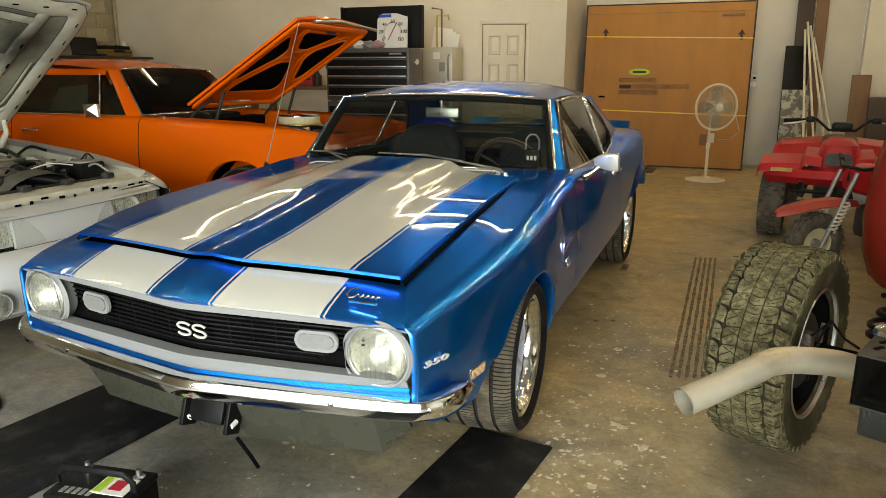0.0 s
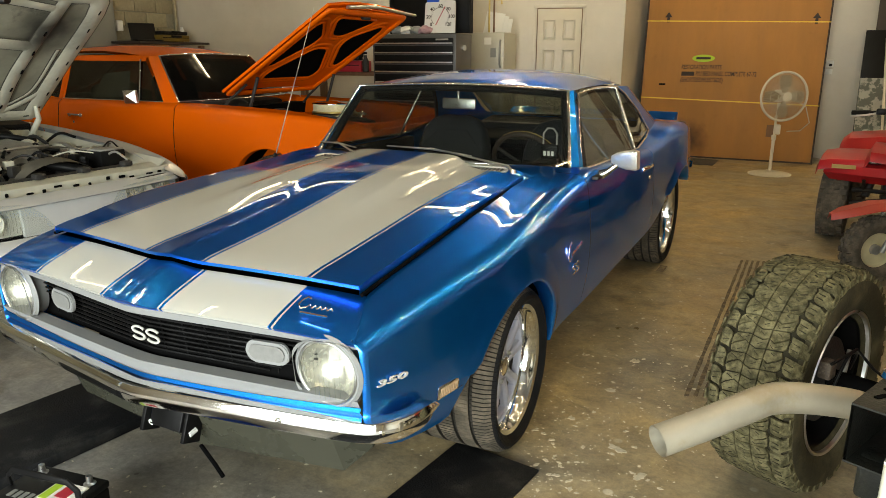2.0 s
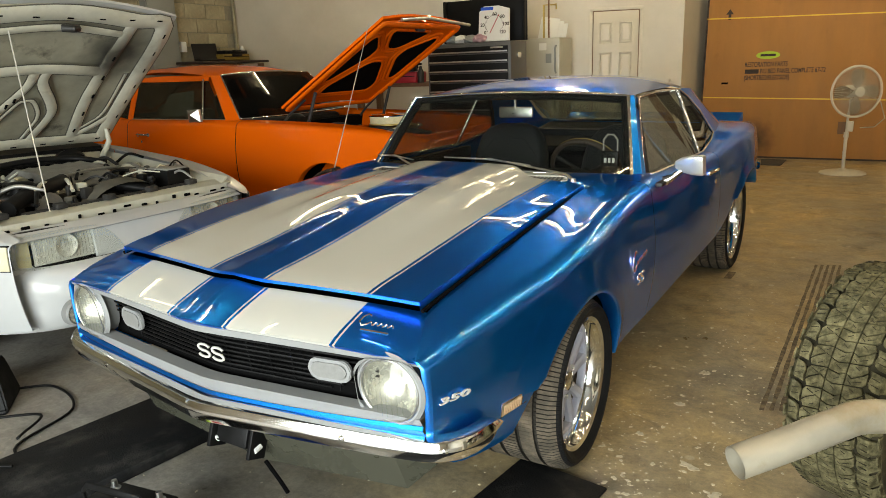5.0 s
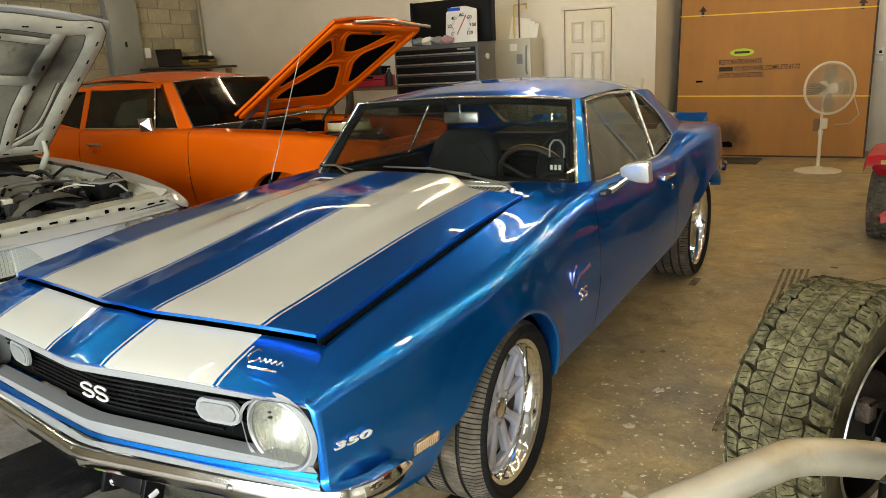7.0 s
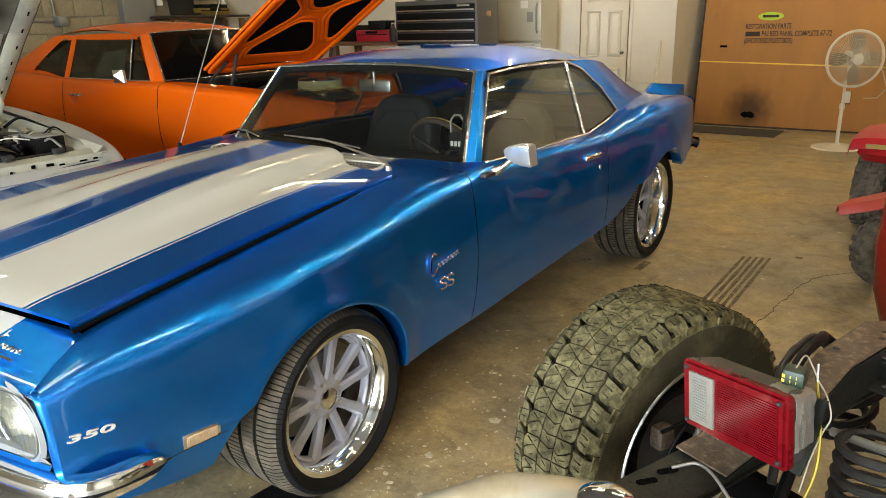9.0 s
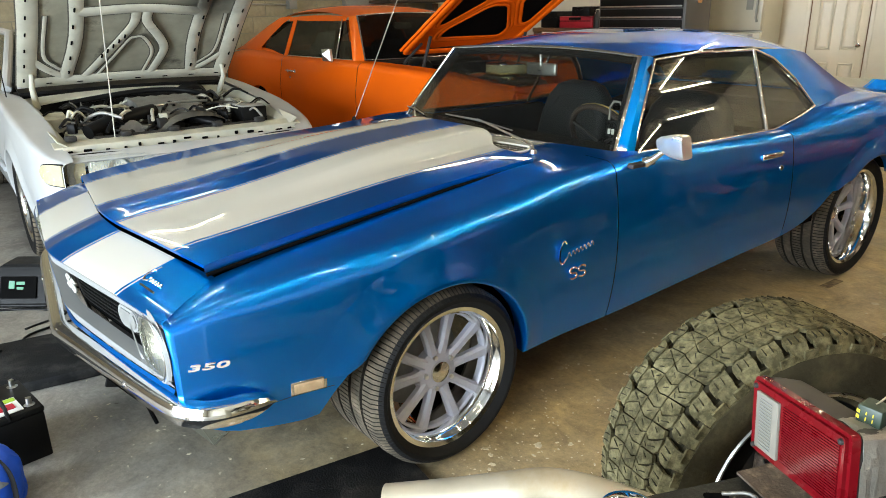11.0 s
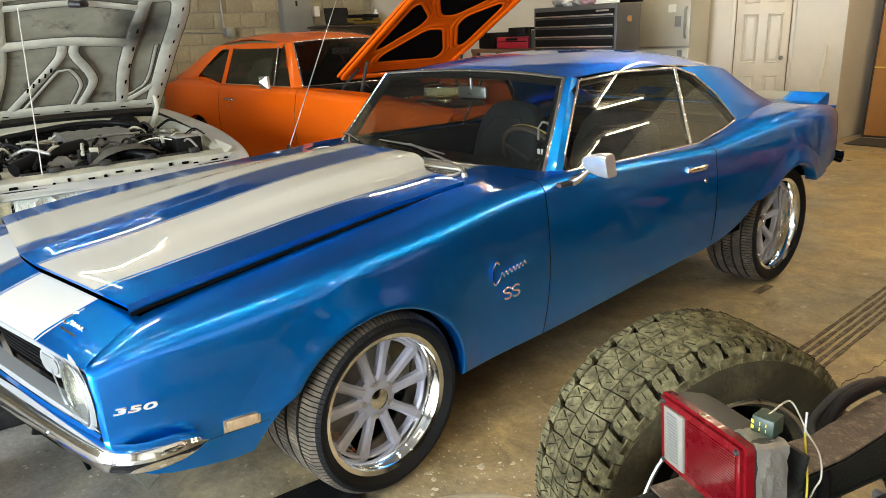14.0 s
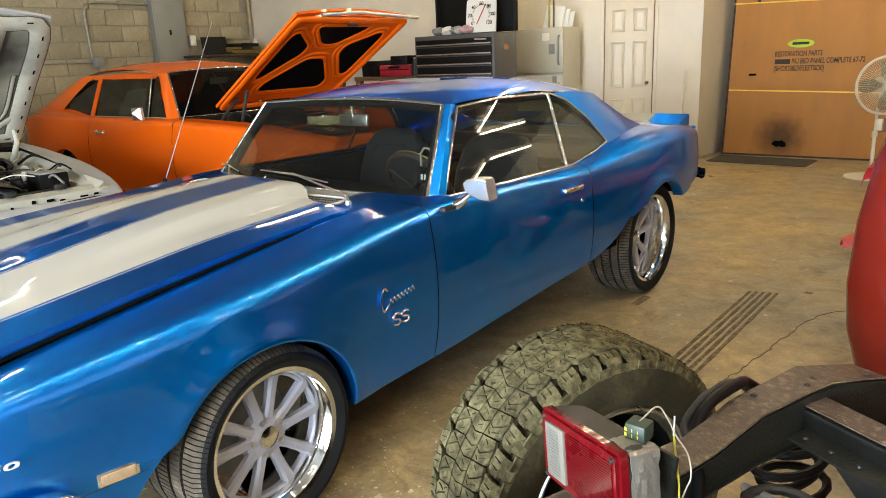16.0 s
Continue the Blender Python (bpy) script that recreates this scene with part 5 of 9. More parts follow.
        rows.append([V(x, y - 0.05, 0.655), V(x, y, 0.650), V(x, y + 0.015, 0.625), V(x, y, 0.590), V(x, y - 0.04, 0.582)])
    slab(bm, rows, (0, -0.012, 0))
    part("rear_bumper", bm, CHROME, t, "chrome rear bumper")
    bm = B()
    slab(bm, [[V(-0.62, 2.3, 0.86), V(0.62, 2.3, 0.86)], [V(-0.60, 2.97, 0.965), V(0.60, 2.97, 0.965)]], (0, 0, -0.03))
    part("parcel_shelf", bm, DARKTRIM, t)

    # ----- interior -----
    bm = B()
    rows = []
    for x in [-0.68 + 1.36 * k / 12 for k in range(13)]:
        rows.append([V(x, 0.80 + 0.12 * (x / 0.7) ** 2, 0.905), V(x, 1.0, 0.915), V(x, 1.10, 0.895), V(x, 1.13, 0.84), V(x, 1.10, 0.62)])
    grid(bm, rows)
    part("dashboard", bm, DARKTRIM, t)
    for cx in (-0.37, 0.37):
        seat = new("front_seat")
        seat.parent = t
        bm = B()
        box(bm, (cx, 1.55, 0.50), (0.52, 0.52, 0.16), 0.05, seg=3)
        part("seat_cushion", bm, SEATGREY, seat)
        bm = B()
        rows = []
        for z, y, w, d in ((0.50, 1.78, 0.50, 0.14), (0.70, 1.82, 0.52, 0.13), (0.86, 1.86, 0.50, 0.12), (0.96, 1.88, 0.44, 0.10), (1.02, 1.89, 0.33, 0.07), (1.045, 1.90, 0.18, 0.04)):
            pts = rounded(w, d, min(d, w) * 0.45, 4)
            rows.append([V(cx + p[0], y + p[1], z) for p in pts])
        vs = grid(bm, rows, close_v=True)
        bm.faces.new(vs[-1])
        part("seat_back", bm, SEATGREY, seat)
        strip("piping", [V(cx - 0.19, 1.79, 0.55), V(cx - 0.20, 1.80, 0.85), V(cx - 0.10, 1.825, 0.96), V(cx + 0.10, 1.825, 0.96), V(cx + 0.20, 1.80, 0.85), V(cx + 0.19, 1.79, 0.55)], 0.005, SEATGREY, seat)
    bm = B()
    box(bm, (0, 2.35, 0.50), (1.2, 0.5, 0.16), 0.05)
    box(bm, (0, 2.60, 0.72), (1.2, 0.14, 0.46), 0.05, Matrix.Rotation(radians(-12), 4, "X"))
    part("rear_seat", bm, SEATGREY, t)
    sw = new("steering_wheel")
    sw.parent = t
    sw.matrix_basis = Matrix.Translation((0.37, 1.26, 0.865)) @ Matrix.Rotation(radians(-62), 4, "X")
    bm = B()
    tube(bm, [V(0.185 * math.cos(a), 0.185 * math.sin(a), 0) for a in [2 * math.pi * k / 36 for k in range(36)]], 0.013, 8, closed=True)
    part("wheel_rim", bm, DARKBOARD, sw, "wood-rim steering wheel")
    for a in (90, 210, 330):
        strip("wheel_spoke", [V(0, 0, -0.02), V(0.18 * math.cos(radians(a)), 0.18 * math.sin(radians(a)), 0)], 0.008, DARKMET, sw)
    bm = B()
    tube(bm, [V(0.19 * math.cos(a), 0.19 * math.sin(a), 0.014) for a in [radians(200 + 140 * k / 26) for k in range(27)]], [0.004 + 0.002 * (k % 2) for k in range(27)], 6)
    part("chain", bm, GOLD, sw, "brass chain looped on the wheel")
    bm = B()
    cyl(bm, (0, 0, -0.25), (0, 0, 0.0), 0.025)
    part("column", bm, BLACK, sw)
    lb = new("padlock")
    lb.parent = t
    bm = B()
    box(bm, (0.545, 1.12, 0.955), (0.085, 0.03, 0.075), 0.006)
    part("lock_body", bm, BLACK, lb, "black padlock body")
    strip("shackle", [V(0.51, 1.12, 0.985), V(0.51, 1.12, 1.045), V(0.53, 1.12, 1.07), V(0.56, 1.12, 1.07), V(0.58, 1.12, 1.045), V(0.58, 1.12, 0.985)], 0.005, GREYMET, lb)
    bm = B()
    for k in range(3):
        box(bm, (0.525 + 0.02 * k, 1.1035, 0.948), (0.012, 0.003, 0.022))
    part("print", bm, WHITEPAPER, lb, flat=True)
    rv = new("rear_view_mirror")
    rv.parent = t
    bm = B()
    box(bm, (-0.02, 1.235, 1.165), (0.20, 0.018, 0.058), 0.012)
    part("mirror_shell", bm, DULLCHROME, rv)
    bm = B()
    box(bm, (-0.02, 1.2455, 1.165), (0.18, 0.004, 0.046), 0.002)
    part("mirror_glass", bm, MIRRORMAT, rv)
    strip("mirror_stem", [V(-0.02, 1.23, 1.18), V(-0.02, 1.225, 1.245)], 0.007, DULLCHROME, rv)

    # wheels
    for s in (1, -1):
        wheel(t, (s * 0.692, 0.014, 0.304), s, 0.308, 0.362, 0.236, dish=0.035, name="front_wheel", steer=2.5)
        wheel(t, (s * 0.705, 2.770, 0.338), s, 0.338, 0.285, 0.254, dish=0.085, name="rear_wheel")
    return t


def lean_nose(root):
    """The coupe stands with its far wheel on the thick mat: its nose tips and turns a little."""
    def shift(p):
        f = max(0.0, min(1.0, (0.7 - p.y) / 1.2))
        d = (0.47 - min(p.x, 0.72)) * f * f * (3 - 2 * f)
        return V(0.026 * f * max(0.0, 1 - (p.x / 0.72) ** 2), -0.058 * d, 0.037 * d)
    for o in root.children_recursive:
        up = [q for q in (o.parent, o.parent.parent if o.parent else None) if q and q.location.length > 0]
        if up or "wheel" in o.name:
            continue
        if o.location.length > 0:
            o.location += shift(o.location)
        elif o.type == "MESH":
            for v in o.data.vertices:
                v.co += shift(v.co)


lean_nose(striped_coupe())
# ---------- orange coupe with its hood up ----------
NOV = dict(
    X=smooth_curve((-0.85, 0.80), (-0.6, 0.86), (0, 0.905), (1.0, 0.905), (2.5, 0.915), (3.2, 0.905), (3.8, 0.83), (4.05, 0.74)),
    zm=smooth_curve((-0.8, 0.66), (4, 0.70)), low=0.07, up=0.05,
    base=smooth_curve((-0.85, 0.46), (-0.4, 0.40), (0.5, 0.36), (2.4, 0.36), (3.3, 0.42), (4.05, 0.5)),
    top=smooth_curve((-0.85, 0.90), (-0.5, 0.955), (0, 0.99), (0.6, 1.01), (1.0, 1.025), (2.3, 1.03), (2.9, 1.065), (3.3, 1.07), (3.7, 1.04), (4.05, 0.98)),
    round=smooth_curve((-0.85, 0.05), (0.9, 0.06), (1.2, 0.05), (2.3, 0.05), (3.0, 0.10), (4.05, 0.07)),
    xin=smooth_curve((-0.85, 0.72), (0.5, 0.70), (0.9, 0.72), (1.1, 0.80), (2.4, 0.80), (2.9, 0.76), (3.5, 0.66), (4.05, 0.58)),
    zin=smooth_curve((-0.85, 0.91), (0, 1.0), (0.6, 1.02), (1.0, 1.03), (2.3, 1.03), (2.9, 1.09), (3.5, 1.09), (4.05, 1.0)),
    arches=[(0.0, 0.36, 0.36), (2.82, 0.36, 0.36)])


def faceted_mirror(t, at, s):
    mi = new("door_mirror")
    mi.parent = t
    bm = B()
    rim = [V(at[0] + s * 0.03, at[1] + y, at[2] + z) for y, z in ((-0.075, -0.05), (0.065, -0.055), (0.075, 0.05), (-0.065, 0.055))]
    back = [bm.verts.new(p) for p in rim]
    edge = [bm.verts.new(p + V(s * 0.025, 0, 0)) for p in rim]
    tip = bm.verts.new(V(at[0] + s * 0.105, at[1] - 0.015, at[2] + 0.012))
    bm.faces.new(back)
    for i in range(4):
        bm.faces.new((back[i], back[(i + 1) % 4], edge[(i + 1) % 4], edge[i]))
        bm.faces.new((edge[i], edge[(i + 1) % 4], tip))
    part("mirror_head", bm, DULLCHROME, mi, "faceted chrome mirror head", flat=True)
    strip("mirror_stem", [V(at[0] - s * 0.02, at[1], at[2] - 0.07), V(at[0] + s * 0.03, at[1], at[2] - 0.02)], 0.014, CHROME, mi)


def hood_frame(u, v, o, width, base, tip):
    """A point of a raised hood: u across (-1 to 1), v from hinge to tip, o out of its inner face."""
    d = (tip - base)
    n = V(0, -d.z, d.y).normalized()
    if n.z > 0:
        n = -n
    return base + V(u * width, 0, 0) + d * v + n * o


def orange_coupe():
    t = thing("orange_coupe", pose(-2.08, 2.84, 0, 0, 0, 93), "bright orange two-door coupe with its hood propped open", "car")
    body = new("body")
    body.parent = t
    for s in (-1, 1):
        side_panel("front_fender", NOV, -0.85, 0.955, s, body, ORANGE)
        side_panel("door", NOV, 0.963, 2.335, s, body, ORANGE)
        side_panel("quarter_panel", NOV, 2.343, 4.05, s, body, ORANGE)
        arch_lip(NOV, 0, s, body, ORANGE)
        arch_lip(NOV, 1, s, body, ORANGE)
    bm = B()
    box(bm, (0, 1.7, 0.42), (1.62, 2.1, 0.20))
    box(bm, (0, 0.0, 0.5), (0.86, 1.5, 0.2))
    box(bm, (0, 0.86, 0.72), (1.6, 0.16, 0.5))
    box(bm, (0, 3.4, 0.6), (0.9, 1.0, 0.5))
    part("underbody", bm, MATT, body)
    bm = B()
    box(bm, (0, 4.05, 0.76), (1.46, 0.05, 0.46), 0.02)
    box(bm, (0, -0.84, 0.68), (1.5, 0.06, 0.40), 0.02)
    part("end_panels", bm, ORANGE, body)
    bm = B()
    rows = [[V(x, y, z) for x in (-0.6, -0.3, 0, 0.3, 0.6)] for y, z in ((3.74, 1.095), (3.85, 1.07), (4.02, 1.0), (4.06, 0.95))]
    grid(bm, rows)
    part("trunk_lid", bm, ORANGE, body)
    # cabin
    bm = B()

    def wb(x):
        return V(x, 0.93 + 0.10 * (x / 0.74) ** 2, 1.035)

    def wt(x):
        return V(x, 1.42 - 0.05 * (x / 0.58) ** 2, 1.425 - 0.02 * (x / 0.58) ** 2)
    slab(bm, [[wb(u * 0.73) + (wt(u * 0.575) - wb(u * 0.73)) * f for f in (0, 0.5, 1)] for u in [-1 + k / 5 for k in range(11)]], (0, 0.005, -0.003))
    g = part("windshield", bm, DARKGLASS, t)
    g.visible_shadow = False
    strip("windshield_trim", [wb(-0.74 + 1.48 * k / 12) for k in range(13)] + [wt(0.585 - 1.17 * k / 12) for k in range(13)] + [wb(-0.74)], 0.007, CHROME, t)
    bm = B()
    rc = smooth_curve((1.38, 1.425), (1.7, 1.480), (2.1, 1.508), (2.5, 1.500), (2.95, 1.430), (3.8, 1.10))
    rows = []
    for k in range(26):
        row = []
        for j in range(17):
            u = -1 + j / 8
            y0 = 1.42 - 0.05 * u * u
            y = y0 + (2.95 - y0) * k / 25
            w = smooth_curve((1.38, 0.60), (2.0, 0.62), (2.95, 0.585))(y)
            row.append(V(u * w, y, rc(y) - (0.05 + 0.02 * k / 25) * abs(u) ** 3))
        rows.append(row)
    grid(bm, rows)
    part("roof", bm, ORANGE, t)
    bm = B()
    slab(bm, [[V(-0.55, 2.94, 1.355), V(0.55, 2.94, 1.355)], [V(-0.59, 3.78, 1.07), V(0.59, 3.78, 1.07)]], (0, 0.003, -0.005))
    g = part("rear_window", bm, DARKGLASS, t)
    g.visible_shadow = False
    for s in (-1, 1):
        bm = B()
        rows = []
        for k in range(7):
            f = k / 6
            p = V(0.735, 1.025, 1.03) + (V(0.582, 1.375, 1.405) - V(0.735, 1.025, 1.03)) * f
            q = V(0.80, 1.14, 1.03) + (V(0.605, 1.48, 1.405) - V(0.80, 1.14, 1.03)) * f
            rows.append([V(s * v.x, v.y, v.z) for v in (p + V(-0.02, 0.02, 0), p, (p + q) / 2 + V(0.014, -0.008, 0), q, q + V(-0.03, 0, 0))])
        grid(bm, rows)
        part("windshield_pillar", bm, ORANGE, t)
        # upper body side round the glass
        fr = [V(0.615, 2.52, 1.405), V(0.66, 2.66, 1.34), V(0.73, 2.86, 1.20), V(0.775, 2.98, 1.10), V(0.78, 2.97, 1.05)]
        rr = [V(0.58, 2.95, 1.375), V(0.60, 3.18, 1.30), V(0.62, 3.45, 1.20), V(0.64, 3.72, 1.10), V(0.66, 3.92, 1.04)]
        bm = B()
        rows = []
        for k in range(13):
            f = k / 12 * 4
            i = min(3, int(f))
            h2 = f - i
            p, q = fr[i] + (fr[i + 1] - fr[i]) * h2, rr[i] + (rr[i + 1] - rr[i]) * h2
            rows.append([V(s * (p.x + (q.x - p.x) * h + 0.03 * math.sin(math.pi * h)), p.y + (q.y - p.y) * h, p.z + (q.z - p.z) * h + 0.01 * math.sin(math.pi * h)) for h in [j / 6 for j in range(7)]])
        grid(bm, rows)
        part("sail_panel", bm, ORANGE, t, sharp=60)
        bm = B()
        rows = [[V(s * 0.607, y, 1.405 + 0.01 * math.sin(k)), V(s * 0.632, y, 1.385), V(s * 0.640, y, 1.362), V(s * 0.625, y, 1.358)] for k, y in enumerate((1.47, 1.8, 2.1, 2.4, 2.56))]
        grid(bm, rows)
        part("roof_rail", bm, ORANGE, t)
        bm = B()
        grid(bm, [[V(s * 0.80, 2.355, 1.03), V(s * 0.81, 2.37, 1.03), V(s * 0.81, 2.42, 1.03), V(s * 0.80, 2.43, 1.03)], [V(s * 0.63, 2.40, 1.375), V(s * 0.645, 2.41, 1.375), V(s * 0.645, 2.46, 1.375), V(s * 0.63, 2.47, 1.375)]])
        part("centre_pillar", bm, ORANGE, t)
        bm = B()
        slab(bm, [[V(s * 0.795, 1.15, 1.025), V(s * 0.63, 1.49, 1.375)], [V(s * 0.795, 2.36, 1.025), V(s * 0.635, 2.41, 1.375)]], (-s * 0.005, 0, 0))
        g = part("door_glass", bm, DARKGLASS, t)
        g.visible_shadow = False
        bm = B()
        slab(bm, [[V(s * 0.795, 2.43, 1.03), V(s * 0.635, 2.47, 1.37)], [V(s * 0.76, 2.94, 1.07), V(s * 0.745, 2.90, 1.16)]], (-s * 0.005, 0, 0))
        g = part("quarter_glass", bm, DARKGLASS, t)
        g.visible_shadow = False
        strip("vent_divider", [V(s * 0.80, 1.42, 1.03), V(s * 0.64, 1.53, 1.375)], 0.008, CHROME, t)
        strip("belt_trim", [V(s * 0.80, 1.14, 1.035), V(s * 0.803, 2.36, 1.035)], 0.006, CHROME, t)
        h = new("door_handle")
        h.parent = t
        strip("grip", [V(s * 0.90, 2.05, 0.90), V(s * 0.925, 2.07, 0.905), V(s * 0.925, 2.17, 0.907), V(s * 0.90, 2.19, 0.90)], 0.009, CHROME, h)
        for yy in (2.05, 2.19):
            bm = B()
            lathe(bm, [(0, s * 0.008), (0.014, s * 0.006), (0.018, 0)], (s * 0.898, yy, 0.90), 14)
            part("handle_boss", bm, CHROME, h)
        bm = B()
        lathe(bm, [(0, s * 0.006), (0.012, 0)], (s * 0.905, 2.14, 0.84), 14)
        part("door_lock", bm, CHROME, t)
    faceted_mirror(t, (-0.86, 1.40, 1.075), -1)
    # interior
    bm = B()
    box(bm, (0, 1.2, 0.93), (1.4, 0.28, 0.14), 0.04)
    part("dashboard", bm, DARKTRIM, t)
    for cx in (-0.37, 0.37):
        bm = B()
        box(bm, (cx, 1.9, 0.62), (0.5, 0.5, 0.16), 0.05)
        box(bm, (cx, 2.15, 0.90), (0.5, 0.15, 0.52), 0.06, Matrix.Rotation(radians(-12), 4, "X"))
        part("front_seat", bm, SEATGREY, t)
    bm = B()
    box(bm, (0, 2.85, 0.80), (1.2, 0.2, 0.5), 0.05)
    part("rear_seat", bm, SEATGREY, t)
    bm = B()
    box(bm, (-0.03, 1.42, 1.31), (0.2, 0.02, 0.06), 0.012)
    part("rear_view_mirror", bm, DULLCHROME, t)
    # pale mottled sheet just behind the side glass
    bm = B()
    slab(bm, [[V(-0.70, 1.65, 1.06), V(-0.60, 1.72, 1.28)], [V(-0.70, 2.1, 1.05), V(-0.60, 2.05, 1.25)]], (0.004, 0, 0))
    part("window_paper", bm, material("pale_mottled_sheet", (0.52, 0.56, 0.46), 0.7, 0, 0.1, 4, color2=(0.30, 0.36, 0.28), mscale=14), t, "pale mottled sheet behind the glass")

    # engine bay
    for s in (-1, 1):
        bm = B()
        slab(bm, [[V(s * 0.70, -0.8, 0.93), V(s * 0.70, 0.9, 1.01)], [V(s * 0.60, -0.8, 0.55), V(s * 0.60, 0.9, 0.6)]], (s * 0.02, 0, 0))
        part("inner_fender", bm, ORANGE, body)
    bm = B()
    box(bm, (0, -0.72, 0.80), (1.3, 0.05, 0.22), 0.01)
    part("radiator_support", bm, ORANGE, body)
    bm = B()
    box(bm, (0, 0.05, 0.72), (0.5, 0.62, 0.34), 0.06)
    part("engine_block", bm, DARKMET, t)
    for s in (-1, 1):
        bm = B()
        box(bm, (s * 0.2, 0.05, 0.89), (0.13, 0.54, 0.08), 0.025, Matrix.Rotation(s * radians(20), 4, "Y"))
        part("valve_cover", bm, CHROME, t)
    ac = new("air_cleaner")
    ac.parent = t
    bm = B()
    lathe(bm, [(0.0, 0.085), (0.03, 0.085), (0.06, 0.075), (0.17, 0.072), (0.185, 0.066), (0.185, 0.060)], (-0.06, -0.06, 0.955), 40, "z")
    part("lid", bm, CHROME, ac)
    bm = B()
    lathe(bm, [(0.178, 0.06), (0.178, 0.0)], (-0.06, -0.06, 0.955), 40, "z")
    part("filter_element", bm, material("filter_paper", (0.62, 0.56, 0.34), 0.7, 0, 0.2, 90), ac)
    bm = B()
    lathe(bm, [(0.178, 0.0), (0.188, -0.004), (0.188, -0.012), (0.0, -0.02)], (-0.06, -0.06, 0.955), 40, "z")
    part("base_pan", bm, GOLD, ac)
    random.seed(11)
    for k in range(9):
        a = V(random.uniform(-0.5, 0.5), random.uniform(-0.6, 0.6), random.uniform(0.72, 0.86))
        b = V(random.uniform(-0.5, 0.5), random.uniform(-0.6, 0.7), random.uniform(0.72, 0.86))
        strip("hose", [a, (a + b) / 2 + V(0, 0, random.uniform(0.05, 0.14)), b], random.uniform(0.008, 0.018), [BLACK, DARKMET, DULLCHROME][k % 3], t, curve=6)
    bm = B()
    box(bm, (-0.42, -0.5, 0.82), (0.2, 0.26, 0.2), 0.01)
    part("battery", bm, BLACK, t)
    bm = B()
    lathe(bm, [(0.0, 0.0), (0.10, 0.01), (0.125, 0.05), (0.125, 0.12), (0.0, 0.14)], (-0.36, 0.66, 0.93), 28, "y")
    part("brake_booster", bm, BLACK, t)

    # raised hood
    base, tip, w = V(-0.035, 0.62, 1.10), V(-0.035, -0.445, 1.755), 0.615
    hood = new("hood")
    hood.parent = t
    bm = B()
    slab(bm, [[hood_frame(u, v, -0.015 - 0.045 * (1 - u * u), w * (1 - 0.02 * v), base, tip) for u in (-1, -0.6, -0.2, 0.2, 0.6, 1)] for v in (0, 0.3, 0.6, 0.9, 1.0)], (0, 0.012, 0.018))
    part("hood_skin", bm, ORANGE, hood)
    F = lambda u, v, o=0.012: hood_frame(u, v, o - 0.035 * (1 - u * u), w, base, tip)
    bm = B()
    slab(bm, [[F(u, v, 0.004) for u in (-0.97, -0.5, 0, 0.5, 0.97)] for v in (0.02, 0.3, 0.6, 0.985)], (0, 0.005, 0.008))
    part("inner_panel", bm, ORANGE, hood)

    def soft_outline(p, r):
        out = []
        for i, q in enumerate(p):
            a, b = Vector(p[i - 1]), Vector(p[(i + 1) % len(p)])
            q = Vector(q)
            a, b = q + (a - q) * min(0.5, r / (a - q).length), q + (b - q) * min(0.5, r / (b - q).length)
            out += [a * (1 - k) ** 2 + q * 2 * k * (1 - k) + b * k * k for k in (0, 0.25, 0.5, 0.75, 1.0)]
        return [(q.x, q.y) for q in out]

    up = F(0, 0, 1) - F(0, 0, 0)
    side = [(0.82, 0.82), (0.72, 0.84), (0.34, 0.68), (0.34, 0.59), (0.72, 0.34), (0.83, 0.35)]
    pads = [(side, 0.06), ([(-u, v) for u, v in side], 0.06), ([(-0.48, 0.885), (0.48, 0.885), (0.13, 0.69), (-0.13, 0.69)], 0.10), ([(-0.15, 0.53), (0.15, 0.53), (0.58, 0.26), (0.56, 0.17), (-0.56, 0.17), (-0.58, 0.26)], 0.08)]
    for p, r in pads:
        p = soft_outline(p, r)
        bm = B()
        lo = [bm.verts.new(F(u, v, -0.010)) for u, v in p]
        hi = [bm.verts.new(F(u, v, 0.010)) for u, v in p]
        bm.faces.new(hi)
        for i in range(len(p)):
            bm.faces.new((lo[i], lo[(i + 1) % len(p)], hi[(i + 1) % len(p)], hi[i]))
        part("insulation_pad", bm, MATT, hood, "black hood insulation pad")
        mid = Vector((sum(q[0] for q in p) / len(p), sum(q[1] for q in p) / len(p)))
        for grow, wide, high in ((0.018, 0.016, 0.012), (0.075, 0.020, 0.006)):
            bm = B()
            q = []
            for i in range(len(p)):
                a, b = Vector(p[i - 1]), Vector(p[(i + 1) % len(p)])
                d = (b - a).normalized()
                o = Vector((d.y, -d.x))
                o = o if o.dot(Vector(p[i]) - mid) > 0 else -o
                q.append(F(p[i][0] + o.x * grow, p[i][1] + o.y * grow * 0.62, high))
            tube(bm, q, wide, 10, closed=True, flat=0.45, up=up)
            part("pressed_rib", bm, ORANGE, hood, sharp=60)
    bm = B()
    tube(bm, [F(u, v) for u, v in soft_outline([(-0.965, 0.02), (-0.965, 0.975), (0.965, 0.975), (0.965, 0.02)], 0.05)], 0.032, 12, closed=True, flat=0.5, up=up)
    part("hood_rim", bm, ORANGE, hood, sharp=60)
    strip("hood_lip_trim", [F(-0.62, 1.012, 0.015), F(0, 1.035, 0.02), F(1.10, 1.03, 0.015)], 0.013, DULLCHROME, hood, "bright header plate along the hood lip")
    strip("hood_latch", [F(-0.05, 0.93, 0.03), F(0.06, 0.95, 0.05)], 0.02, DARKMET, hood)
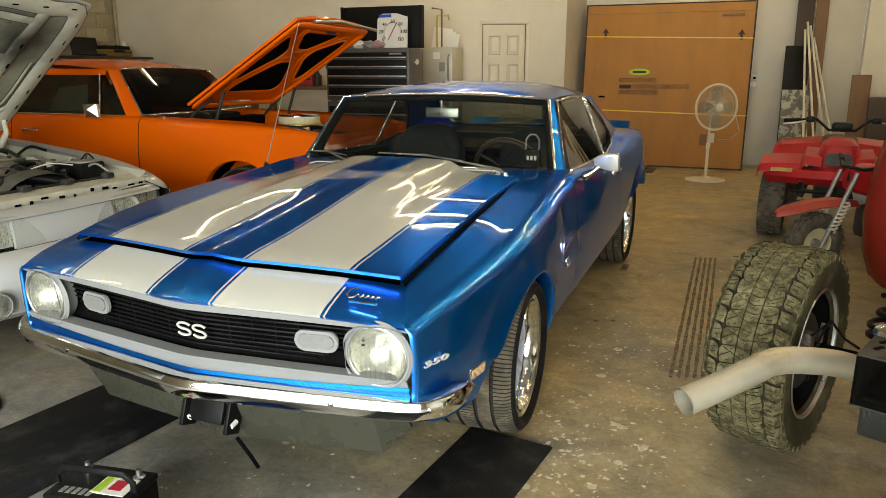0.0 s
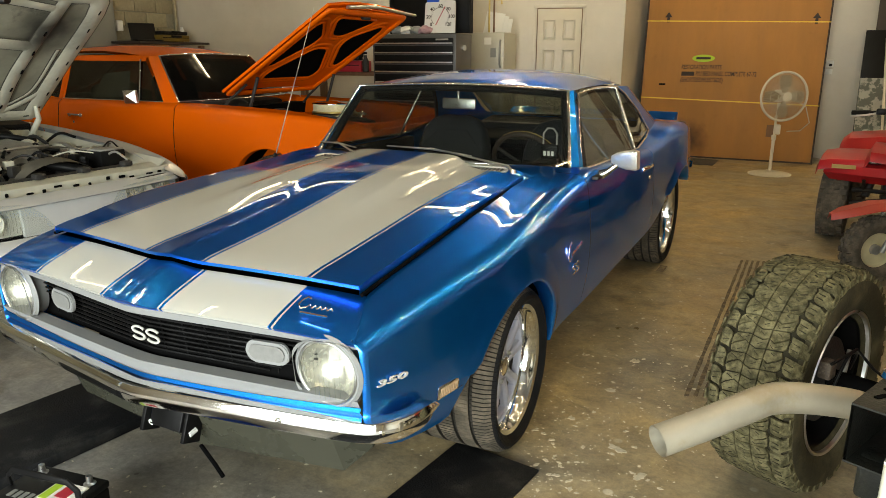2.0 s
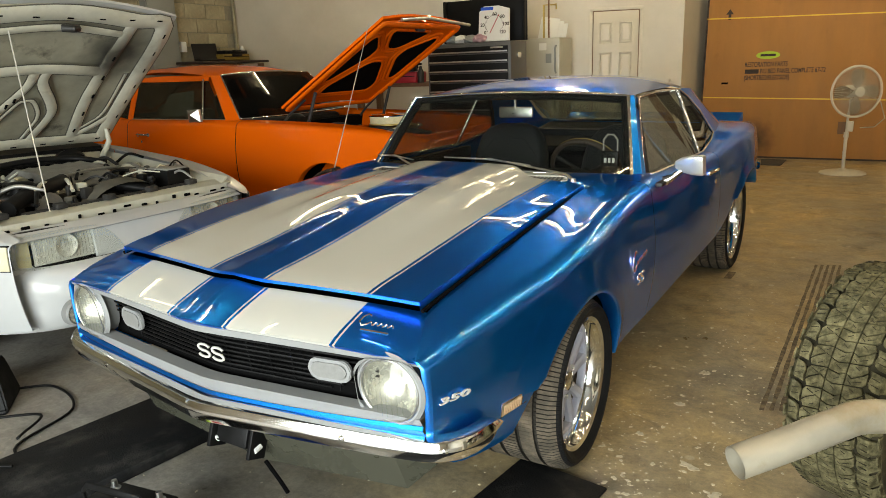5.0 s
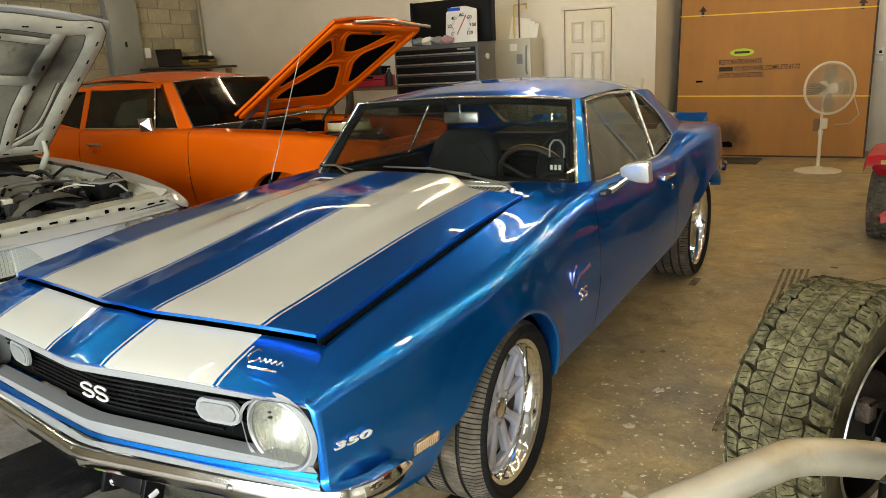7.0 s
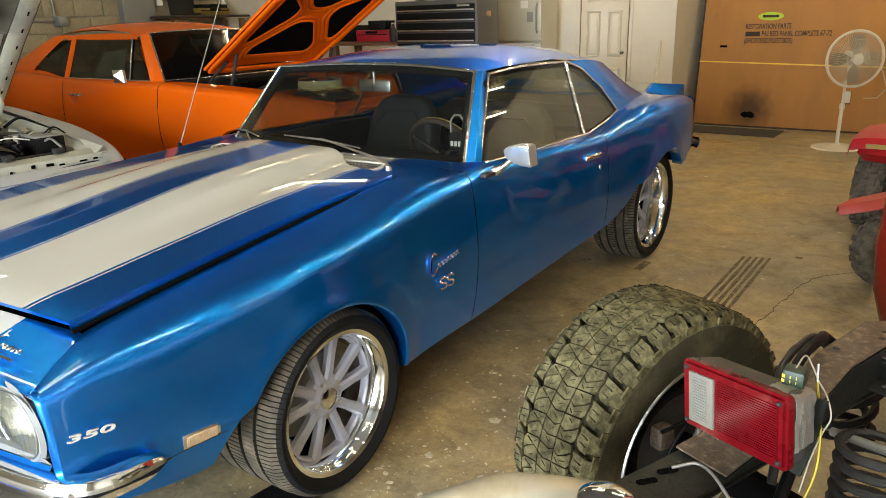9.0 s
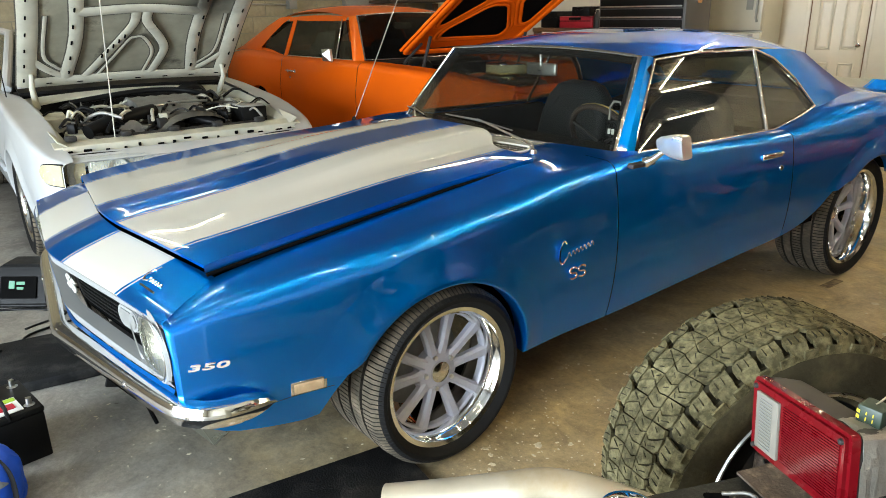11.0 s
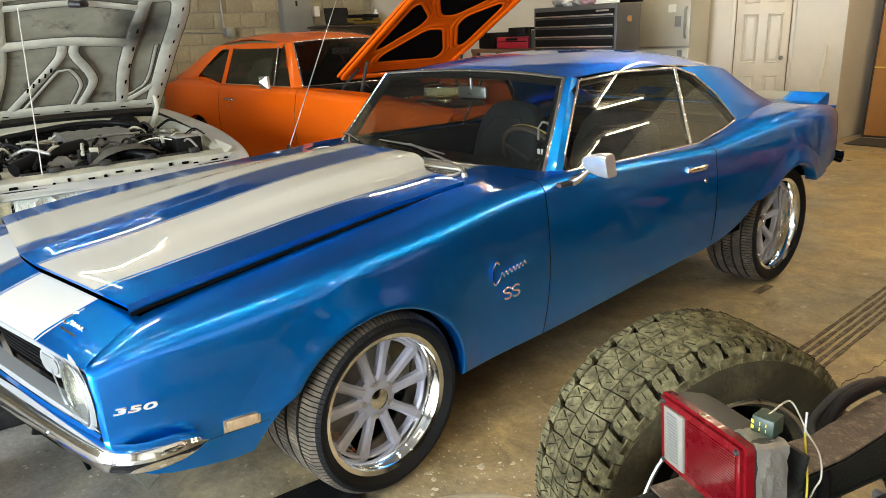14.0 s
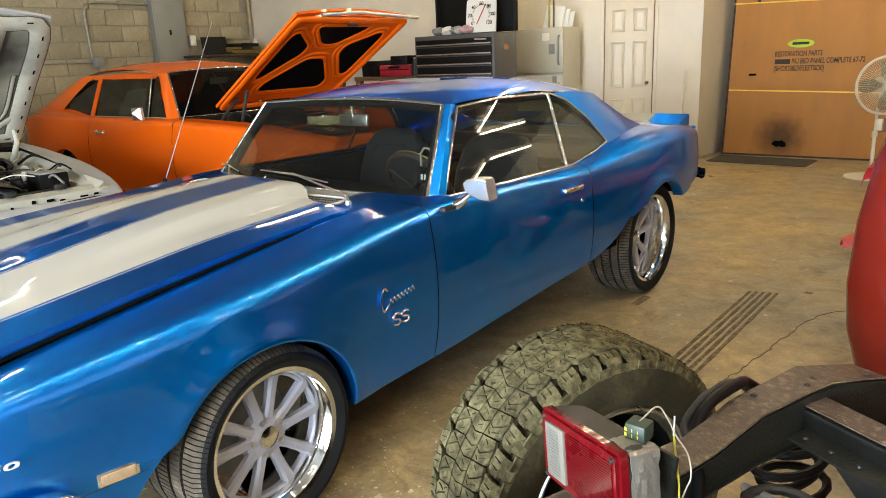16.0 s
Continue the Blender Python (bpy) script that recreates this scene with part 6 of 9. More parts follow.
    for s in (-1, 1):
        h = new("hood_hinge")
        h.parent = t
        strip("hinge_arm", [V(s * 0.57, 0.72, 0.97), V(s * 0.57, 0.64, 1.05), V(s * 0.55, 0.46, 1.18)], 0.012, DARKMET, h)
        strip("hinge_spring", [V(s * 0.56, 0.44, 0.97), V(s * 0.55, 0.34, 1.24)], 0.014, DARKMET, h)
    for s in (-1, 1):
        wheel(t, (s * 0.74, 0.0, 0.33), s, 0.33, 0.22, 0.215, dish=0.03, name="front_wheel", seg=40)
        wheel(t, (s * 0.74, 2.82, 0.33), s, 0.33, 0.23, 0.215, dish=0.05, name="rear_wheel", seg=40)


orange_coupe()
# ---------- white hatchback with its hood up ----------
MUS = dict(
    X=smooth_curve((-0.86, 0.72), (-0.76, 0.79), (-0.5, 0.845), (0, 0.872), (1.0, 0.875), (3.0, 0.87), (3.4, 0.80)),
    zm=smooth_curve((-0.8, 0.58), (3, 0.62)), low=0.05, up=0.03,
    base=smooth_curve((-0.86, 0.28), (-0.4, 0.26), (0.5, 0.25), (3.4, 0.28)),
    top=smooth_curve((-0.86, 0.705), (-0.6, 0.785), (-0.2, 0.862), (0.2, 0.905), (0.6, 0.94), (1.0, 0.955), (3.4, 0.96)),
    round=smooth_curve((-0.86, 0.03), (3.4, 0.04)),
    xin=smooth_curve((-0.86, 0.66), (0.5, 0.70), (0.7, 0.74), (0.9, 0.78), (3.4, 0.78)),
    zin=smooth_curve((-0.86, 0.715), (-0.2, 0.868), (0.6, 0.945), (1.0, 0.96), (3.4, 0.965)),
    arches=[(0.03, 0.31, 0.362), (2.55, 0.31, 0.345)])


BAYDARK = material("bay_grime_and_rib_line", (0.085, 0.078, 0.06), 0.85, 0, 0.3, 12)
MARKERLENS = material("yellowed_marker_lens", (0.52, 0.47, 0.30), 0.2, 0, 0.1, 30, coat=0.6)


def white_hatchback():
    t = thing("white_hatchback", pose(-2.50, 0.07, 0, 0, 0, 90), "white hatchback with open hood and dusty engine bay", "car")
    body = new("body")
    body.parent = t
    for s in (-1, 1):
        side_panel("front_fender", MUS, -0.86, 0.69, s, body, WHITECAR)
        side_panel("door", MUS, 0.698, 2.0, s, body, WHITECAR)
        side_panel("quarter_panel", MUS, 2.008, 3.4, s, body, WHITECAR)
        arch_lip(MUS, 0, s, body, WHITECAR)
        arch_lip(MUS, 1, s, body, WHITECAR)
        strip("body_moulding", [V(s * (MUS["X"](y) + 0.006), y, 0.50) for y in (0.38, 0.69, 1.2, 2.0)], 0.018, material("grey_moulding", (0.42, 0.44, 0.46), 0.5), body)
    bm = B()
    box(bm, (0, 1.5, 0.36), (1.6, 1.6, 0.2))
    box(bm, (0, 0.68, 0.62), (1.5, 0.1, 0.55))
    box(bm, (0, 2.6, 0.5), (0.9, 1.5, 0.5))
    part("underbody", bm, MATT, body)
    # front fascia
    bm = B()
    rows = []
    for z, d in ((0.555, 0.0), (0.55, -0.03), (0.535, -0.07), (0.51, -0.10), (0.47, -0.12), (0.42, -0.13), (0.40, -0.12), (0.34, -0.11), (0.27, -0.09), (0.24, -0.04)):
        row = []
        for k in range(25):
            u = -1 + k / 12
            e = abs(u) ** 5
            row.append(V(u * 0.79, -0.83 + d * (1 - 0.75 * e) + 0.30 * e - 0.06 * (1 - u * u), z))
        rows.append(row)
    grid(bm, rows)
    part("front_bumper_cover", bm, WHITECAR, t, "white plastic bumper cover", sharp=40)
    for s in (-1, 1):
        fog = new("fog_lamp")
        fog.parent = t
        bm = B()
        lathe(bm, [(0.066, 0.03), (0.064, -0.005), (0.055, -0.012), (0.052, -0.004)], (s * 0.53, -1.00, 0.345), 32, "y")
        part("bezel", bm, ARGENT, fog)
        bm = B()
        lathe(bm, [(0.0, -0.014), (0.03, -0.011), (0.053, -0.002)], (s * 0.53, -1.00, 0.345), 32, "y")
        part("lens", bm, CLEARLAMP, fog)
        # lamps
        hl = new("headlight")
        hl.parent = t

        def front(x):
            return -0.868 + 0.03 * (x / 0.6) ** 2 + 0.045 * max(0.0, (x - 0.58) / 0.17) ** 2

        def lamp(name, x0, x1, bottom, top, back, mat, label="", thick=0.006):
            bm = B()
            rows = []
            for k in range(9):
                x = x0 + (x1 - x0) * k / 8
                b, c = bottom(x), top(x)
                rows.append([V(s * x, front(x) + back + 0.05 * (z - 0.64) ** 2 * 10 + 0.10 * max(0, z - 0.64), z) for z in [b + (c - b) * j / 5 for j in range(6)]])
            slab(bm, rows, (0, thick, 0))
            return part(name, bm, mat, hl, label)
        low = smooth_curve((0.15, 0.556), (0.29, 0.551), (0.60, 0.553), (0.755, 0.590))
        high = smooth_curve((0.15, 0.575), (0.22, 0.665), (0.29, 0.712), (0.45, 0.722), (0.60, 0.724), (0.70, 0.718), (0.755, 0.690))
        lamp("lamp_bed", 0.145, 0.760, lambda x: low(x) - 0.008, lambda x: high(x) + 0.008, 0.050, BLACK, thick=0.02)
        for x0, x1, mat, lb in ((0.155, 0.283, LAMPGLASS, "bright inner lamp reflector"), (0.297, 0.588, LAMPGLASS, "bright lamp reflector"), (0.602, 0.750, MARKERLENS, "yellowed corner marker")):
            lamp("reflector", x0, x1, lambda x: low(x) + 0.010, lambda x: high(x) - 0.010, 0.036, mat, lb)
            lamp("lamp_lens", x0 - 0.004, x1 + 0.004, low, high, 0.0, LENS, "clear lamp lens").visible_shadow = False
        for k in range(17):
            x = 0.310 + 0.0166 * k
            strip("lens_flute", [V(s * x, front(x) + 0.026, 0.575), V(s * x, front(x) + 0.024, 0.64), V(s * x, front(x) + 0.034, 0.70)], 0.0012, CLEARLAMP, hl, seg=5)
        bm = B()
        lathe(bm, [(0.0, 0.02), (0.03, 0.012), (0.052, -0.006), (0.056, -0.008)], (s * 0.44, front(0.44) + 0.024, 0.638), 28, "y")
        part("reflector_bowl", bm, LAMPGLASS, hl)
        for name, mat, off, pad in (("marker_seal", BLACK, 0.003, 0.006), ("corner_marker", MARKERLENS, 0.007, 0.0)):
            bm = B()
            rows = []
            for k in range(9):
                f = k / 8
                y = -0.855 + (0.150 + pad) * f
                half = (0.056 + pad) * math.sqrt(max(0.02, 1 - f ** 3))
                mid = 0.640 + 0.012 * f
                rows.append([V(s * (side_point(MUS, y, z) + off), y, z) for z in [mid - half + 2 * half * j / 5 for j in range(6)]])
            slab(bm, rows, (-s * 0.012, 0, 0))
            part(name, bm, mat, hl, "yellowed corner marker" if pad == 0 else "")
    # nose panel and radiator support
    bm = B()
    rows = [[V(x, -0.83 - 0.04 * (1 - (x / 0.66) ** 2) + d, z) for x in [-0.68 + 1.36 * k / 14 for k in range(15)]] for d, z in ((0.02, 0.690), (0.0, 0.700), (0.05, 0.725), (0.10, 0.735))]
    grid(bm, rows)
    part("nose_panel", bm, WHITECAR, body)
    bm = B()
    slab(bm, [[V(x, -0.860 + 0.10 * x * x, 0.550), V(x, -0.858 + 0.10 * x * x, 0.60), V(x, -0.845 + 0.10 * x * x, 0.696)] for x in [-0.30 + 0.60 * k / 8 for k in range(9)]], (0, 0.02, 0))
    part("nose_filler", bm, WHITECAR, body)
    bm = B()
    box(bm, (0, -0.775, 0.62), (1.38, 0.02, 0.16))
    part("lamp_backing", bm, WHITECAR, body)
    rs = new("radiator_support")
    rs.parent = t
    bm = B()
    slab(bm, [[V(x, -0.70, 0.765), V(x, -0.62, 0.785), V(x, -0.56, 0.775)] for x in [-0.72 + 1.44 * k / 10 for k in range(11)]], (0, 0, -0.02))
    box(bm, (0, -0.705, 0.735), (1.36, 0.02, 0.065))
    part("support_bar", bm, BAYWHITE, rs)
    random.seed(21)
    for k in range(15):
        x = -0.64 + 1.28 * k / 14 + random.uniform(-0.02, 0.02)
        bm = B()
        prism(bm, rounded(random.uniform(0.014, 0.05), random.uniform(0.010, 0.02), 0.0045, 3), 0.004, Matrix.Translation((x, -0.717, 0.737 + random.uniform(-0.012, 0.012))) @ Matrix.Rotation(radians(90), 4, "X"))
        part("hole", bm, MATT, rs)
        if k % 3 == 0:
            bm = B()
            box(bm, (x + 0.03, -0.64, 0.800), (0.06, 0.05, 0.03), 0.008)
            part("bracket", bm, DARKMET, rs)
    bm = B()
    rows = []
    for k in range(17):
        a = math.pi * k / 16
        rows.append([V(0.12 - 0.25 * math.cos(a), -0.55, 0.70 + 0.145 * math.sin(a)), V(0.12 - 0.24 * math.cos(a), -0.44, 0.72 + 0.145 * math.sin(a)), V(0.12 - 0.17 * math.cos(a), -0.36, 0.72 + 0.11 * math.sin(a))])
    grid(bm, rows)
    part("fan_shroud", bm, BAYDARK, t, "dusty brown-black fan shroud")
    bm = B()
    box(bm, (0, -0.6, 0.62), (1.0, 0.06, 0.34), 0.01)
    part("radiator", bm, DARKMET, t)
    # inner fenders and firewall
    for s in (-1, 1):
        bm = B()
        slab(bm, [[V(s * 0.70, -0.7, 0.80), V(s * 0.715, 0.6, 0.92)], [V(s * 0.64, -0.7, 0.76), V(s * 0.62, 0.6, 0.87)], [V(s * 0.58, -0.7, 0.5), V(s * 0.55, 0.6, 0.5)]], (0, 0, -0.01))
        part("inner_fender", bm, BAYWHITE, body)
    bm = B()
    box(bm, (0, 0.0, 0.70), (1.2, 1.3, 0.02))
    part("bay_floor", bm, MATT, body)
    bm = B()
    slab(bm, [[V(x, 0.60, 0.5), V(x, 0.62, 0.93), V(x, 0.72, 0.955)] for x in (-0.72, 0, 0.72)], (0, 0.02, 0))
    part("firewall", bm, BLACK, body)
    bm = B()
    slab(bm, [[V(x, 0.545, 0.925 - 0.06 * (x / 0.7) ** 2), V(x, 0.595, 0.945 - 0.03 * (x / 0.7) ** 2)] for x in [-0.68 + 1.36 * k / 10 for k in range(11)]], (0, 0, -0.012))
    part("firewall_lip", bm, BAYWHITE, body)
    bm = B()
    slab(bm, [[V(x, 0.60, 0.955 + 0.012 * (1 - (x / 0.7) ** 2)), V(x, 0.74, 0.985 + 0.012 * (1 - (x / 0.7) ** 2))] for x in [-0.70 + 1.4 * k / 10 for k in range(11)]], (0, 0, -0.02))
    part("cowl", bm, BLACK, body)
    for s in (-1, 1):
        bm = B()
        lathe(bm, [(0.0, 0.03), (0.05, 0.03), (0.06, 0.01), (0.11, 0.0), (0.12, -0.08)], (s * 0.58, 0.10, 0.835), 28, "z")
        part("strut_tower", bm, BAYWHITE, t)
    # engine
    en = new("engine")
    en.parent = t
    bm = B()
    box(bm, (0, -0.02, 0.64), (0.62, 0.66, 0.3), 0.05)
    part("engine_block", bm, DARKMET, en)
    bm = B()
    rows = []
    for k in range(11):
        x = 0.27 - 0.40 * k / 10
        rows.append([V(x, -0.20, 0.845 - 0.008 * (k % 2)), V(x, -0.08, 0.905 - 0.006 * (k % 2)), V(x, 0.16, 0.920 - 0.006 * (k % 2)), V(x, 0.30, 0.865 - 0.008 * (k % 2))])
    slab(bm, rows, (0, 0, -0.06))
    part("intake_plenum", bm, GREYMET, en, "ribbed cast intake plenum", sharp=25)
    for s in (-1, 1):
        bm = B()
        box(bm, (s * 0.27, -0.02, 0.80), (0.12, 0.56, 0.09), 0.03, Matrix.Rotation(s * radians(25), 4, "Y"))
        part("valve_cover", bm, DARKMET, en)
    bm = B()
    tube(bm, [V(-0.06, -0.2, 0.86), V(-0.16, -0.30, 0.86), V(-0.34, -0.36, 0.84), (-0.5, -0.46, 0.80)], 0.042, 14)
    part("intake_hose", bm, BLACK, en)
    bm = B()
    tube(bm, [V(0.06, -0.30, 0.80), V(0.14, -0.46, 0.82), V(0.26, -0.55, 0.78)], 0.028, 12)
    part("radiator_hose", bm, BLACK, en)
    bm = B()
    lathe(bm, [(0.02, -0.03), (0.075, -0.03), (0.078, 0.03), (0.02, 0.03)], (-0.24, -0.34, 0.76), 24, "y")
    part("alternator", bm, GREYMET, en)
    bm = B()
    lathe(bm, [(0.02, -0.01), (0.09, -0.01), (0.09, 0.015), (0.02, 0.015)], (0.02, -0.40, 0.72), 28, "y")
    part("pulley", bm, DARKMET, en)
    strip("fuel_rail", [V(-0.10, -0.215, 0.885), V(0.10, -0.20, 0.900), V(0.30, -0.19, 0.895)], 0.009, DULLCHROME, en)
    strip("loom", [V(-0.44, 0.36, 0.89), V(-0.2, 0.38, 0.915), V(0.06, 0.37, 0.935), V(0.30, 0.30, 0.925), V(0.42, 0.12, 0.895)], 0.019, BLACK, en, curve=6)
    strip("loom", [V(-0.50, 0.30, 0.87), V(-0.30, 0.42, 0.895), V(0.10, 0.45, 0.905), V(0.46, 0.40, 0.90)], 0.012, DARKMET, en, curve=6)
    bm = B()
    lathe(bm, [(0.0, 0.075), (0.05, 0.072), (0.072, 0.055), (0.078, -0.02), (0.07, -0.10)], (-0.33, -0.28, 0.83), 28, "z")
    part("air_canister", bm, BLACK, en)
    random.seed(4)
    for k in range(120):
        x, y = random.uniform(-0.54, 0.56), random.uniform(-0.46, 0.52)
        a = V(x, y, random.uniform(0.78, 0.87) - (0.03 if abs(x - 0.07) < 0.22 and y < 0.3 else 0))
        b = a + V(random.uniform(-0.2, 0.2), random.uniform(-0.25, 0.25), random.uniform(-0.03, 0.03))
        strip("hose", [a, (a + b) / 2 + V(0, 0, random.uniform(0.01, 0.05)), b], random.uniform(0.004, 0.013), [BLACK, DARKMET, BLACK, BAYDARK, BLACK, DARKMET, GREYMET, BAYWHITE][k % 8], en, curve=5)
    for k in range(150):
        bm = B()
        box(bm, (random.uniform(-0.60, 0.60), random.uniform(-0.5, 0.52), random.uniform(0.75, 0.845)), (random.uniform(0.015, 0.055), random.uniform(0.015, 0.05), random.uniform(0.02, 0.06)), 0.004, Matrix.Rotation(random.uniform(0, 1.5), 4, "Z"))
        part("engine_fitting", bm, [DARKMET, BLACK, GREYMET, BLACK, BAYDARK, BLACK, RUSTPLATE, BLACK, BAYWHITE][k % 9], en)
    bt = new("battery")
    bt.parent = t
    bm = B()
    box(bm, (0.50, 0.02 - 0.42, 0.78), (0.17, 0.20, 0.17), 0.008)
    part("case", bm, BLACK, bt)
    bm = B()
    box(bm, (0.50, -0.40, 0.868), (0.155, 0.185, 0.012), 0.003)
    part("top", bm, material("grey_battery_lid", (0.25, 0.24, 0.21), 0.5), bt)
    bm = B()
    lathe(bm, [(0.0, -0.04), (0.10, -0.03), (0.125, 0.02), (0.11, 0.1), (0, 0.12)], (0.42, 0.50, 0.84), 28, "y")
    part("brake_booster", bm, BLACK, t)
    bm = B()
    box(bm, (-0.54, -0.34, 0.73), (0.12, 0.18, 0.13), 0.02)
    part("coolant_bottle", bm, material("yellowed_plastic", (0.52, 0.50, 0.38), 0.4), t)

    # windshield, pillars, roof, mirror
    bm = B()
    slab(bm, [[V(x, 0.76 + 0.12 * (x / 0.72) ** 2, 0.985), V(x * 0.80, 1.42, 1.335)] for x in [-0.72 + 1.44 * k / 8 for k in range(9)]], (0, 0.005, -0.003))
    g = part("windshield", bm, GLASS, t)
    g.visible_shadow = False
    bm = B()
    slab(bm, [[V(-0.60, y, z - 0.03), V(-0.3, y, z), V(0.3, y, z), V(0.60, y, z - 0.03)] for y, z in ((1.40, 1.35), (1.7, 1.375), (2.4, 1.36), (3.3, 1.12))], (0, 0, -0.02))
    part("roof", bm, WHITECAR, t)
    for s in (-1, 1):
        bm = B()
        tube(bm, [V(s * 0.745, 0.86, 0.965), V(s * 0.60, 1.42, 1.325), V(s * 0.61, 1.9, 1.34), V(s * 0.62, 2.6, 1.27), V(s * 0.70, 3.3, 0.98)], 0.032, 10)
        part("roof_pillar", bm, WHITECAR, t)
        bm = B()
        slab(bm, [[V(s * 0.785, 0.93, 0.955), V(s * 0.63, 1.44, 1.315)], [V(s * 0.785, 2.0, 0.955), V(s * 0.63, 1.98, 1.325)]], (-s * 0.006, 0, 0))
        g = part("door_glass", bm, GLASS, t)
        g.visible_shadow = False
        bm = B()
        slab(bm, [[V(s * 0.785, 2.06, 0.955), V(s * 0.63, 2.04, 1.325)], [V(s * 0.76, 3.0, 0.96), V(s * 0.66, 2.7, 1.22)]], (-s * 0.006, 0, 0))
        part("quarter_glass", bm, BLACK, t)
        strip("centre_pillar", [V(s * 0.79, 2.03, 0.955), V(s * 0.635, 2.01, 1.325)], 0.02, BLACK, t)
        strip("belt_moulding", [V(s * 0.80, 0.93, 0.962), V(s * 0.80, 2.0, 0.965)], 0.010, BLACK, t)
        if s > 0:
            continue
        dm = new("door_mirror")
        dm.parent = t
        bm = B()
        rows = []
        for x, sc in ((0.86, 0.8), (0.90, 1.0), (0.99, 0.95), (1.02, 0.6)):
            rows.append([V(s * x, 1.0 + p[0] - 0.3 * (x - 0.86), 1.02 + p[1]) for p in rounded(0.085 * sc, 0.12 * sc, 0.025 * sc, 4)])
        vs = grid(bm, rows, close_v=True)
        bm.faces.new(vs[0])
        bm.faces.new(vs[-1])
        part("mirror_shell", bm, WHITECAR, dm)
        strip("mirror_arm", [V(s * 0.79, 1.0, 0.97), V(s * 0.88, 1.0, 0.99)], 0.022, BLACK, dm)
    bm = B()
    box(bm, (0, 1.05, 0.92), (1.4, 0.3, 0.12), 0.04)
    part("dashboard", bm, DARKTRIM, t)
    for cx in (-0.36, 0.36):
        bm = B()
        box(bm, (cx, 1.95, 0.85), (0.5, 0.16, 0.6), 0.06, Matrix.Rotation(radians(-14), 4, "X"))
        part("front_seat", bm, SEATGREY, t)
    strip("antenna", [V(-0.78, 0.56, 0.94), V(-0.78, 0.74, 1.55)], [0.004, 0.002], BLACK, t)

    # raised hood
    base, tip, w = V(0, 0.58, 0.985), V(0, -0.44, 1.765), 0.705
    hood = new("hood")
    hood.parent = t
    F = lambda u, v, o=0.0: hood_frame(u, v, o, w * (1 - 0.04 * v), base + V(0, 0, 0), tip)
    bm = B()
    slab(bm, [[F(u, v + 0.05 * (1 - u * u) * v, -0.03 * (1 - u * u)) for u in [-1 + k / 6 for k in range(13)]] for v in (0, 0.15, 0.35, 0.55, 0.75, 0.9, 1.0)], (0, 0.010, 0.014))
    part("hood_skin", bm, WHITECAR, hood)
    inner = material("sooty_hood_frame_paint", (0.50, 0.485, 0.39), 0.5, 0, 0.14, 8, color2=(0.24, 0.205, 0.14), mix=(0.60, 0.86), mscale=11)
    scorch(inner, tuple(F(0.63, 0.73)), (0.30, 0.30, 0.30), (0.012, 0.010, 0.008))
    bm = B()
    slab(bm, [[F(u * 0.97, 0.02 + 0.96 * v + 0.05 * (1 - u * u) * v, 0.006 - 0.02 * (1 - u * u)) for u in [-1 + k / 6 for k in range(13)]] for v in (0, 0.3, 0.6, 1.0)], (0, 0.004, 0.006))
    liner = material("dusty_hood_liner", (0.31, 0.295, 0.22), 0.6, 0, 0.2, 7, color2=(0.05, 0.044, 0.034), mix=(0.57, 0.70), mscale=3.4)
    scorch(liner, tuple(F(0.63, 0.73)), (0.30, 0.30, 0.30), (0.012, 0.010, 0.008))
    part("hood_inner_skin", bm, liner, hood)
    ribs = [([(-0.93, 0.04), (-0.93, 0.5), (-0.92, 0.93), (-0.6, 0.97), (0, 1.01), (0.6, 0.97), (0.92, 0.93), (0.93, 0.5), (0.93, 0.04)], 0.050),
            ([(-0.93, 0.06), (-0.5, 0.07), (0.0, 0.08), (0.5, 0.07), (0.93, 0.06)], 0.046),
            ([(-0.60, 0.09), (-0.54, 0.45), (-0.60, 0.95)], 0.036), ([(0.60, 0.09), (0.54, 0.45), (0.60, 0.95)], 0.036),
            ([(-0.56, 0.62), (0, 0.65), (0.56, 0.62)], 0.036),
            ([(-0.42, 0.10), (-0.26, 0.28), (-0.10, 0.47), (-0.05, 0.55), (-0.05, 0.64)], 0.026), ([(0.06, 0.64), (0.06, 0.55), (0.20, 0.42), (0.27, 0.33), (0.26, 0.25), (0.19, 0.10)], 0.026),
            ([(-0.31, 0.11), (-0.18, 0.27), (-0.07, 0.405), (-0.03, 0.42), (0.05, 0.42), (0.14, 0.34), (0.165, 0.28), (0.155, 0.23), (0.11, 0.11)], 0.010),
            ([(-0.80, 0.60), (-0.80, 0.30), (-0.70, 0.20), (-0.62, 0.16)], 0.010), ([(0.80, 0.60), (0.80, 0.30), (0.70, 0.20), (0.62, 0.16)], 0.010),
            ([(-0.90, 0.26), (-0.74, 0.16), (-0.60, 0.10)], 0.024), ([(0.90, 0.26), (0.74, 0.16), (0.60, 0.10)], 0.024),
            ([(-0.56, 0.88), (0, 0.92), (0.56, 0.88)], 0.022)]
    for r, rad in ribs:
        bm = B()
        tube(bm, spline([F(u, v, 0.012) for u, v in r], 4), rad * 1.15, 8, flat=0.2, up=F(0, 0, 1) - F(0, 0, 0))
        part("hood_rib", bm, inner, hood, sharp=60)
        # thin darker band showing along both edges of the rib
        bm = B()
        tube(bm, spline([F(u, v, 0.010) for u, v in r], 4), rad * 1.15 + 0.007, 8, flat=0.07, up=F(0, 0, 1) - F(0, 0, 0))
        part("grime_line", bm, BAYDARK, hood, "dark line along the pressed rib", sharp=60)
    slots = []
    for v in [0.10 + 0.125 * k for k in range(7)]:
        slots += [(-0.955, v), (0.955, v + 0.03), (-0.575, v + 0.05)]
